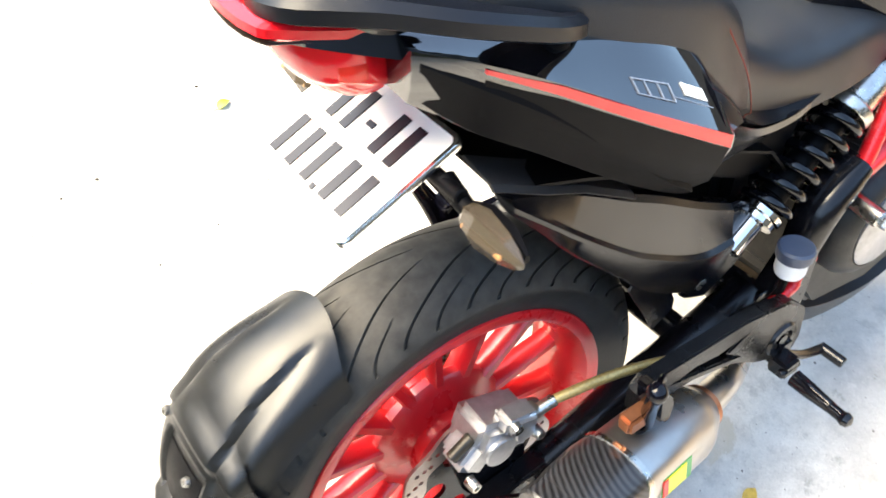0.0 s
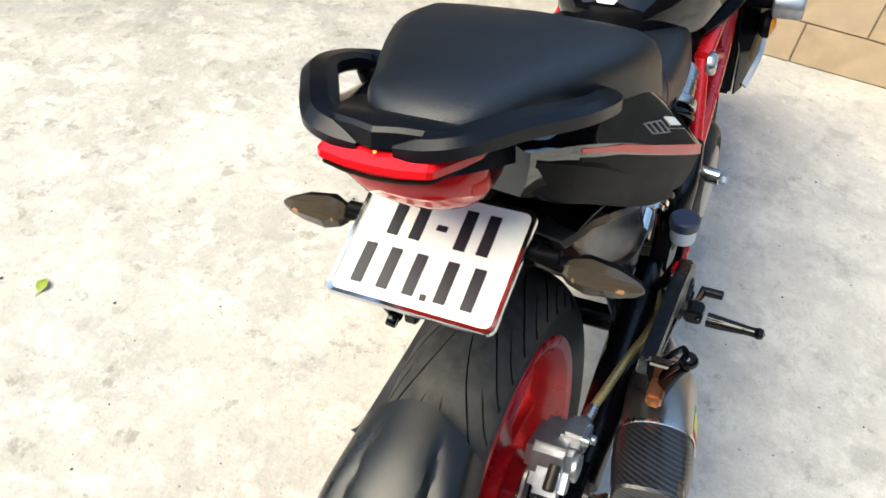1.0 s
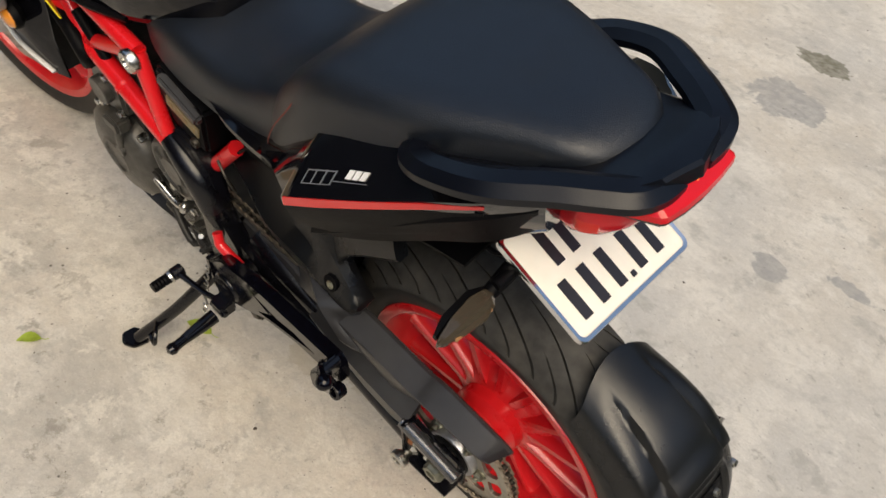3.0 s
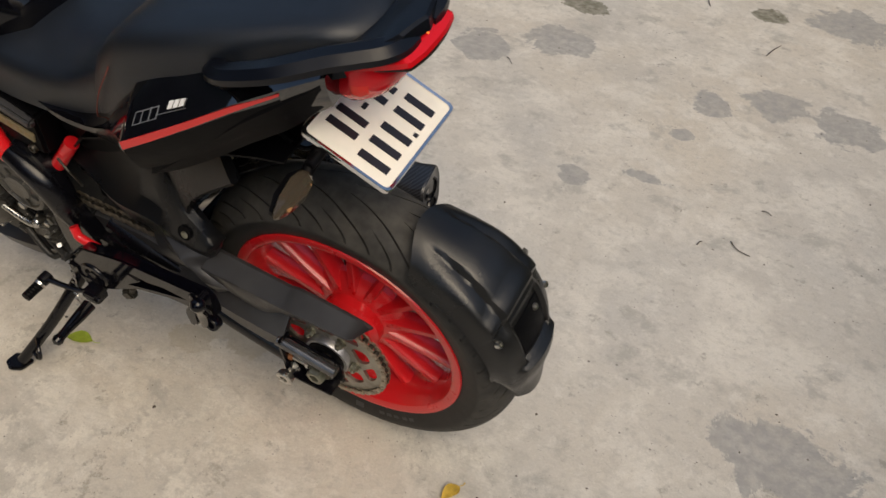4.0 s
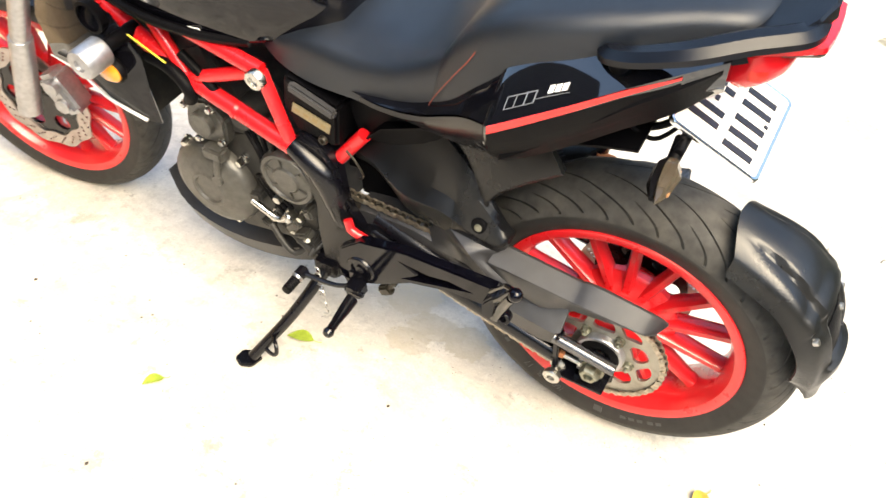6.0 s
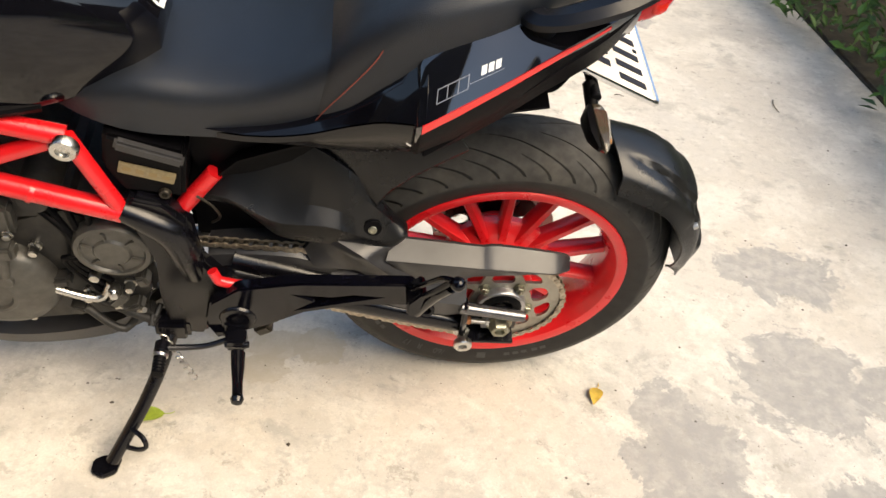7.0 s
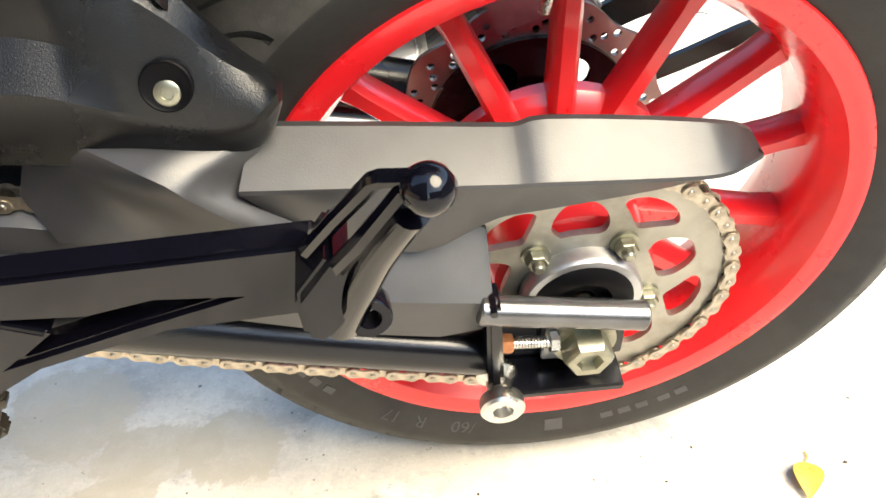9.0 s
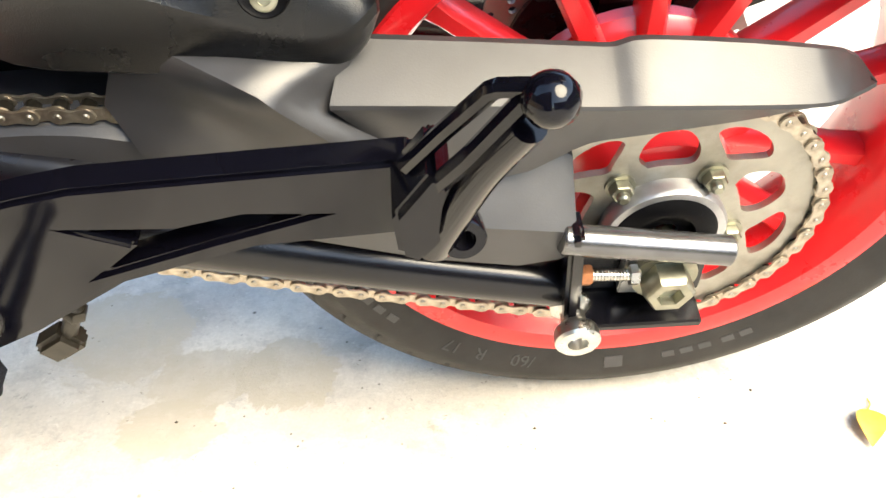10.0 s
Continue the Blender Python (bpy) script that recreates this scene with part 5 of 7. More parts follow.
# the matt wing under the panel, from the tail lamp to the panel's lower front corner
wing_rows = [(-0.070, 0.094, 0.962, 0.086, 0.916), (-0.030, 0.124, 0.940, 0.112, 0.882), (0.03, 0.146, 0.900, 0.130, 0.844), (0.09, 0.159, 0.848, 0.148, 0.804), (0.15, 0.172, 0.798, 0.162, 0.768), (0.185, 0.177, 0.772, 0.168, 0.752)]
for s in (1, -1):
    rows = [[(p[0], s * p[1], p[2]) for p in tail_section(*r)] for r in tail_rows]
    panel = part("tail_panel", fairing(rows, 4), PANEL, bike, "gloss black tail side panel with a red line", angle=30)
    k = tail_rows[2:7]
    part("red_line", loft([[(r[0], s * (r[1] + 0.0016), r[2] - w), (r[0], s * (r[1] + 0.0016), r[2] + w), (r[0], s * (r[1] - 0.003), r[2] + w), (r[0], s * (r[1] - 0.003), r[2] - w)] for r, w in zip(k, (0.0068, 0.0066, 0.0056, 0.0045, 0.002))]), REDSTRIPE, panel, "red pinstripe")
    part("lower_field", shell([[(x, s * (yb + (yo - yb) * u + 0.0022 * (u < 0.9) + 0.0004), zb + (zs - 0.008 - zb) * v) for u, v in ((0.02, 0.0), (0.6, 0.35), (0.82, 0.7), (1.0, 1.0))] for x, yo, zs, yi, zt, yb, zb in tail_rows[1:7]], 0.0012), MATT, panel, "matt black lower field of the panel", angle=30)
    part("lower_wing", fairing([[(x, s * yb * 0.6, zb + 0.004), (x, s * yb, zb), (x, s * (yb + 0.010), zb + 0.003), (x, s * (yt + 0.013), zt - 0.008), (x, s * (yt + 0.010), zt), (x, s * yt * 0.8, zt)] for x, yt, zt, yb, zb in wing_rows], 4), MATT, panel, "matt black lower wing of the tail", angle=30)
    part("upper_cover", fairing([[(x, s * yi * 0.6, zt - 0.01), (x, s * yi * 0.6, zs - 0.005), (x, s * (yo - 0.010), zs - 0.006), (x, s * yo, zs + 0.002), (x, s * (yi + (yo - yi) * 0.62), zs + (zt - zs) * 0.55), (x, s * yi, zt)] for x, yo, zs, yi, zt, yb, zb in cover_rows], 4), GLOSS, panel, "gloss black band along the seat edge", angle=30)
    part("seat_cowl", fairing([[(x, s * yb * 0.7, zs - 0.004), (x, s * yb * 0.7, zb + 0.004), (x, s * (yb - 0.010), zb), (x, s * (yb + 0.004), zb + 0.003), (x, s * (yb + (yo - yb) * 0.6), zb + (zs - zb) * 0.35), (x, s * (yo - 0.003), zs - 0.014), (x, s * (yo - 0.004), zs - 0.005)] for x, yo, zs, yi, zt, yb, zb in cover_rows], 4), SATIN, panel, "satin black side cover below the seat", angle=30)
    # model mark: plain pale bars laid on the panel, no letters
    def on_panel(x, f, out, sd=s):
        r = next((a, b) for a, b in zip(tail_rows, tail_rows[1:]) if a[0] >= x >= b[0])
        u = (r[0][0] - x) / (r[0][0] - r[1][0])
        _, yo, zs, yi, zt, yb, zb = [a + (b - a) * u for a, b in zip(*r)]
        line = [(0.0, yo, zs + 0.006), (0.45, yi + (yo - yi) * 0.66, zs + (zt - zs) * 0.45), (0.82, yi + (yo - yi) * 0.26, zs + (zt - zs) * 0.82)]
        a, b = (line[0], line[1]) if f < 0.45 else (line[1], line[2])
        v = (f - a[0]) / (b[0] - a[0])
        return (x, sd * (a[1] + (b[1] - a[1]) * v + out), a[2] + (b[2] - a[2]) * v + out * 0.6)

    def bar(x0, x1, f0, f1, out):
        ends = [(x0 - 0.004 * f, f) for f in (f0, f1)], [(x1 - 0.004 * f, f) for f in (f0, f1)]
        q = [ends[0][0], ends[1][0], ends[1][1], ends[0][1]]
        return loft([[on_panel(x, f, -0.002) for x, f in q], [on_panel(x, f, out) for x, f in q]])
    def flip(x):
        return x if s > 0 else 0.284 - x
    for k in range(3):
        part("model_mark", bar(*sorted((flip(0.128 - 0.0085 * k), flip(0.1215 - 0.0085 * k)), reverse=True), 0.40, 0.54, 0.0016), WHITE, panel, "small white model mark" if k == 0 else "")
    for x0, x1, f0, f1 in ((0.180, 0.142, 0.26, 0.275), (0.180, 0.142, 0.485, 0.50), (0.180, 0.1788, 0.26, 0.50), (0.168, 0.1668, 0.26, 0.50), (0.155, 0.1538, 0.26, 0.50), (0.1432, 0.142, 0.26, 0.50), (0.141, 0.100, 0.33, 0.342)):
        part("model_outline", bar(*sorted((flip(x0), flip(x1)), reverse=True), f0, f1, 0.0012), MARKLINE, panel)
    for k in range(7):
        x = -0.002 - 0.0085 * k
        part("vent_rib", loft([[(x + dx, s * (0.131 - 0.0042 * k + o), 0.925 + 0.0028 * k - 0.012 + dz) for dx, dz in ((0, -0.010), (0.0035, -0.010), (0.0075, 0.016), (0.004, 0.016))] for o in (-0.004, 0.0045)]), MATT, panel)
    part("panel_screw", screw((0.200, s * 0.178, 0.792), (0.203, s * 0.192, 0.790), 0.008), CHROME, panel)

# little three-colour flag on the right panel
for x, z, mat in ((0.062, 0.866, GREEN), (0.050, 0.872, WHITE), (0.038, 0.878, REDDOT)):
    part("flag_field", box((x, -0.150, z), (0.012, 0.003, 0.006), 0.0004, Euler((0, radians(28), 0)).to_matrix().to_4x4()), mat, bike, "small flag decal")

for k in range(9):
    part("print_bar", box((0.074 + 0.0105 * k, -0.1555 - 0.0020 * k, 0.8575 - 0.0062 * k), (0.0065 if k % 3 else 0.004, 0.003, 0.0028), 0.0003, Euler((0, radians(30), 0)).to_matrix().to_4x4()), MARKLINE, bike, "small pale printed line" if k == 0 else "")

# rear cowl and tail lamp
cowl = part("tail_cowl", fairing([[(x, -w, z0), (x, -w * 0.9, z1 - 0.004), (x, -w * 0.4, z1), (x, w * 0.4, z1), (x, w * 0.9, z1 - 0.004), (x, w, z0), (x, w * 0.6, z0 - 0.008), (x, -w * 0.6, z0 - 0.008)] for x, w, z0, z1 in
                                 ((0.02, 0.112, 0.925, 0.948), (-0.05, 0.096, 0.945, 0.974), (-0.10, 0.078, 0.960, 0.986), (-0.140, 0.058, 0.972, 0.990))], 4), RAIL, bike, "black tail cowl", angle=25)
def off(y):
    """The end of the tail sits a little to the left of the bike's middle plane."""
    return 0.93 * y + 0.006


lamp_rows = []
for y, x, zt, zm, zb in ((-0.086, -0.096, 0.979, 0.975, 0.97), (-0.074, -0.136, 0.989, 0.982, 0.972), (-0.061, -0.174, 0.997, 0.989, 0.976), (-0.056, -0.178, 0.998, 0.99, 0.977), (-0.028, -0.181, 0.998, 0.988, 0.974), (0.0, -0.182, 0.998, 0.988, 0.973), (0.028, -0.181, 0.998, 0.988, 0.974), (0.056, -0.178, 0.998, 0.99, 0.977), (0.061, -0.174, 0.997, 0.989, 0.976), (0.074, -0.136, 0.989, 0.982, 0.972), (0.086, -0.096, 0.979, 0.975, 0.97)):
    k = 0.96
    x += 0.006 if abs(y) < 0.07 else 0.002
    lamp_rows.append([(p[0], off(p[1]), p[2]) for p in [(x * 0.5 - 0.02, y * k, zt - 0.004), (x + 0.014, y * k, zt), (x + 0.001, y, zm + 0.003), (x, y, zm - 0.004), (x + 0.003, y * k, zb + 0.006), (x + 0.018, y * k, zb), (x * 0.5 - 0.02, y * k, zb)]])
lamp = part("tail_lamp", loft(lamp_rows), TAILRED, bike, "dark red faceted tail lamp with small lit-looking elements", angle=12)
part("lamp_groove", loft([[(r[4][0] + a, r[4][1] * 1.002, r[4][2] - 0.004 + b) for a, b in ((-0.0012, 0), (0.003, 0.0013), (0.008, 0), (0.003, -0.0013))] for r in lamp_rows[1:-1]]), GREASE, lamp, "dark line along the lamp")
# the deep lower lobe, wrapped round the end of the tail
lobe = []
for y, x, zt, zb in ((-0.08, -0.092, 0.962, 0.934), (-0.084, -0.099, 0.967, 0.922), (-0.08, -0.112, 0.972, 0.915), (-0.066, -0.127, 0.972, 0.912), (-0.045, -0.138, 0.972, 0.911), (-0.02, -0.142, 0.972, 0.91), (0.0, -0.143, 0.972, 0.91), (0.02, -0.142, 0.972, 0.91), (0.045, -0.138, 0.972, 0.911), (0.066, -0.127, 0.972, 0.912), (0.08, -0.112, 0.972, 0.915), (0.084, -0.099, 0.967, 0.922), (0.08, -0.092, 0.962, 0.934)):
    h = zt - zb
    lobe.append([(p[0], off(p[1]), p[2]) for p in [(x * 0.4, y * 0.6, zt), (x + 0.004, y * 0.985, zt), (x, y, zt - 0.25 * h), (x + 0.003, y * 0.99, zt - 0.55 * h), (x + 0.014, y * 0.95, zt - 0.84 * h), (x + 0.024, y * 0.90, zb), (x * 0.4, y * 0.6, zb)]])
part("lower_lens", fairing(lobe, 3), TAILRED, lamp, "deep lower lobe of the tail lamp", angle=40)
for s in (1, -1):
    # bright reflector seen through the lens on each side
    part("reflector", fairing([[(x, off(s * (y + a)), z + b) for a, b in ((0.0, 0.007), (0.0012, 0.003), (0.0012, -0.004), (0.0, -0.008))] for x, y, z in ((-0.096, 0.0825, 0.944), (-0.100, 0.0838, 0.943), (-0.108, 0.0815, 0.943), (-0.118, 0.0735, 0.944))], 3), LAMPGLOW, lamp, "paler red reflector in the lamp")
for y in (-0.058, -0.046, -0.020, 0.006, 0.036, 0.066):
    i = next(i for i in range(len(lamp_rows) - 1) if lamp_rows[i][2][1] <= y <= lamp_rows[i + 1][2][1])
    f = (y - lamp_rows[i][2][1]) / (lamp_rows[i + 1][2][1] - lamp_rows[i][2][1])
    p, q = [Vector(lamp_rows[i][k]).lerp(Vector(lamp_rows[i + 1][k]), f) for k in (1, 2)]
    c = p.lerp(q, 0.12)
    part("led", turned([(0, -0.001), (0.0018, -0.001), (0.0015, 0.0005), (0, 0.0007)], c, c + Vector((-0.5, 0, 0.9)), 12), LED, lamp)

# grab rail: a loop on each side, joined across the tail
def rail(path, w, h):
    pts = smooth_path([(x, off(y), z) for x, y, z in path], 6)
    rows = []
    for i, p in enumerate(pts):
        d = (pts[min(i + 1, len(pts) - 1)] - pts[max(i - 1, 0)]).normalized()
        side = d.cross(Vector((0, 0, 1))).normalized()
        rows.append([p + side * w * a + Vector((0, 0, h * b)) for a, b in ((-0.5, -0.3), (-0.5, 0.25), (-0.25, 0.5), (0.2, 0.5), (0.5, 0.1), (0.5, -0.3), (0.3, -0.5), (-0.3, -0.5))])
    return loft(rows)


rails = part("grab_rail", rail([(0.066, 0.128, 0.950), (0.056, 0.144, 0.956), (0.025, 0.154, 0.970), (-0.030, 0.146, 0.989), (-0.083, 0.112, 1.001), (-0.115, 0.090, 1.005), (-0.138, 0.070, 1.006), (-0.146, 0.046, 1.003), (-0.146, 0.020, 1.000)], 0.037, 0.022), RAIL, bike, "black moulded grab rail round the tail", angle=24)
part("rail_arm", rail([(0.066, -0.128, 0.950), (0.056, -0.144, 0.956), (0.025, -0.154, 0.970), (-0.030, -0.146, 0.989), (-0.083, -0.112, 1.001), (-0.115, -0.090, 1.005), (-0.138, -0.070, 1.006), (-0.146, -0.046, 1.003), (-0.146, -0.020, 1.000)], 0.037, 0.022), RAIL, rails, angle=24)
platform = []
for x, w, z in ((-0.045, 0.100, 0.976), (-0.090, 0.098, 0.990), (-0.122, 0.092, 1.010), (-0.140, 0.074, 1.0165), (-0.156, 0.052, 1.0195), (-0.160, 0.050, 1.016), (-0.163, 0.047, 1.001)):
    platform.append([(x + (0.012 * abs(v) - 0.005) * (x < -0.15), off(w * v), z - 0.006 * (abs(v) > 0.99) + 0.002 * (abs(v) < 0.5)) for v in (-1, -0.9, -0.45, 0, 0.45, 0.9, 1)])
part("rail_platform", shell(platform, 0.010), RAIL, rails, "flat bridge of the grab rail behind the seat", angle=16)
for s in (1, -1):
    part("rail_mount", rod((0.05, off(s * 0.128), 0.915), (0.05, off(s * 0.14), 0.952), 0.015), MATT, rails)

# ---- number plate, its holder and the indicators ----
PLT = Matrix.Translation((-0.083, 0.004, 0.8255)) @ Euler((0, radians(-24), 0)).to_matrix().to_4x4()
plate = part("number_plate", move(prism(rounded(0.138, 0.186, 0.009), -0.001, 0.001, 0.0005, axis="z"), PLT), PLATEWHITE, bike, "pale number plate with dark bars in a chrome frame")


def plate_frame():
    out = rounded(0.145, 0.193, 0.011)
    inn = rounded(0.134, 0.182, 0.008)
    bm = bmesh.new()
    rows = []
    for lo, z in ((out, -0.003), (out, 0.0025), ([(p[0] * 0.985, p[1] * 0.99) for p in out], 0.004), (inn, 0.0032), (inn, 0.0012)):
        rows.append([bm.verts.new((p[0], p[1], z)) for p in lo])
    k = len(out)
    for a, c in zip(rows, rows[1:]):
        for i in range(k):
            bm.faces.new((a[i], a[(i + 1) % k], c[(i + 1) % k], c[i]))
    return move(bm, PLT)


part("plate_frame", plate_frame(), CHROME, plate, "chrome plate frame")
for row, items in ((0.032, (0.050, 0.024, -0.002, -0.028, -0.054)), (-0.030, (0.066, 0.036, 0.006, -0.030, -0.060))):
    for k, y in enumerate(items):
        small = row > 0 and k == 2
        part("plate_bar", move(box((row if not small else 0.028, y, 0.0018), (0.007 if small else 0.048, 0.012 if small else 0.013, 0.0016), 0.0004), PLT), PLATEINK, plate)
part("plate_bar", move(box((-0.052, -0.012, 0.0018), (0.007, 0.007, 0.0016), 0.0004), PLT), PLATEINK, plate)
holder = part("plate_holder", join(move(box((0.02, 0, -0.010), (0.09, 0.12, 0.012), 0.004), PLT), tube([(-0.02, 0, 0.835), (0.03, 0, 0.845), (0.09, 0, 0.85)], [0.02, 0.028, 0.035], 10, flat=0.5),
                                   rod((-0.045, -0.125, 0.826), (-0.045, 0.125, 0.826), 0.008)), MATT, bike, "black plate holder under the tail")
for s in (1, -1):
    ind = part("indicator", loft([[(x0 + dx * 0.5, s * y, 0.812 + dz) for dx, dz in ((-w, 0.0), (-w * 0.5, h), (w * 0.5, h), (w, 0.0), (w * 0.6, -h), (-w * 0.6, -h))] for x0, y, w, h in
                                  ((-0.045, 0.128, 0.010, 0.008), (-0.045, 0.136, 0.024, 0.0125), (-0.046, 0.155, 0.034, 0.0165), (-0.047, 0.185, 0.026, 0.013), (-0.048, 0.205, 0.012, 0.008), (-0.048, 0.213, 0.003, 0.003))]), SMOKE, bike, "smoked arrow-shaped indicator", angle=20)
    part("indicator_body", loft([[(x0 + dx * 0.5, s * y, 0.812 + dz) for dx, dz in ((-w, -0.001), (-w * 0.5, h), (w * 0.5, h), (w, -0.001), (w * 0.6, -h), (-w * 0.6, -h))] for x0, y, w, h in
                                 ((-0.038, 0.130, 0.012, 0.009), (-0.034, 0.150, 0.022, 0.0145), (-0.034, 0.185, 0.016, 0.010), (-0.040, 0.208, 0.006, 0.004))]), MATT, ind)
    part("led_strip", box((-0.056, s * 0.168, 0.812), (0.006, 0.055, 0.005), 0.001), STRIP, ind)
    part("indicator_stem", tube([(-0.042, s * 0.095, 0.826), (-0.042, s * 0.112, 0.820), (-0.042, s * 0.132, 0.813)], [0.011, 0.010, 0.0085], 12), MATT, ind, "black rubber indicator stem")

# ---- frame ----
def tubes(list_of, r=0.0145):
    return join(*[tube([p, q], r, 16, 1) for p, q in list_of])


for s in (1, -1):
    N = {"a": (0.66, s * 0.132, 0.712), "b": (0.604, s * 0.148, 0.578), "c": (0.832, s * 0.138, 0.640), "d": (1.02, s * 0.12, 0.722), "e": (0.93, s * 0.12, 0.772), "f": (0.80, s * 0.135, 0.748), "g": (1.10, s * 0.05, 0.80), "h": (1.12, s * 0.05, 0.90), "i": (0.905, s * 0.128, 0.70)}
    fr = part("trellis_frame", join(tubes([(N["b"], N["c"]), (N["c"], N["d"]), (N["d"], N["g"])], 0.0165), tubes([(N["a"], N["f"]), (N["f"], N["e"]), (N["e"], N["h"])], 0.0150), tubes([(N["a"], N["b"]), (N["a"], N["c"]), (N["c"], N["e"])], 0.0125)), REDFRAME, bike, "red painted tubular trellis frame")
    part("frame_bolt", turned([(0, 0), (0.0175, 0), (0.020, 0.003), (0.020, 0.012), (0.017, 0.016), (0.010, 0.0165), (0.009, 0.012), (0, 0.012)], (0.660, s * 0.140, 0.705), (0.660, s * 0.18, 0.705)), STEEL, fr, "pale round frame bolt")
    for p in (N["c"],):
        part("weld_collar", tube([(0.722, s * 0.1435, 0.609), (0.728, s * 0.1435, 0.612)], 0.0178, 16, 1), REDFRAME, fr)
    # cast pivot plate behind the engine
    pts = [(0.612, 0.590), (0.588, 0.612), (0.545, 0.600), (0.512, 0.560), (0.505, 0.470), (0.470, 0.415), (0.470, 0.360), (0.515, 0.258), (0.575, 0.262), (0.580, 0.370), (0.575, 0.450), (0.600, 0.545)]
    part("pivot_plate", join(prism(pts, s * 0.118, s * 0.150, 0.007), tube([(0.606, s * 0.146, 0.583), (0.572, s * 0.147, 0.563), (0.542, s * 0.146, 0.535), (0.526, s * 0.142, 0.480), (0.520, s * 0.134, 0.420)], [0.018, 0.023, 0.026, 0.026, 0.020], 18)), SATIN, bike, "satin black cast frame plate")
    part("subframe_tube", tube([(0.524, 0.120, 0.566), (0.474, 0.108, 0.630)] if s > 0 else [(0.565, -0.120, 0.575), (0.578, -0.120, 0.520), (0.600, -0.118, 0.400)], 0.0130 if s > 0 else 0.018, 16, 1), REDFRAME, bike, "red subframe tube")
    part("lower_frame_tube", tube([(0.484, s * 0.171, 0.473), (0.479, s * 0.174, 0.462), (0.471, s * 0.176, 0.453), (0.430, s * 0.173, 0.438)], 0.0085, 12), REDFRAME, bike, "thin red lower frame rail")

# electrics box with its foil label behind the frame
eb = part("electrics_box", prism([(0.612, 0.722), (0.505, 0.690), (0.515, 0.600), (0.600, 0.610), (0.622, 0.66)], 0.06, 0.135, 0.006), MATT, bike, "matt black box below the seat")
part("box_lid", box((0.553, 0.137, 0.694), (0.094, 0.016, 0.018), 0.004, Euler((0, radians(-19), 0)).to_matrix().to_4x4()), GUARD, eb)
part("foil_label", box((0.562, 0.1365, 0.652), (0.078, 0.003, 0.022), 0.0008, Euler((0, radians(-16), 0)).to_matrix().to_4x4()), LABEL, eb, "faded foil warning label")
for i in range(4):
    part("label_bar", box((0.588 - 0.017 * i, 0.1385, 0.6595 - 0.0050 * i), (0.011, 0.001, 0.008), 0.0003, Euler((0, radians(-16), 0)).to_matrix().to_4x4()), LABELINK, eb)
part("box_screw", screw((0.542, 0.134, 0.612), (0.542, 0.142, 0.612), 0.009), GREASE, eb)
part("airbox", box((0.485, 0, 0.60), (0.15, 0.15, 0.23), 0.02), MATT, bike, "matt black airbox")
part("undertail", prism([(0.47, 0.70), (0.44, 0.68), (0.30, 0.715), (0.18, 0.775), (0.08, 0.838), (-0.06, 0.900), (-0.05, 0.925), (0.15, 0.865), (0.33, 0.745)], -0.095, 0.095, 0.01), MATT, bike, "matt black undertray of the tail")
part("inner_mudguard", shell([[(x, y, z - 0.5 * y * y) for y in (-0.112, -0.10, -0.07, -0.035, 0.0, 0.035, 0.07, 0.10, 0.112)] for x, z in ((0.50, 0.600), (0.44, 0.665), (0.36, 0.700), (0.28, 0.712), (0.20, 0.738), (0.12, 0.770), (0.06, 0.790), (0.01, 0.802))], 0.004), MATT, bike, "matt black inner mudguard below the tail")
for s in (1, -1):
    part("side_infill", prism([(0.525, 0.690), (0.500, 0.606), (0.468, 0.600), (0.42, 0.610), (0.36, 0.640), (0.32, 0.68), (0.33, 0.705), (0.42, 0.712)], s * 0.076, s * 0.092, 0.006), MATT, bike, "black infill panel under the seat")
part("swingarm_bridge", soften(prism([(0.40, 0.43), (0.40, 0.50), (0.43, 0.575), (0.53, 0.575), (0.53, 0.43)], -0.06, 0.06, 0.0), 0.010, 2), SATIN, bike, "black bridge ahead of the rear wheel")
part("tail_wiring", tube([(0.08, 0.06, 0.81), (0.04, 0.07, 0.80), (0.0, 0.07, 0.79), (-0.03, 0.05, 0.815)], 0.0035, 8), MATT, bike, "loose wire under the tail")
part("tail_wiring", tube([(0.12, 0.05, 0.79), (0.05, 0.055, 0.785), (0.00, 0.05, 0.80), (-0.03, 0.03, 0.82)], 0.006, 8), MATT, bike, "black wiring sleeve under the tail")

# ---- engine ----
eng = part("crankcase", prism([(0.585, 0.34), (0.60, 0.50), (0.70, 0.56), (0.86, 0.50), (0.93, 0.40), (0.90, 0.27), (0.80, 0.24), (0.64, 0.27)], -0.13, 0.12, 0.015), ENGDARK, bike, "dark grey parallel-twin engine")
part("cylinder", prism([(0.72, 0.52), (0.86, 0.50), (0.94, 0.66), (0.80, 0.72)], -0.12, 0.12, 0.012), ENGDARK, eng)
part("head_cover", soften(prism([(0.80, 0.69), (0.83, 0.735), (0.95, 0.69), (0.955, 0.655), (0.93, 0.64)], -0.11, 0.115, 0.0), 0.010, 3), ENGDARK, eng, "dark cylinder head cover")
part("starter_motor", join(rod((0.735, 0.04, 0.575), (0.735, 0.128, 0.575), 0.032), rod((0.735, 0.126, 0.575), (0.735, 0.136, 0.575), 0.022)), ENGDARK, eng, "dark round starter motor")
part("water_pump", join(soften(prism([(0.775, 0.50), (0.770, 0.56), (0.805, 0.60), (0.855, 0.585), (0.870, 0.53), (0.84, 0.49)], 0.11, 0.142, 0.0), 0.006, 2), rod((0.82, 0.14, 0.545), (0.82, 0.158, 0.545), 0.026)), ENGINE, eng, "grey cast housing with a round cap")
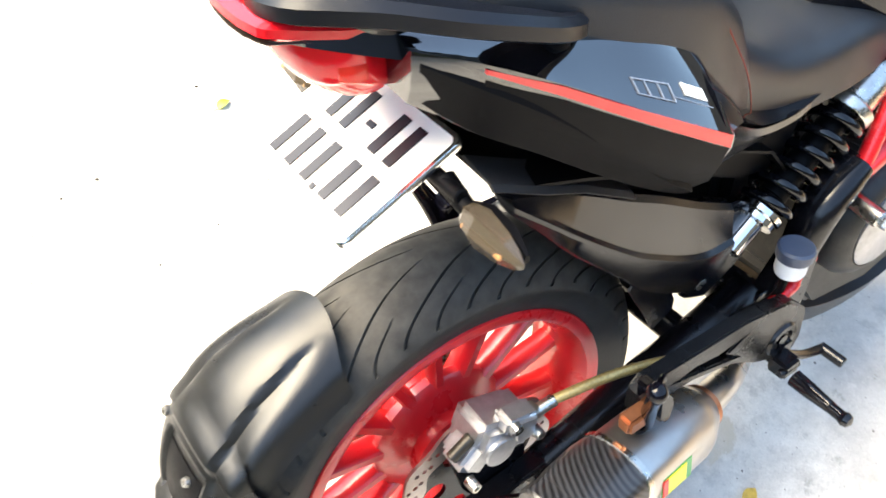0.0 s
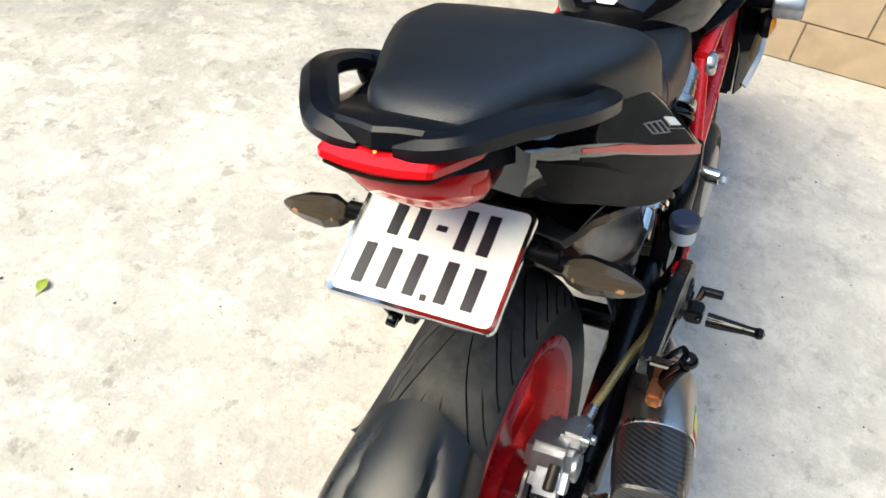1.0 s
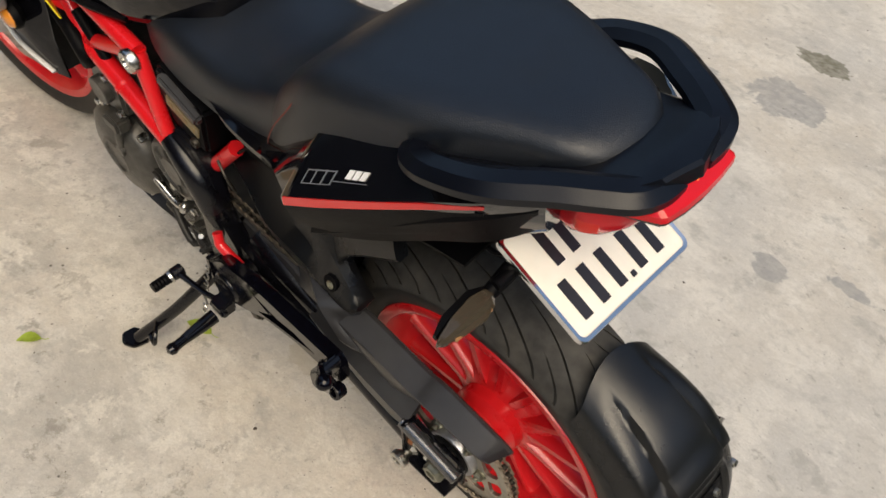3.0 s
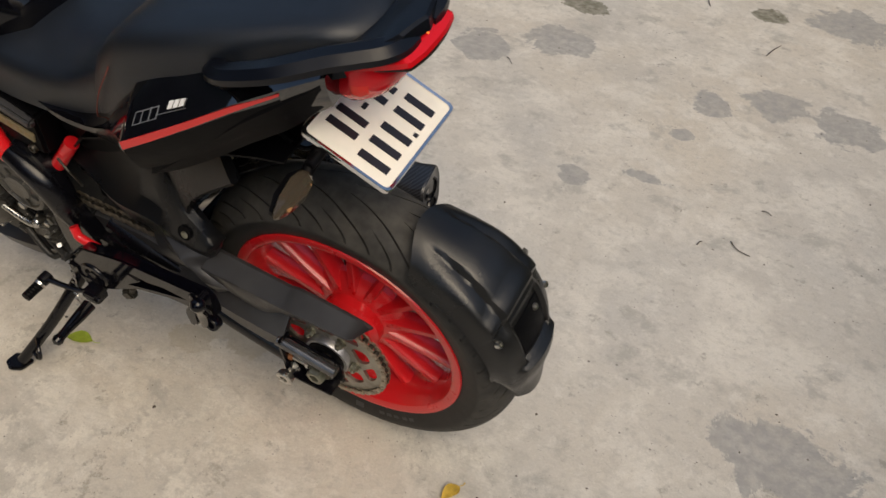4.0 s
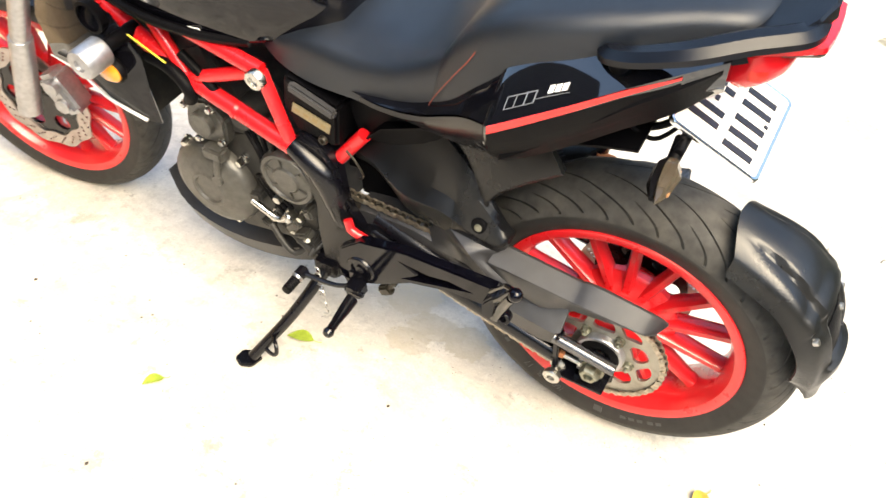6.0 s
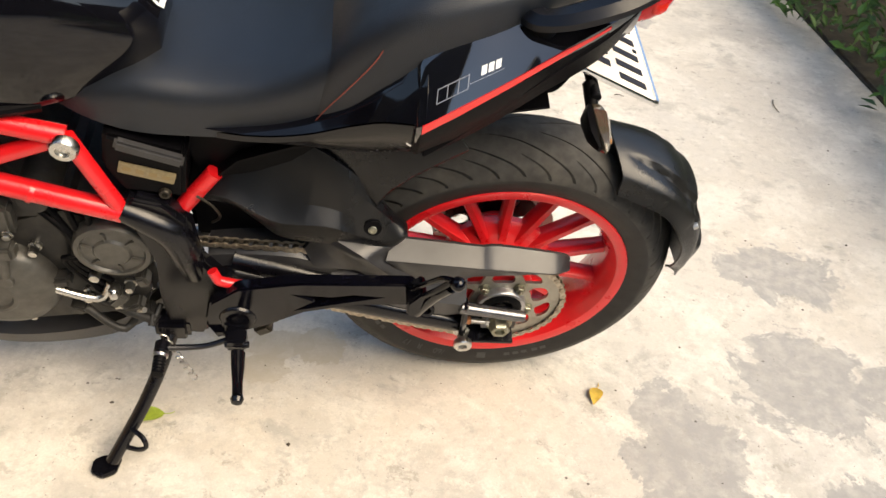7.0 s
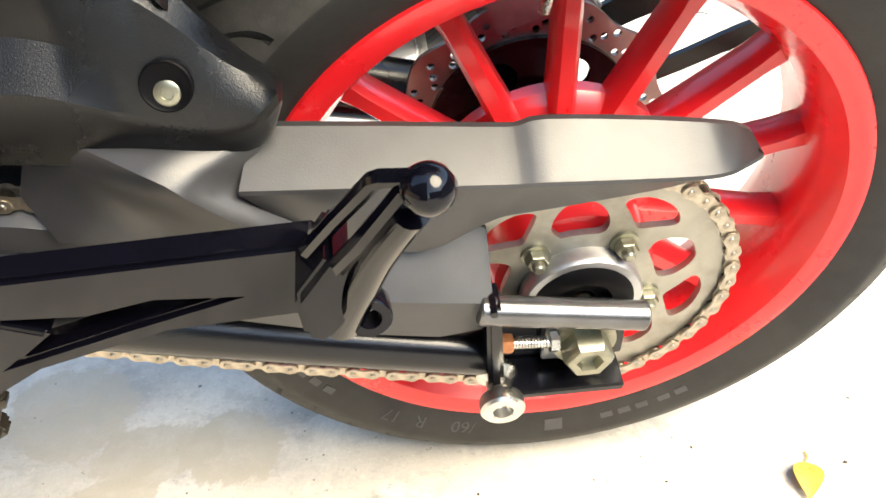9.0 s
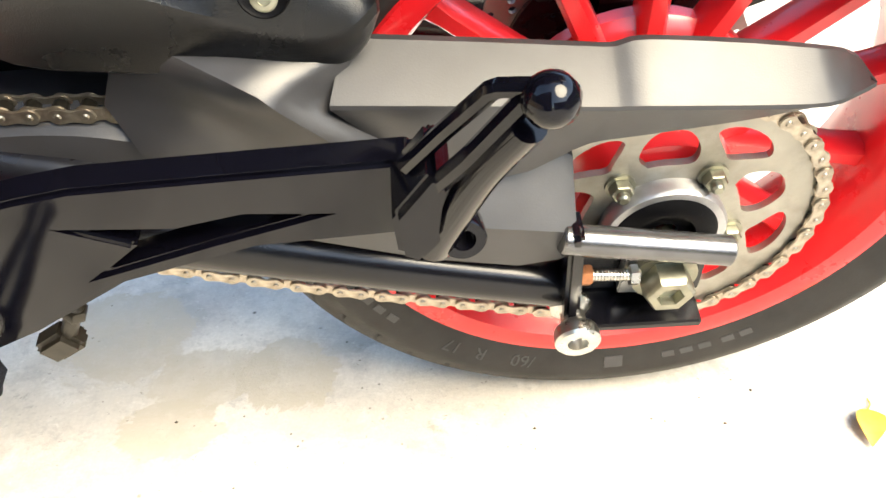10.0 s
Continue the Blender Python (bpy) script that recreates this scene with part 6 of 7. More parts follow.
for pts, r in (([(0.83, 0.150, 0.60), (0.82, 0.155, 0.63), (0.86, 0.150, 0.66), (0.92, 0.14, 0.66)], 0.013), ([(0.76, 0.135, 0.60), (0.78, 0.14, 0.645), (0.84, 0.135, 0.69)], 0.009)):
    part("coolant_hose", tube(pts, r, 12, 6), MATT, eng, "black coolant hose")
for x, z in ((0.783, 0.51), (0.795, 0.585), (0.858, 0.575), (0.842, 0.500)):
    part("engine_bolt", hexbolt((x, 0.142, z), (x, 0.152, z), 0.007, 0.009), STEEL, eng)
part("generator_cover", turned([(0.100, 0), (0.100, 0.016), (0.093, 0.030), (0.072, 0.040), (0.045, 0.043), (0.040, 0.047), (0.034, 0.047), (0.031, 0.043), (0, 0.043)], (0.838, 0.118, 0.375), (0.838, 0.2, 0.375), 56), ENGINE, eng, "dull grey generator cover")
part("cover_arm", join(box((0.80, 0.152, 0.485), (0.05, 0.03, 0.03), 0.006), rod((0.806, 0.14, 0.415), (0.806, 0.166, 0.415), 0.013), tube([(0.806, 0.158, 0.415), (0.800, 0.158, 0.45), (0.795, 0.155, 0.48)], 0.008, 10)), ENGINE, eng)
part("sprocket_cover", turned([(0.062, 0), (0.062, 0.014), (0.057, 0.022), (0.050, 0.023), (0.047, 0.019), (0.030, 0.020), (0.026, 0.024), (0.018, 0.024), (0, 0.022)], (0.636, 0.128, 0.482), (0.636, 0.2, 0.482), 48), ENGINE, eng, "round finned grey engine cover")
for i in range(6):
    a = radians(60 * i + 20)
    part("cover_rib", box((0.636 + 0.038 * math.cos(a), 0.149, 0.482 + 0.038 * math.sin(a)), (0.018, 0.005, 0.004), 0.001, Euler((0, -a, 0)).to_matrix().to_4x4()), ENGINE, eng)
for x, z, r in ((0.90, 0.455, 0.008), (0.925, 0.34, 0.008), (0.80, 0.285, 0.008), (0.76, 0.46, 0.008), (0.68, 0.40, 0.010), (0.70, 0.34, 0.009), (0.655, 0.32, 0.008), (0.63, 0.37, 0.008)):
    part("engine_bolt", hexbolt((x, 0.12, z), (x, 0.142, z), r, r * 1.3), STEEL, eng)
rng = random.Random(11)
for k in range(9):
    x, z = rng.uniform(0.60, 0.72), rng.uniform(0.28, 0.42)
    part("oil_pipe", tube([(x, rng.uniform(0.10, 0.15), z), (x + rng.uniform(-0.05, 0.06), rng.uniform(0.12, 0.16), z + rng.uniform(-0.06, 0.06)), (x + rng.uniform(-0.02, 0.10), rng.uniform(0.10, 0.14), z + rng.uniform(-0.05, 0.02))], rng.uniform(0.004, 0.009), 10, 5), ENGDARK if k % 3 else STEEL, eng, "short pipe on the crankcase" if k == 0 else "")
for k in range(7):
    part("crankcase_lug", box((rng.uniform(0.60, 0.74), 0.13, rng.uniform(0.29, 0.40)), (rng.uniform(0.015, 0.04), 0.03, rng.uniform(0.015, 0.03)), 0.005, Euler((0, rng.uniform(0, 1.5), 0)).to_matrix().to_4x4()), ENGDARK if k % 2 else ENGINE, eng)
part("wiring", join(*[tube([(0.75 - 0.03 * i, 0.12 + 0.006 * i, 0.56), (0.70 - 0.01 * i, 0.14, 0.52 - 0.02 * i), (0.69 + 0.01 * i, 0.135, 0.44), (0.66, 0.12, 0.40 - 0.03 * i)], 0.005, 8, 6) for i in range(4)]), MATT, eng)
part("belly_pan", fairing([[(x, -w, z0 + 0.07), (x, -w * 0.85, z0 + 0.015), (x, 0, z0), (x, w * 0.85, z0 + 0.015), (x, w, z0 + 0.07)] for x, w, z0 in ((0.60, 0.07, 0.185), (0.70, 0.11, 0.150), (0.85, 0.125, 0.135), (0.98, 0.115, 0.155), (1.04, 0.09, 0.21))], 4), GUARD, bike, "grey-black belly pan under the engine", angle=40)
part("radiator", box((1.03, 0, 0.60), (0.035, 0.30, 0.26), 0.006, Euler((0, radians(14), 0)).to_matrix().to_4x4()), ENGDARK, bike, "dark radiator")
# clutch side, right
part("clutch_cover", turned([(0.108, 0), (0.108, 0.020), (0.098, 0.036), (0.085, 0.044), (0.080, 0.044), (0.075, 0.038), (0, 0.041)], (0.70, -0.128, 0.455), (0.70, -0.3, 0.455), 56), ENGDARK, eng, "black clutch cover")
part("clutch_plate", turned([(0.070, 0), (0.070, 0.004), (0.066, 0.007), (0, 0.008)], (0.70, -0.167, 0.445), (0.70, -0.3, 0.445), 48), ALU, eng, "bare aluminium cover disc")
part("oil_plug", join(rod((0.612, -0.15, 0.525), (0.606, -0.200, 0.522), 0.014), hexbolt((0.606, -0.20, 0.522), (0.605, -0.212, 0.521), 0.010)), STEEL, eng, "pale oil filler plug")

# ---- shock absorber, right side ----
top, low = Vector((0.640, -0.105, 0.700)), Vector((0.392, -0.113, 0.520))
shock = part("shock_absorber", join(rod(low, low.lerp(top, 0.35), 0.016), rod(low.lerp(top, 0.30), top, 0.020)), MATT, bike, "laid-down black coil shock absorber")
d = (top - low).normalized()
u = d.orthogonal().normalized()
w = d.cross(u)
coil = [low.lerp(top, 0.24 + 0.54 * i / 96) + (u * math.cos(2 * math.pi * i / 16) + w * math.sin(2 * math.pi * i / 16)) * 0.033 for i in range(97)]
part("spring", tube(coil, 0.0070, 10, 1), GLOSS, shock, "gloss black coil spring")
part("shock_collar", join(turned([(0, 0), (0.036, 0), (0.038, 0.003), (0.038, 0.014), (0.034, 0.018), (0, 0.018)], low.lerp(top, 0.76), top, 28), turned([(0.026, 0), (0.030, 0.002), (0.030, 0.05), (0.024, 0.06), (0, 0.062)], low.lerp(top, 0.82), top, 28)), STEEL, shock, "pale upper shock collar")
part("shock_collar", join(turned([(0, 0), (0.030, 0), (0.030, 0.008), (0.034, 0.010), (0.034, 0.018), (0, 0.018)], low.lerp(top, 0.17), top, 24), turned([(0.015, 0), (0.018, 0.003), (0.018, 0.05), (0.015, 0.053)], low, top, 24)), CHROME, shock, "chromed lower shock collar")
part("shock_link", prism([(0.47, 0.56), (0.41, 0.59), (0.30, 0.60), (0.29, 0.54), (0.33, 0.46), (0.37, 0.44), (0.44, 0.48)], -0.112, -0.096, 0.006), SATIN, bike, "black shock mounting plate")
for x, z in ((0.345, 0.49), (0.395, 0.525)):
    part("link_bolt", hexbolt((x, -0.112, z), (x, -0.122, z), 0.010, 0.013), STEEL, shock)
res = part("brake_reservoir", turned([(0, 0), (0.019, 0), (0.021, 0.006), (0.021, 0.030), (0, 0.031)], (0.458, -0.172, 0.488), (0.458, -0.172, 0.60), 28), PAPER, bike, "translucent rear brake fluid reservoir")
part("reservoir_cap", turned([(0, 0), (0.024, 0), (0.025, 0.003), (0.025, 0.016), (0.022, 0.019), (0.010, 0.018), (0, 0.017)], (0.458, -0.172, 0.516), (0.458, -0.172, 0.60), 28), CAP, res, "blue-black ribbed reservoir cap")
part("reservoir_hose", tube([(0.458, -0.172, 0.49), (0.45, -0.17, 0.45), (0.43, -0.16, 0.43), (0.40, -0.15, 0.42)], 0.006, 8), MATT, res)

# ---- pegs, hangers, levers, side stand ----
for s in (1, -1):
    outer = [(0.445, 0.460), (0.375, 0.476), (0.346, 0.481), (0.263, 0.484), (0.172, 0.487), (0.160, 0.470), (0.158, 0.434), (0.185, 0.432), (0.26, 0.428), (0.34, 0.404), (0.405, 0.362), (0.485, 0.322), (0.500, 0.36), (0.490, 0.42)]
    hole = [(0.347, 0.415), (0.322, 0.436), (0.350, 0.450), (0.300, 0.446), (0.262, 0.454), (0.228, 0.451), (0.28, 0.436)]
    hanger = part("peg_hanger", soften(holed(outer, [hole], s * 0.176, s * 0.198), 0.0028, 2, 40), HANGER if s > 0 else CHEEK, bike, "gloss black footpeg hanger" if s > 0 else "grey-black footpeg hanger", angle=30)
    part("hanger_boss", turned([(0, 0), (0.030, 0), (0.030, 0.026), (0.027, 0.030), (0.019, 0.030), (0.017, 0.024), (0.009, 0.024), (0.009, 0.030), (0, 0.030)], (0.448, s * 0.172, 0.384), (0.448, s * 0.3, 0.384)), SATIN, hanger)
    part("hanger_spacer", join(rod((0.448, s * 0.12, 0.384), (0.448, s * 0.178, 0.384), 0.022), rod((0.49, s * 0.12, 0.345), (0.49, s * 0.178, 0.345), 0.016)), SATIN, hanger)
    peg = part("rider_peg", join(tube([(0.447, s * 0.235, 0.337), (0.445, s * 0.262, 0.338), (0.442, s * 0.300, 0.340)], [0.013, 0.012, 0.0085], 14, flat=0.8), rod((0.442, s * 0.296, 0.340), (0.440, s * 0.322, 0.341), 0.0085), move(lathe([(0, -0.011), (0.0085, -0.007), (0.011, 0), (0.0085, 0.007), (0, 0.011)], n=18), Matrix.Translation((0.440, s * 0.322, 0.341)))), GLOSS, bike, "black folding rider footpeg with a ball end")
    part("peg_clevis", join(box((0.452, s * 0.212, 0.342), (0.034, 0.030, 0.030), 0.004), rod((0.47, s * 0.222, 0.342), (0.43, s * 0.222, 0.342), 0.006), box((0.46, s * 0.195, 0.352), (0.03, 0.02, 0.05), 0.005)), SATIN, peg)
    pp = part("pillion_peg", join(tube([(0.162, s * 0.212, 0.440), (0.150, s * 0.222, 0.478), (0.138, s * 0.232, 0.512), (0.122, s * 0.246, 0.550)], [0.0125, 0.0115, 0.0105, 0.0095], 16, flat=0.85), move(lathe([(0, -0.0125), (0.006, -0.0105), (0.0105, -0.006), (0.0125, 0), (0.0105, 0.006), (0.006, 0.0105), (0, 0.0125)], n=24), Matrix.Translation((0.115, s * 0.251, 0.567)))), HANGER, bike, "gloss black folded-up pillion footpeg with a ball end")
    part("peg_fork", tube([(0.174, s * 0.212, 0.498), (0.156, s * 0.225, 0.531), (0.1375, s * 0.239, 0.5635), (0.1340, s * 0.2405, 0.5660), (0.118, s * 0.2485, 0.5715)], 0.0046, 8, 1), HANGER, pp)
    part("peg_fork", tube([(0.164, s * 0.224, 0.492), (0.146, s * 0.236, 0.524), (0.124, s * 0.2475, 0.5655)], 0.0052, 8, 1), HANGER, pp)
    part("peg_pivot", soften(prism([(0.183, 0.482), (0.163, 0.511), (0.153, 0.503), (0.158, 0.462), (0.170, 0.446), (0.181, 0.452)], s * 0.192, s * 0.232, 0.0), 0.0035, 2), HANGER, pp, "faceted gloss black peg pivot")
    part("peg_eye", turned([(0.0065, 0), (0.0115, 0), (0.0125, 0.0015), (0.0125, 0.0155), (0.0115, 0.017), (0.0065, 0.017), (0.0065, 0)], (0.148, s * 0.203, 0.444), (0.142, s * 0.3, 0.470), 24), HANGER, pp)
# gear lever, left
lever = part("gear_lever", join(tube([(0.440, 0.205, 0.350), (0.50, 0.215, 0.325), (0.567, 0.225, 0.332)], [0.008, 0.007, 0.008], 10, flat=0.7), rod((0.570, 0.215, 0.332), (0.570, 0.236, 0.332), 0.012)), SATIN, bike, "black gear lever")
part("shift_joint", join(box((0.412, 0.172, 0.318), (0.030, 0.018, 0.022), 0.004, Euler((0, radians(35), 0)).to_matrix().to_4x4()), rod((0.405, 0.172, 0.325), (0.390, 0.172, 0.356), 0.0055), hexbolt((0.394, 0.172, 0.345), (0.391, 0.172, 0.353), 0.008)), GREASE, lever, "grimy shift joint")
part("toe_peg", turned([(0, 0), (0.0105, 0.002)] + [(0.0105 - 0.0012 * (k % 2), 0.005 + 0.0031 * k) for k in range(10)] + [(0.0095, 0.036), (0, 0.037)], (0.571, 0.24, 0.330), (0.570, 0.273, 0.332), 18), MATT, lever, "ribbed rubber toe peg")
part("peg_ring", turned([(0.008, 0), (0.0125, 0.001), (0.0125, 0.006), (0.008, 0.007)], (0.570, 0.236, 0.332), (0.571, 0.246, 0.330), 20), STEEL, lever, "bright ring at the root of the toe peg")
# brake pedal, right
part("brake_pedal", join(tube([(0.46, -0.205, 0.350), (0.51, -0.208, 0.318), (0.560, -0.210, 0.300)], [0.008, 0.007, 0.008], 10, flat=0.7), rod((0.560, -0.205, 0.300), (0.564, -0.246, 0.296), 0.009)), SATIN, bike, "black brake pedal")
stand = part("side_stand", join(tube([(0.575, 0.150, 0.262), (0.590, 0.195, 0.225), (0.622, 0.245, 0.165), (0.675, 0.310, 0.085)], [0.014, 0.0125, 0.012, 0.0115], 14), box((0.57, 0.140, 0.275), (0.06, 0.04, 0.05), 0.008)), SATIN, bike, "black side stand, folded down to the ground")
part("stand_foot", move(prism([(0.662, 0.298), (0.666, 0.330), (0.688, 0.342), (0.710, 0.330), (0.710, 0.303), (0.694, 0.293)], 0.0, 0.011, 0.003, axis="z"),
                        Matrix.Translation((0.688, 0.32, 0.0695)) @ Euler((radians(LEAN), 0, 0)).to_matrix().to_4x4() @ Matrix.Translation((-0.688, -0.32, 0))), SATIN, stand, "flat foot of the stand")
part("stand_lug", tube([(0.640, 0.275, 0.142), (0.618, 0.292, 0.145), (0.612, 0.302, 0.128), (0.628, 0.300, 0.112), (0.655, 0.292, 0.108)], 0.0045, 8), SATIN, stand, "wire lug on the stand")
part("stand_spring", tube([(0.585 - 0.0015 * i + 0.006 * math.cos(i * 1.3), 0.165 + 0.0015 * i, 0.275 - 0.0012 * i + 0.006 * math.sin(i * 1.3)) for i in range(40)], 0.0016, 6, 2), STEEL, stand)

# ---- exhaust, right side ----
p, q = Vector((0.285, -0.200, 0.352)), Vector((-0.015, -0.243, 0.406))
m = along(p, q)


def can_ring(r, d, edge, drop=0.0):
    """Section of the muffler: round at edge 0, towards a flat-sided shape with a tapered foot at edge 1."""
    out = []
    for i in range(36):
        a = 2 * math.pi * i / 36
        c, w = math.cos(a), math.sin(a)
        square = (abs(c) ** 4.5 + abs(w) ** 4.5) ** (-1 / 4.5)
        k = r * (1 + (square - 1) * edge)
        side = 1 - 0.30 * edge * max(0.0, -w)
        out.append(m @ Vector((k * c * side, d + drop * (0.5 + 0.5 * w), k * w * (1 + 0.10 * edge))))
    return out


ex = part("muffler", loft([can_ring(r, d, e) for r, d, e in ((0.020, -0.01, 0), (0.034, 0.0, 0), (0.048, 0.03, 0.2), (0.053, 0.05, 0.4), (0.053, 0.20, 0.5), (0.052, 0.207, 0.5))]), MUFFLER, bike, "brushed titanium muffler with a carbon end cap")
part("end_cap", loft([can_ring(r, d, e, dr) for r, d, e, dr in ((0.0535, 0.194, 0.5, 0), (0.0555, 0.197, 0.5, 0), (0.0555, 0.225, 0.6, 0.0), (0.051, 0.262, 0.75, 0.008), (0.048, 0.276, 0.8, 0.014))]), CARBON, ex, "carbon weave end cap", angle=24)
part("end_plate", loft([can_ring(r, d, e, dr) for r, d, e, dr in ((0.0475, 0.2755, 0.8, 0.014), (0.0475, 0.300, 0.85, 0.016), (0.045, 0.304, 0.85, 0.016), (0.040, 0.302, 0.85, 0.016), (0.010, 0.300, 0.85, 0.016))]), CARBON, ex, "carbon outlet plate", angle=24)
part("muffler_band", loft([can_ring(r, d, 0.5) for r, d in ((0.0535, 0.186), (0.0570, 0.188), (0.0570, 0.197), (0.0535, 0.199))]), STEEL, ex)
for dx, dz, r in ((0.0, 0.016, 0.0185), (0.0, -0.024, 0.0125)):
    at = m @ Matrix.Translation((dx, 0.001 + 0.0165 * (0.5 + dz / 0.09), dz)) @ Matrix.Diagonal((1.35, 1.0, 0.85, 1))
    pipe = part("outlet", move(lathe([(r, 0.285), (r + 0.003, 0.302), (r + 0.001, 0.305), (r - 0.0015, 0.304), (r - 0.002, 0.290)], n=32), at), SATIN, ex, "dark rim of an exhaust outlet")
    part("outlet_mouth", move(lathe([(r - 0.0015, 0.3035), (r * 0.92, 0.3022), (0, 0.3020)], n=32), at), MATT, pipe, "black mouth of the outlet")
part("exhaust_pipe", tube([(0.29, -0.199, 0.351), (0.38, -0.175, 0.318), (0.50, -0.12, 0.25), (0.62, -0.08, 0.22), (0.80, -0.06, 0.20), (0.98, -0.05, 0.27), (1.02, -0.05, 0.42)], [0.024, 0.022, 0.021, 0.021, 0.021, 0.020, 0.019], 16), MUFFLER, ex)
part("muffler_clamp", turned([(0.026, 0), (0.032, 0.001), (0.032, 0.016), (0.026, 0.017)], p + (p - q).normalized() * 0.012, q, 28), COPPER, ex, "heat-stained clamp")
part("muffler_bracket", box((0.15, -0.212, 0.462), (0.06, 0.022, 0.024), 0.004), COPPER, ex, "heat-stained hanger bracket")
sm = Matrix.Translation((0.165, -0.2700, 0.388)) @ Euler((radians(-14), radians(10), radians(8))).to_matrix().to_4x4()
for size, off, mat in (((0.062, 0.002, 0.030), (0, 0, 0), GREEN), ((0.044, 0.002, 0.024), (-0.004, -0.0012, 0), YELLOW), ((0.010, 0.002, 0.024), (-0.026, -0.0014, 0), REDDOT)):
    part("sticker", move(box(off, size, 0.0003), sm), mat, ex, "yellow and green sticker on the muffler" if mat is GREEN else "")

# ---- front: wheel, fork, shrouds, sliders ----
STEER = FRONT_STEER
fm = Matrix.Translation((1.47, 0.0, 0.302)) @ Euler((0, 0, radians(STEER))).to_matrix().to_4x4()
front = wheel("front_wheel", fm, 0.235, 0.050, 0.200, 14, 0.052, 0.045, 0.3015, 0.062, 0.036, 25, 8, "red cast alloy front wheel")
disc_brake("brake_disc", front, 0.140, 0.105, 0.066, 10)
part("disc_carrier", holed(ring(0, 0, 0.112, 60), [ring(0.075 * math.cos(a), 0.075 * math.sin(a), 0.022, 16) for a in (2 * math.pi * i / 6 for i in range(6))], 0.056, 0.064), SATIN, front)


def on_fork(b):
    """Turn a piece of the front end with the steering."""
    return move(b, fm @ Matrix.Translation((-1.40, 0, -0.302)))


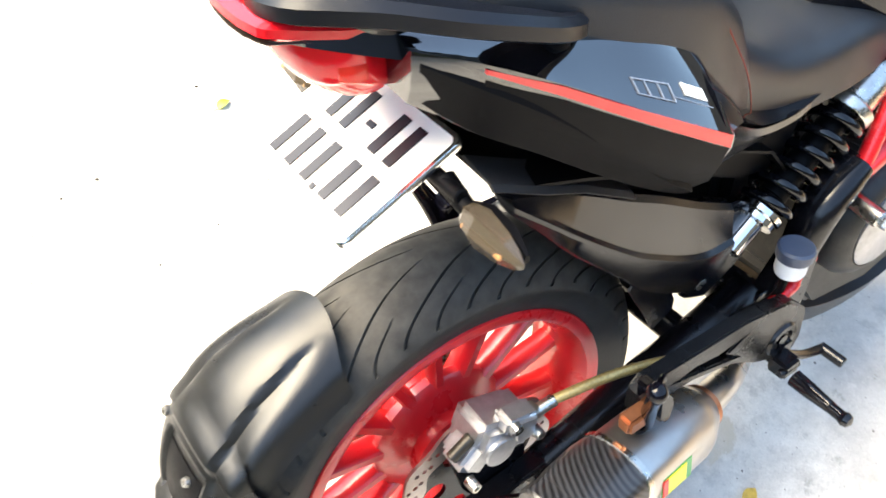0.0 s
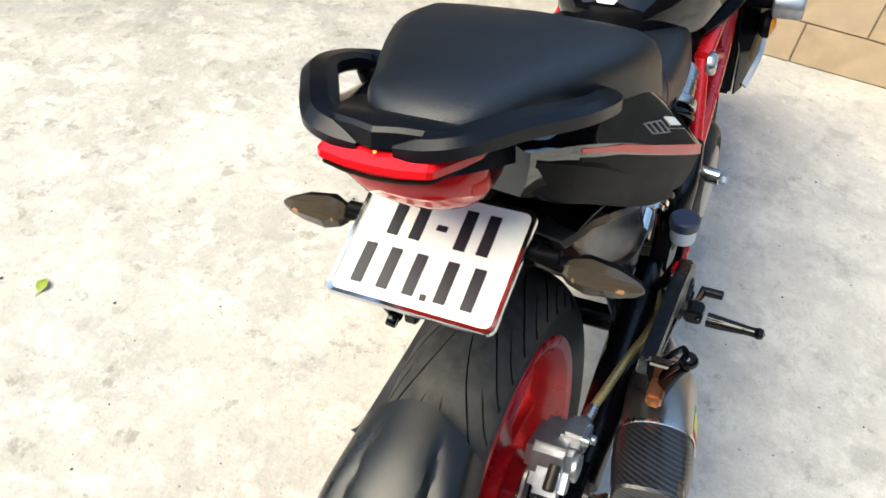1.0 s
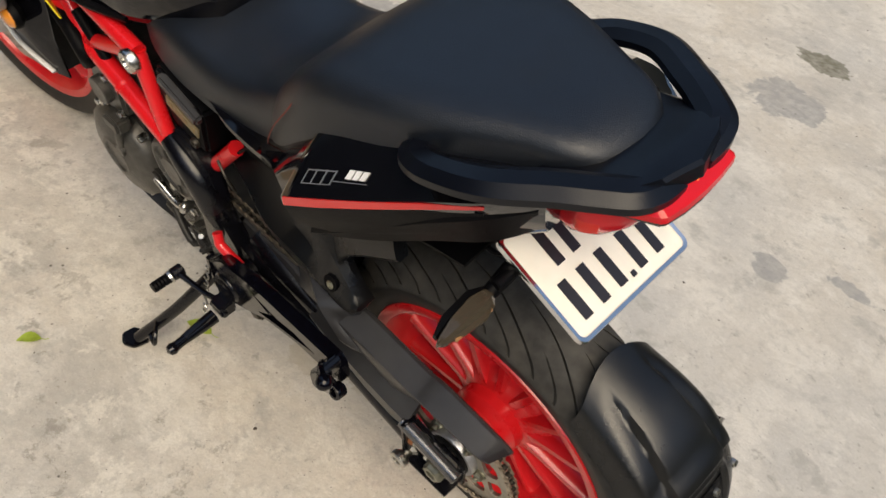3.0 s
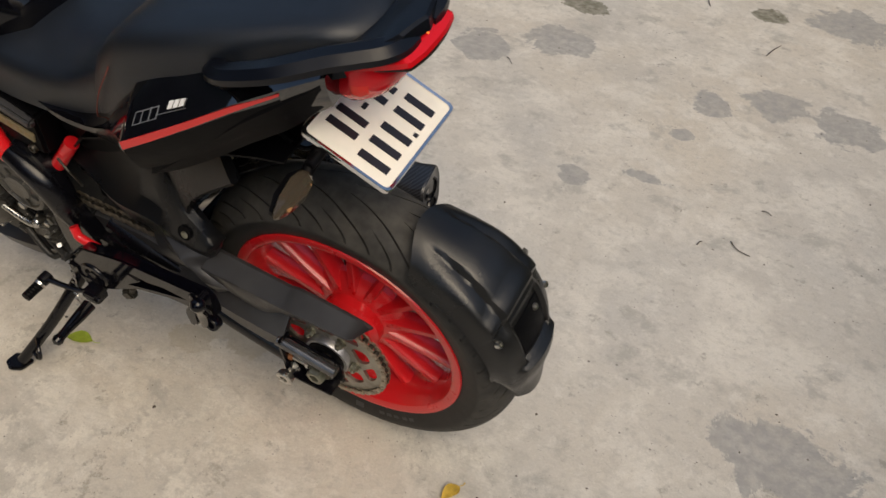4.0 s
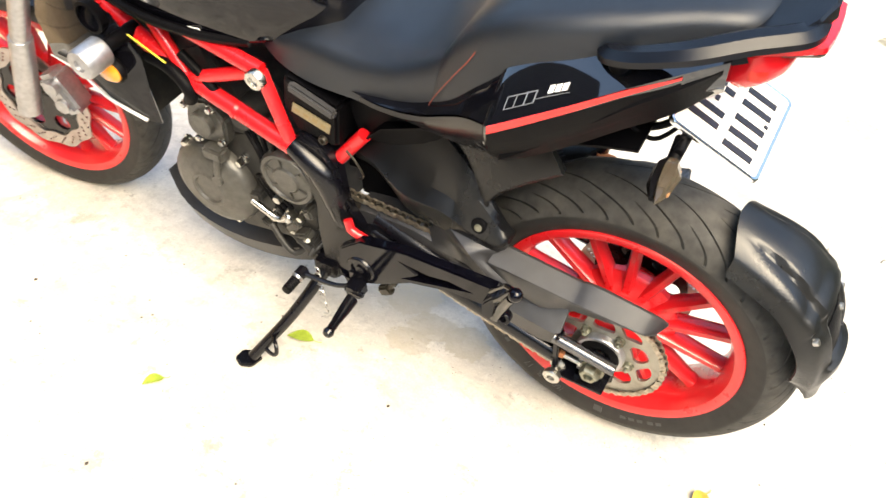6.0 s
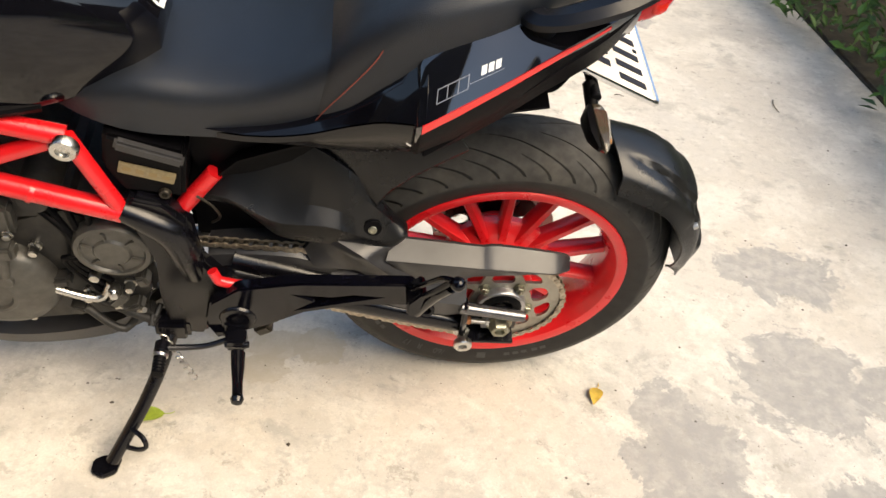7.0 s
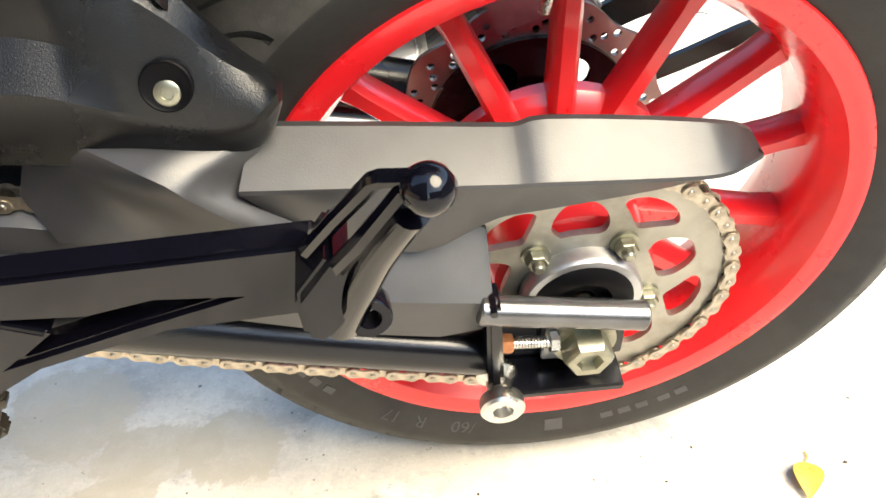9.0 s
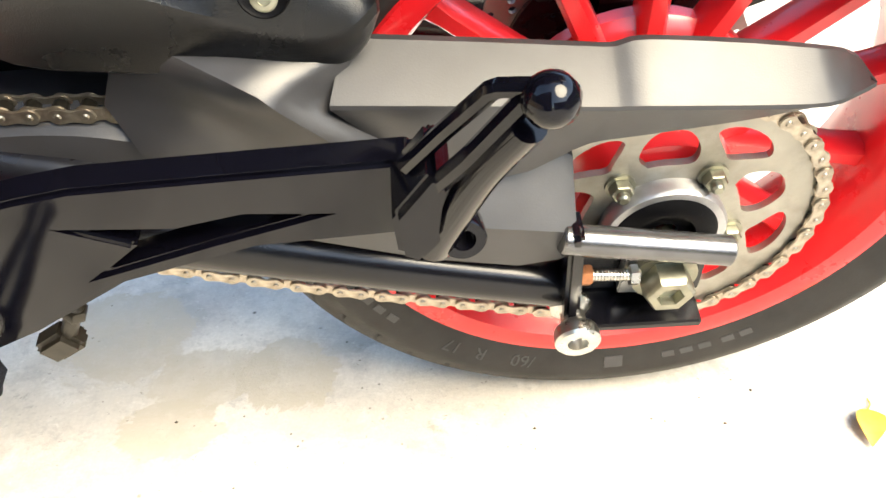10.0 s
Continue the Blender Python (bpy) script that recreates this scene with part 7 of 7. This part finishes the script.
for s in (1, -1):
    part("fork_leg", on_fork(join(rod((1.395, s * 0.105, 0.302), (1.325, s * 0.105, 0.52), 0.028, 0.026), rod((1.325, s * 0.105, 0.52), (1.13, s * 0.105, 1.0), 0.022))), ALU, bike, "silver inverted fork leg")
    part("front_caliper", on_fork(join(box((1.28, s * 0.085, 0.375), (0.06, 0.065, 0.11), 0.012, Euler((0, radians(25), 0)).to_matrix().to_4x4()), rod((1.285, s * 0.08, 0.40), (1.285, s * 0.125, 0.40), 0.018), rod((1.27, s * 0.08, 0.355), (1.27, s * 0.125, 0.355), 0.018))), ALU, bike, "cast aluminium front caliper")
    part("radiator_shroud", join(shell([[(1.21, s * 0.11, 0.735), (1.19, s * 0.155, 0.67), (1.16, s * 0.170, 0.595)], [(1.13, s * 0.15, 0.76), (1.10, s * 0.185, 0.69), (1.06, s * 0.185, 0.60)], [(1.05, s * 0.165, 0.765), (1.02, s * 0.20, 0.67), (1.0, s * 0.19, 0.565)], [(0.97, s * 0.155, 0.74), (0.95, s * 0.185, 0.64), (0.93, s * 0.175, 0.525)], [(0.93, s * 0.15, 0.66), (0.915, s * 0.165, 0.60), (0.91, s * 0.165, 0.52)]], 0.004)), GLOSS, bike, "gloss black radiator shroud")
    part("white_flash", tube([(1.16, s * 0.174, 0.600), (1.065, s * 0.190, 0.600), (1.00, s * 0.194, 0.567), (0.932, s * 0.179, 0.530)], [0.003, 0.005, 0.007, 0.008], 8, flat=0.4), WHITE, bike.children[-1], "white flash on the shroud")
    amber_i = part("front_indicator", join(move(lathe([(0, 0.012), (0.016, 0.010), (0.022, 0.004), (0.023, -0.004), (0.016, -0.014), (0, -0.016)], n=28), Matrix.Translation((0.955, s * 0.205, 0.655)) @ Matrix.Diagonal((1.25, s, 1.0, 1)))), AMBER, bike, "amber front side indicator")
    part("indicator_rim", move(lathe([(0.024, 0.004), (0.026, 0.0), (0.026, -0.008), (0.018, -0.018), (0, -0.02)], n=28), Matrix.Translation((0.955, s * 0.204, 0.655)) @ Matrix.Diagonal((1.25, s, 1.0, 1))), MATT, amber_i)
    sl = part("frame_slider", turned([(0, 0), (0.026, 0), (0.029, 0.003), (0.029, 0.050), (0.026, 0.055), (0.012, 0.056), (0.011, 0.050), (0, 0.05)], (0.955, s * 0.205, 0.700), (0.955, s * 0.30, 0.700)), ALU, bike, "silver turned frame slider")
    part("slider_rubber", join(rod((0.955, s * 0.12, 0.700), (0.955, s * 0.206, 0.700), 0.014), turned([(0.018, 0), (0.030, 0.006), (0.032, 0.024), (0.026, 0.026)], (1.00, s * 0.155, 0.735), (1.00, s * 0.25, 0.735))), MATT, sl, "black rubber mount")
part("front_mudguard", on_fork(shell([[(1.40 + 0.318 * math.cos(radians(a)), y, 0.302 + (0.318 - 0.02 * (abs(y) / 0.07) ** 3) * math.sin(radians(a))) for y in (-0.07, -0.05, -0.02, 0, 0.02, 0.05, 0.07)] for a in range(50, 131, 8)], 0.003)), GLOSS, bike, "black front mudguard")
# decals on the left frame tubes: plain shapes
part("frame_decal", join(box((0.812, 0.1455, 0.757), (0.105, 0.002, 0.022), 0.0005, Euler((radians(-30), radians(8), 0)).to_matrix().to_4x4())), WHITE, bike, "white and blue decal on the frame tube")
part("decal_bar", join(*[box((0.842 - 0.020 * k, 0.1470, 0.7625 - 0.003 * k), (0.012, 0.002, 0.012), 0.0003, Euler((radians(-30), radians(8), 0)).to_matrix().to_4x4()) for k in range(4)]), BLUE, bike.children[-1])
part("frame_decal", box((0.903, 0.1515, 0.6835), (0.085, 0.003, 0.024), 0.0005, Euler((radians(-30), radians(-24), 0)).to_matrix().to_4x4()), YELLOW, bike, "yellow decal on the frame tube")
part("clutch_cable", tube([(0.50, 0.13, 0.60), (0.478, 0.135, 0.585), (0.470, 0.130, 0.555), (0.485, 0.12, 0.53)], 0.0022, 6), GREASE, bike, "thin black cable")
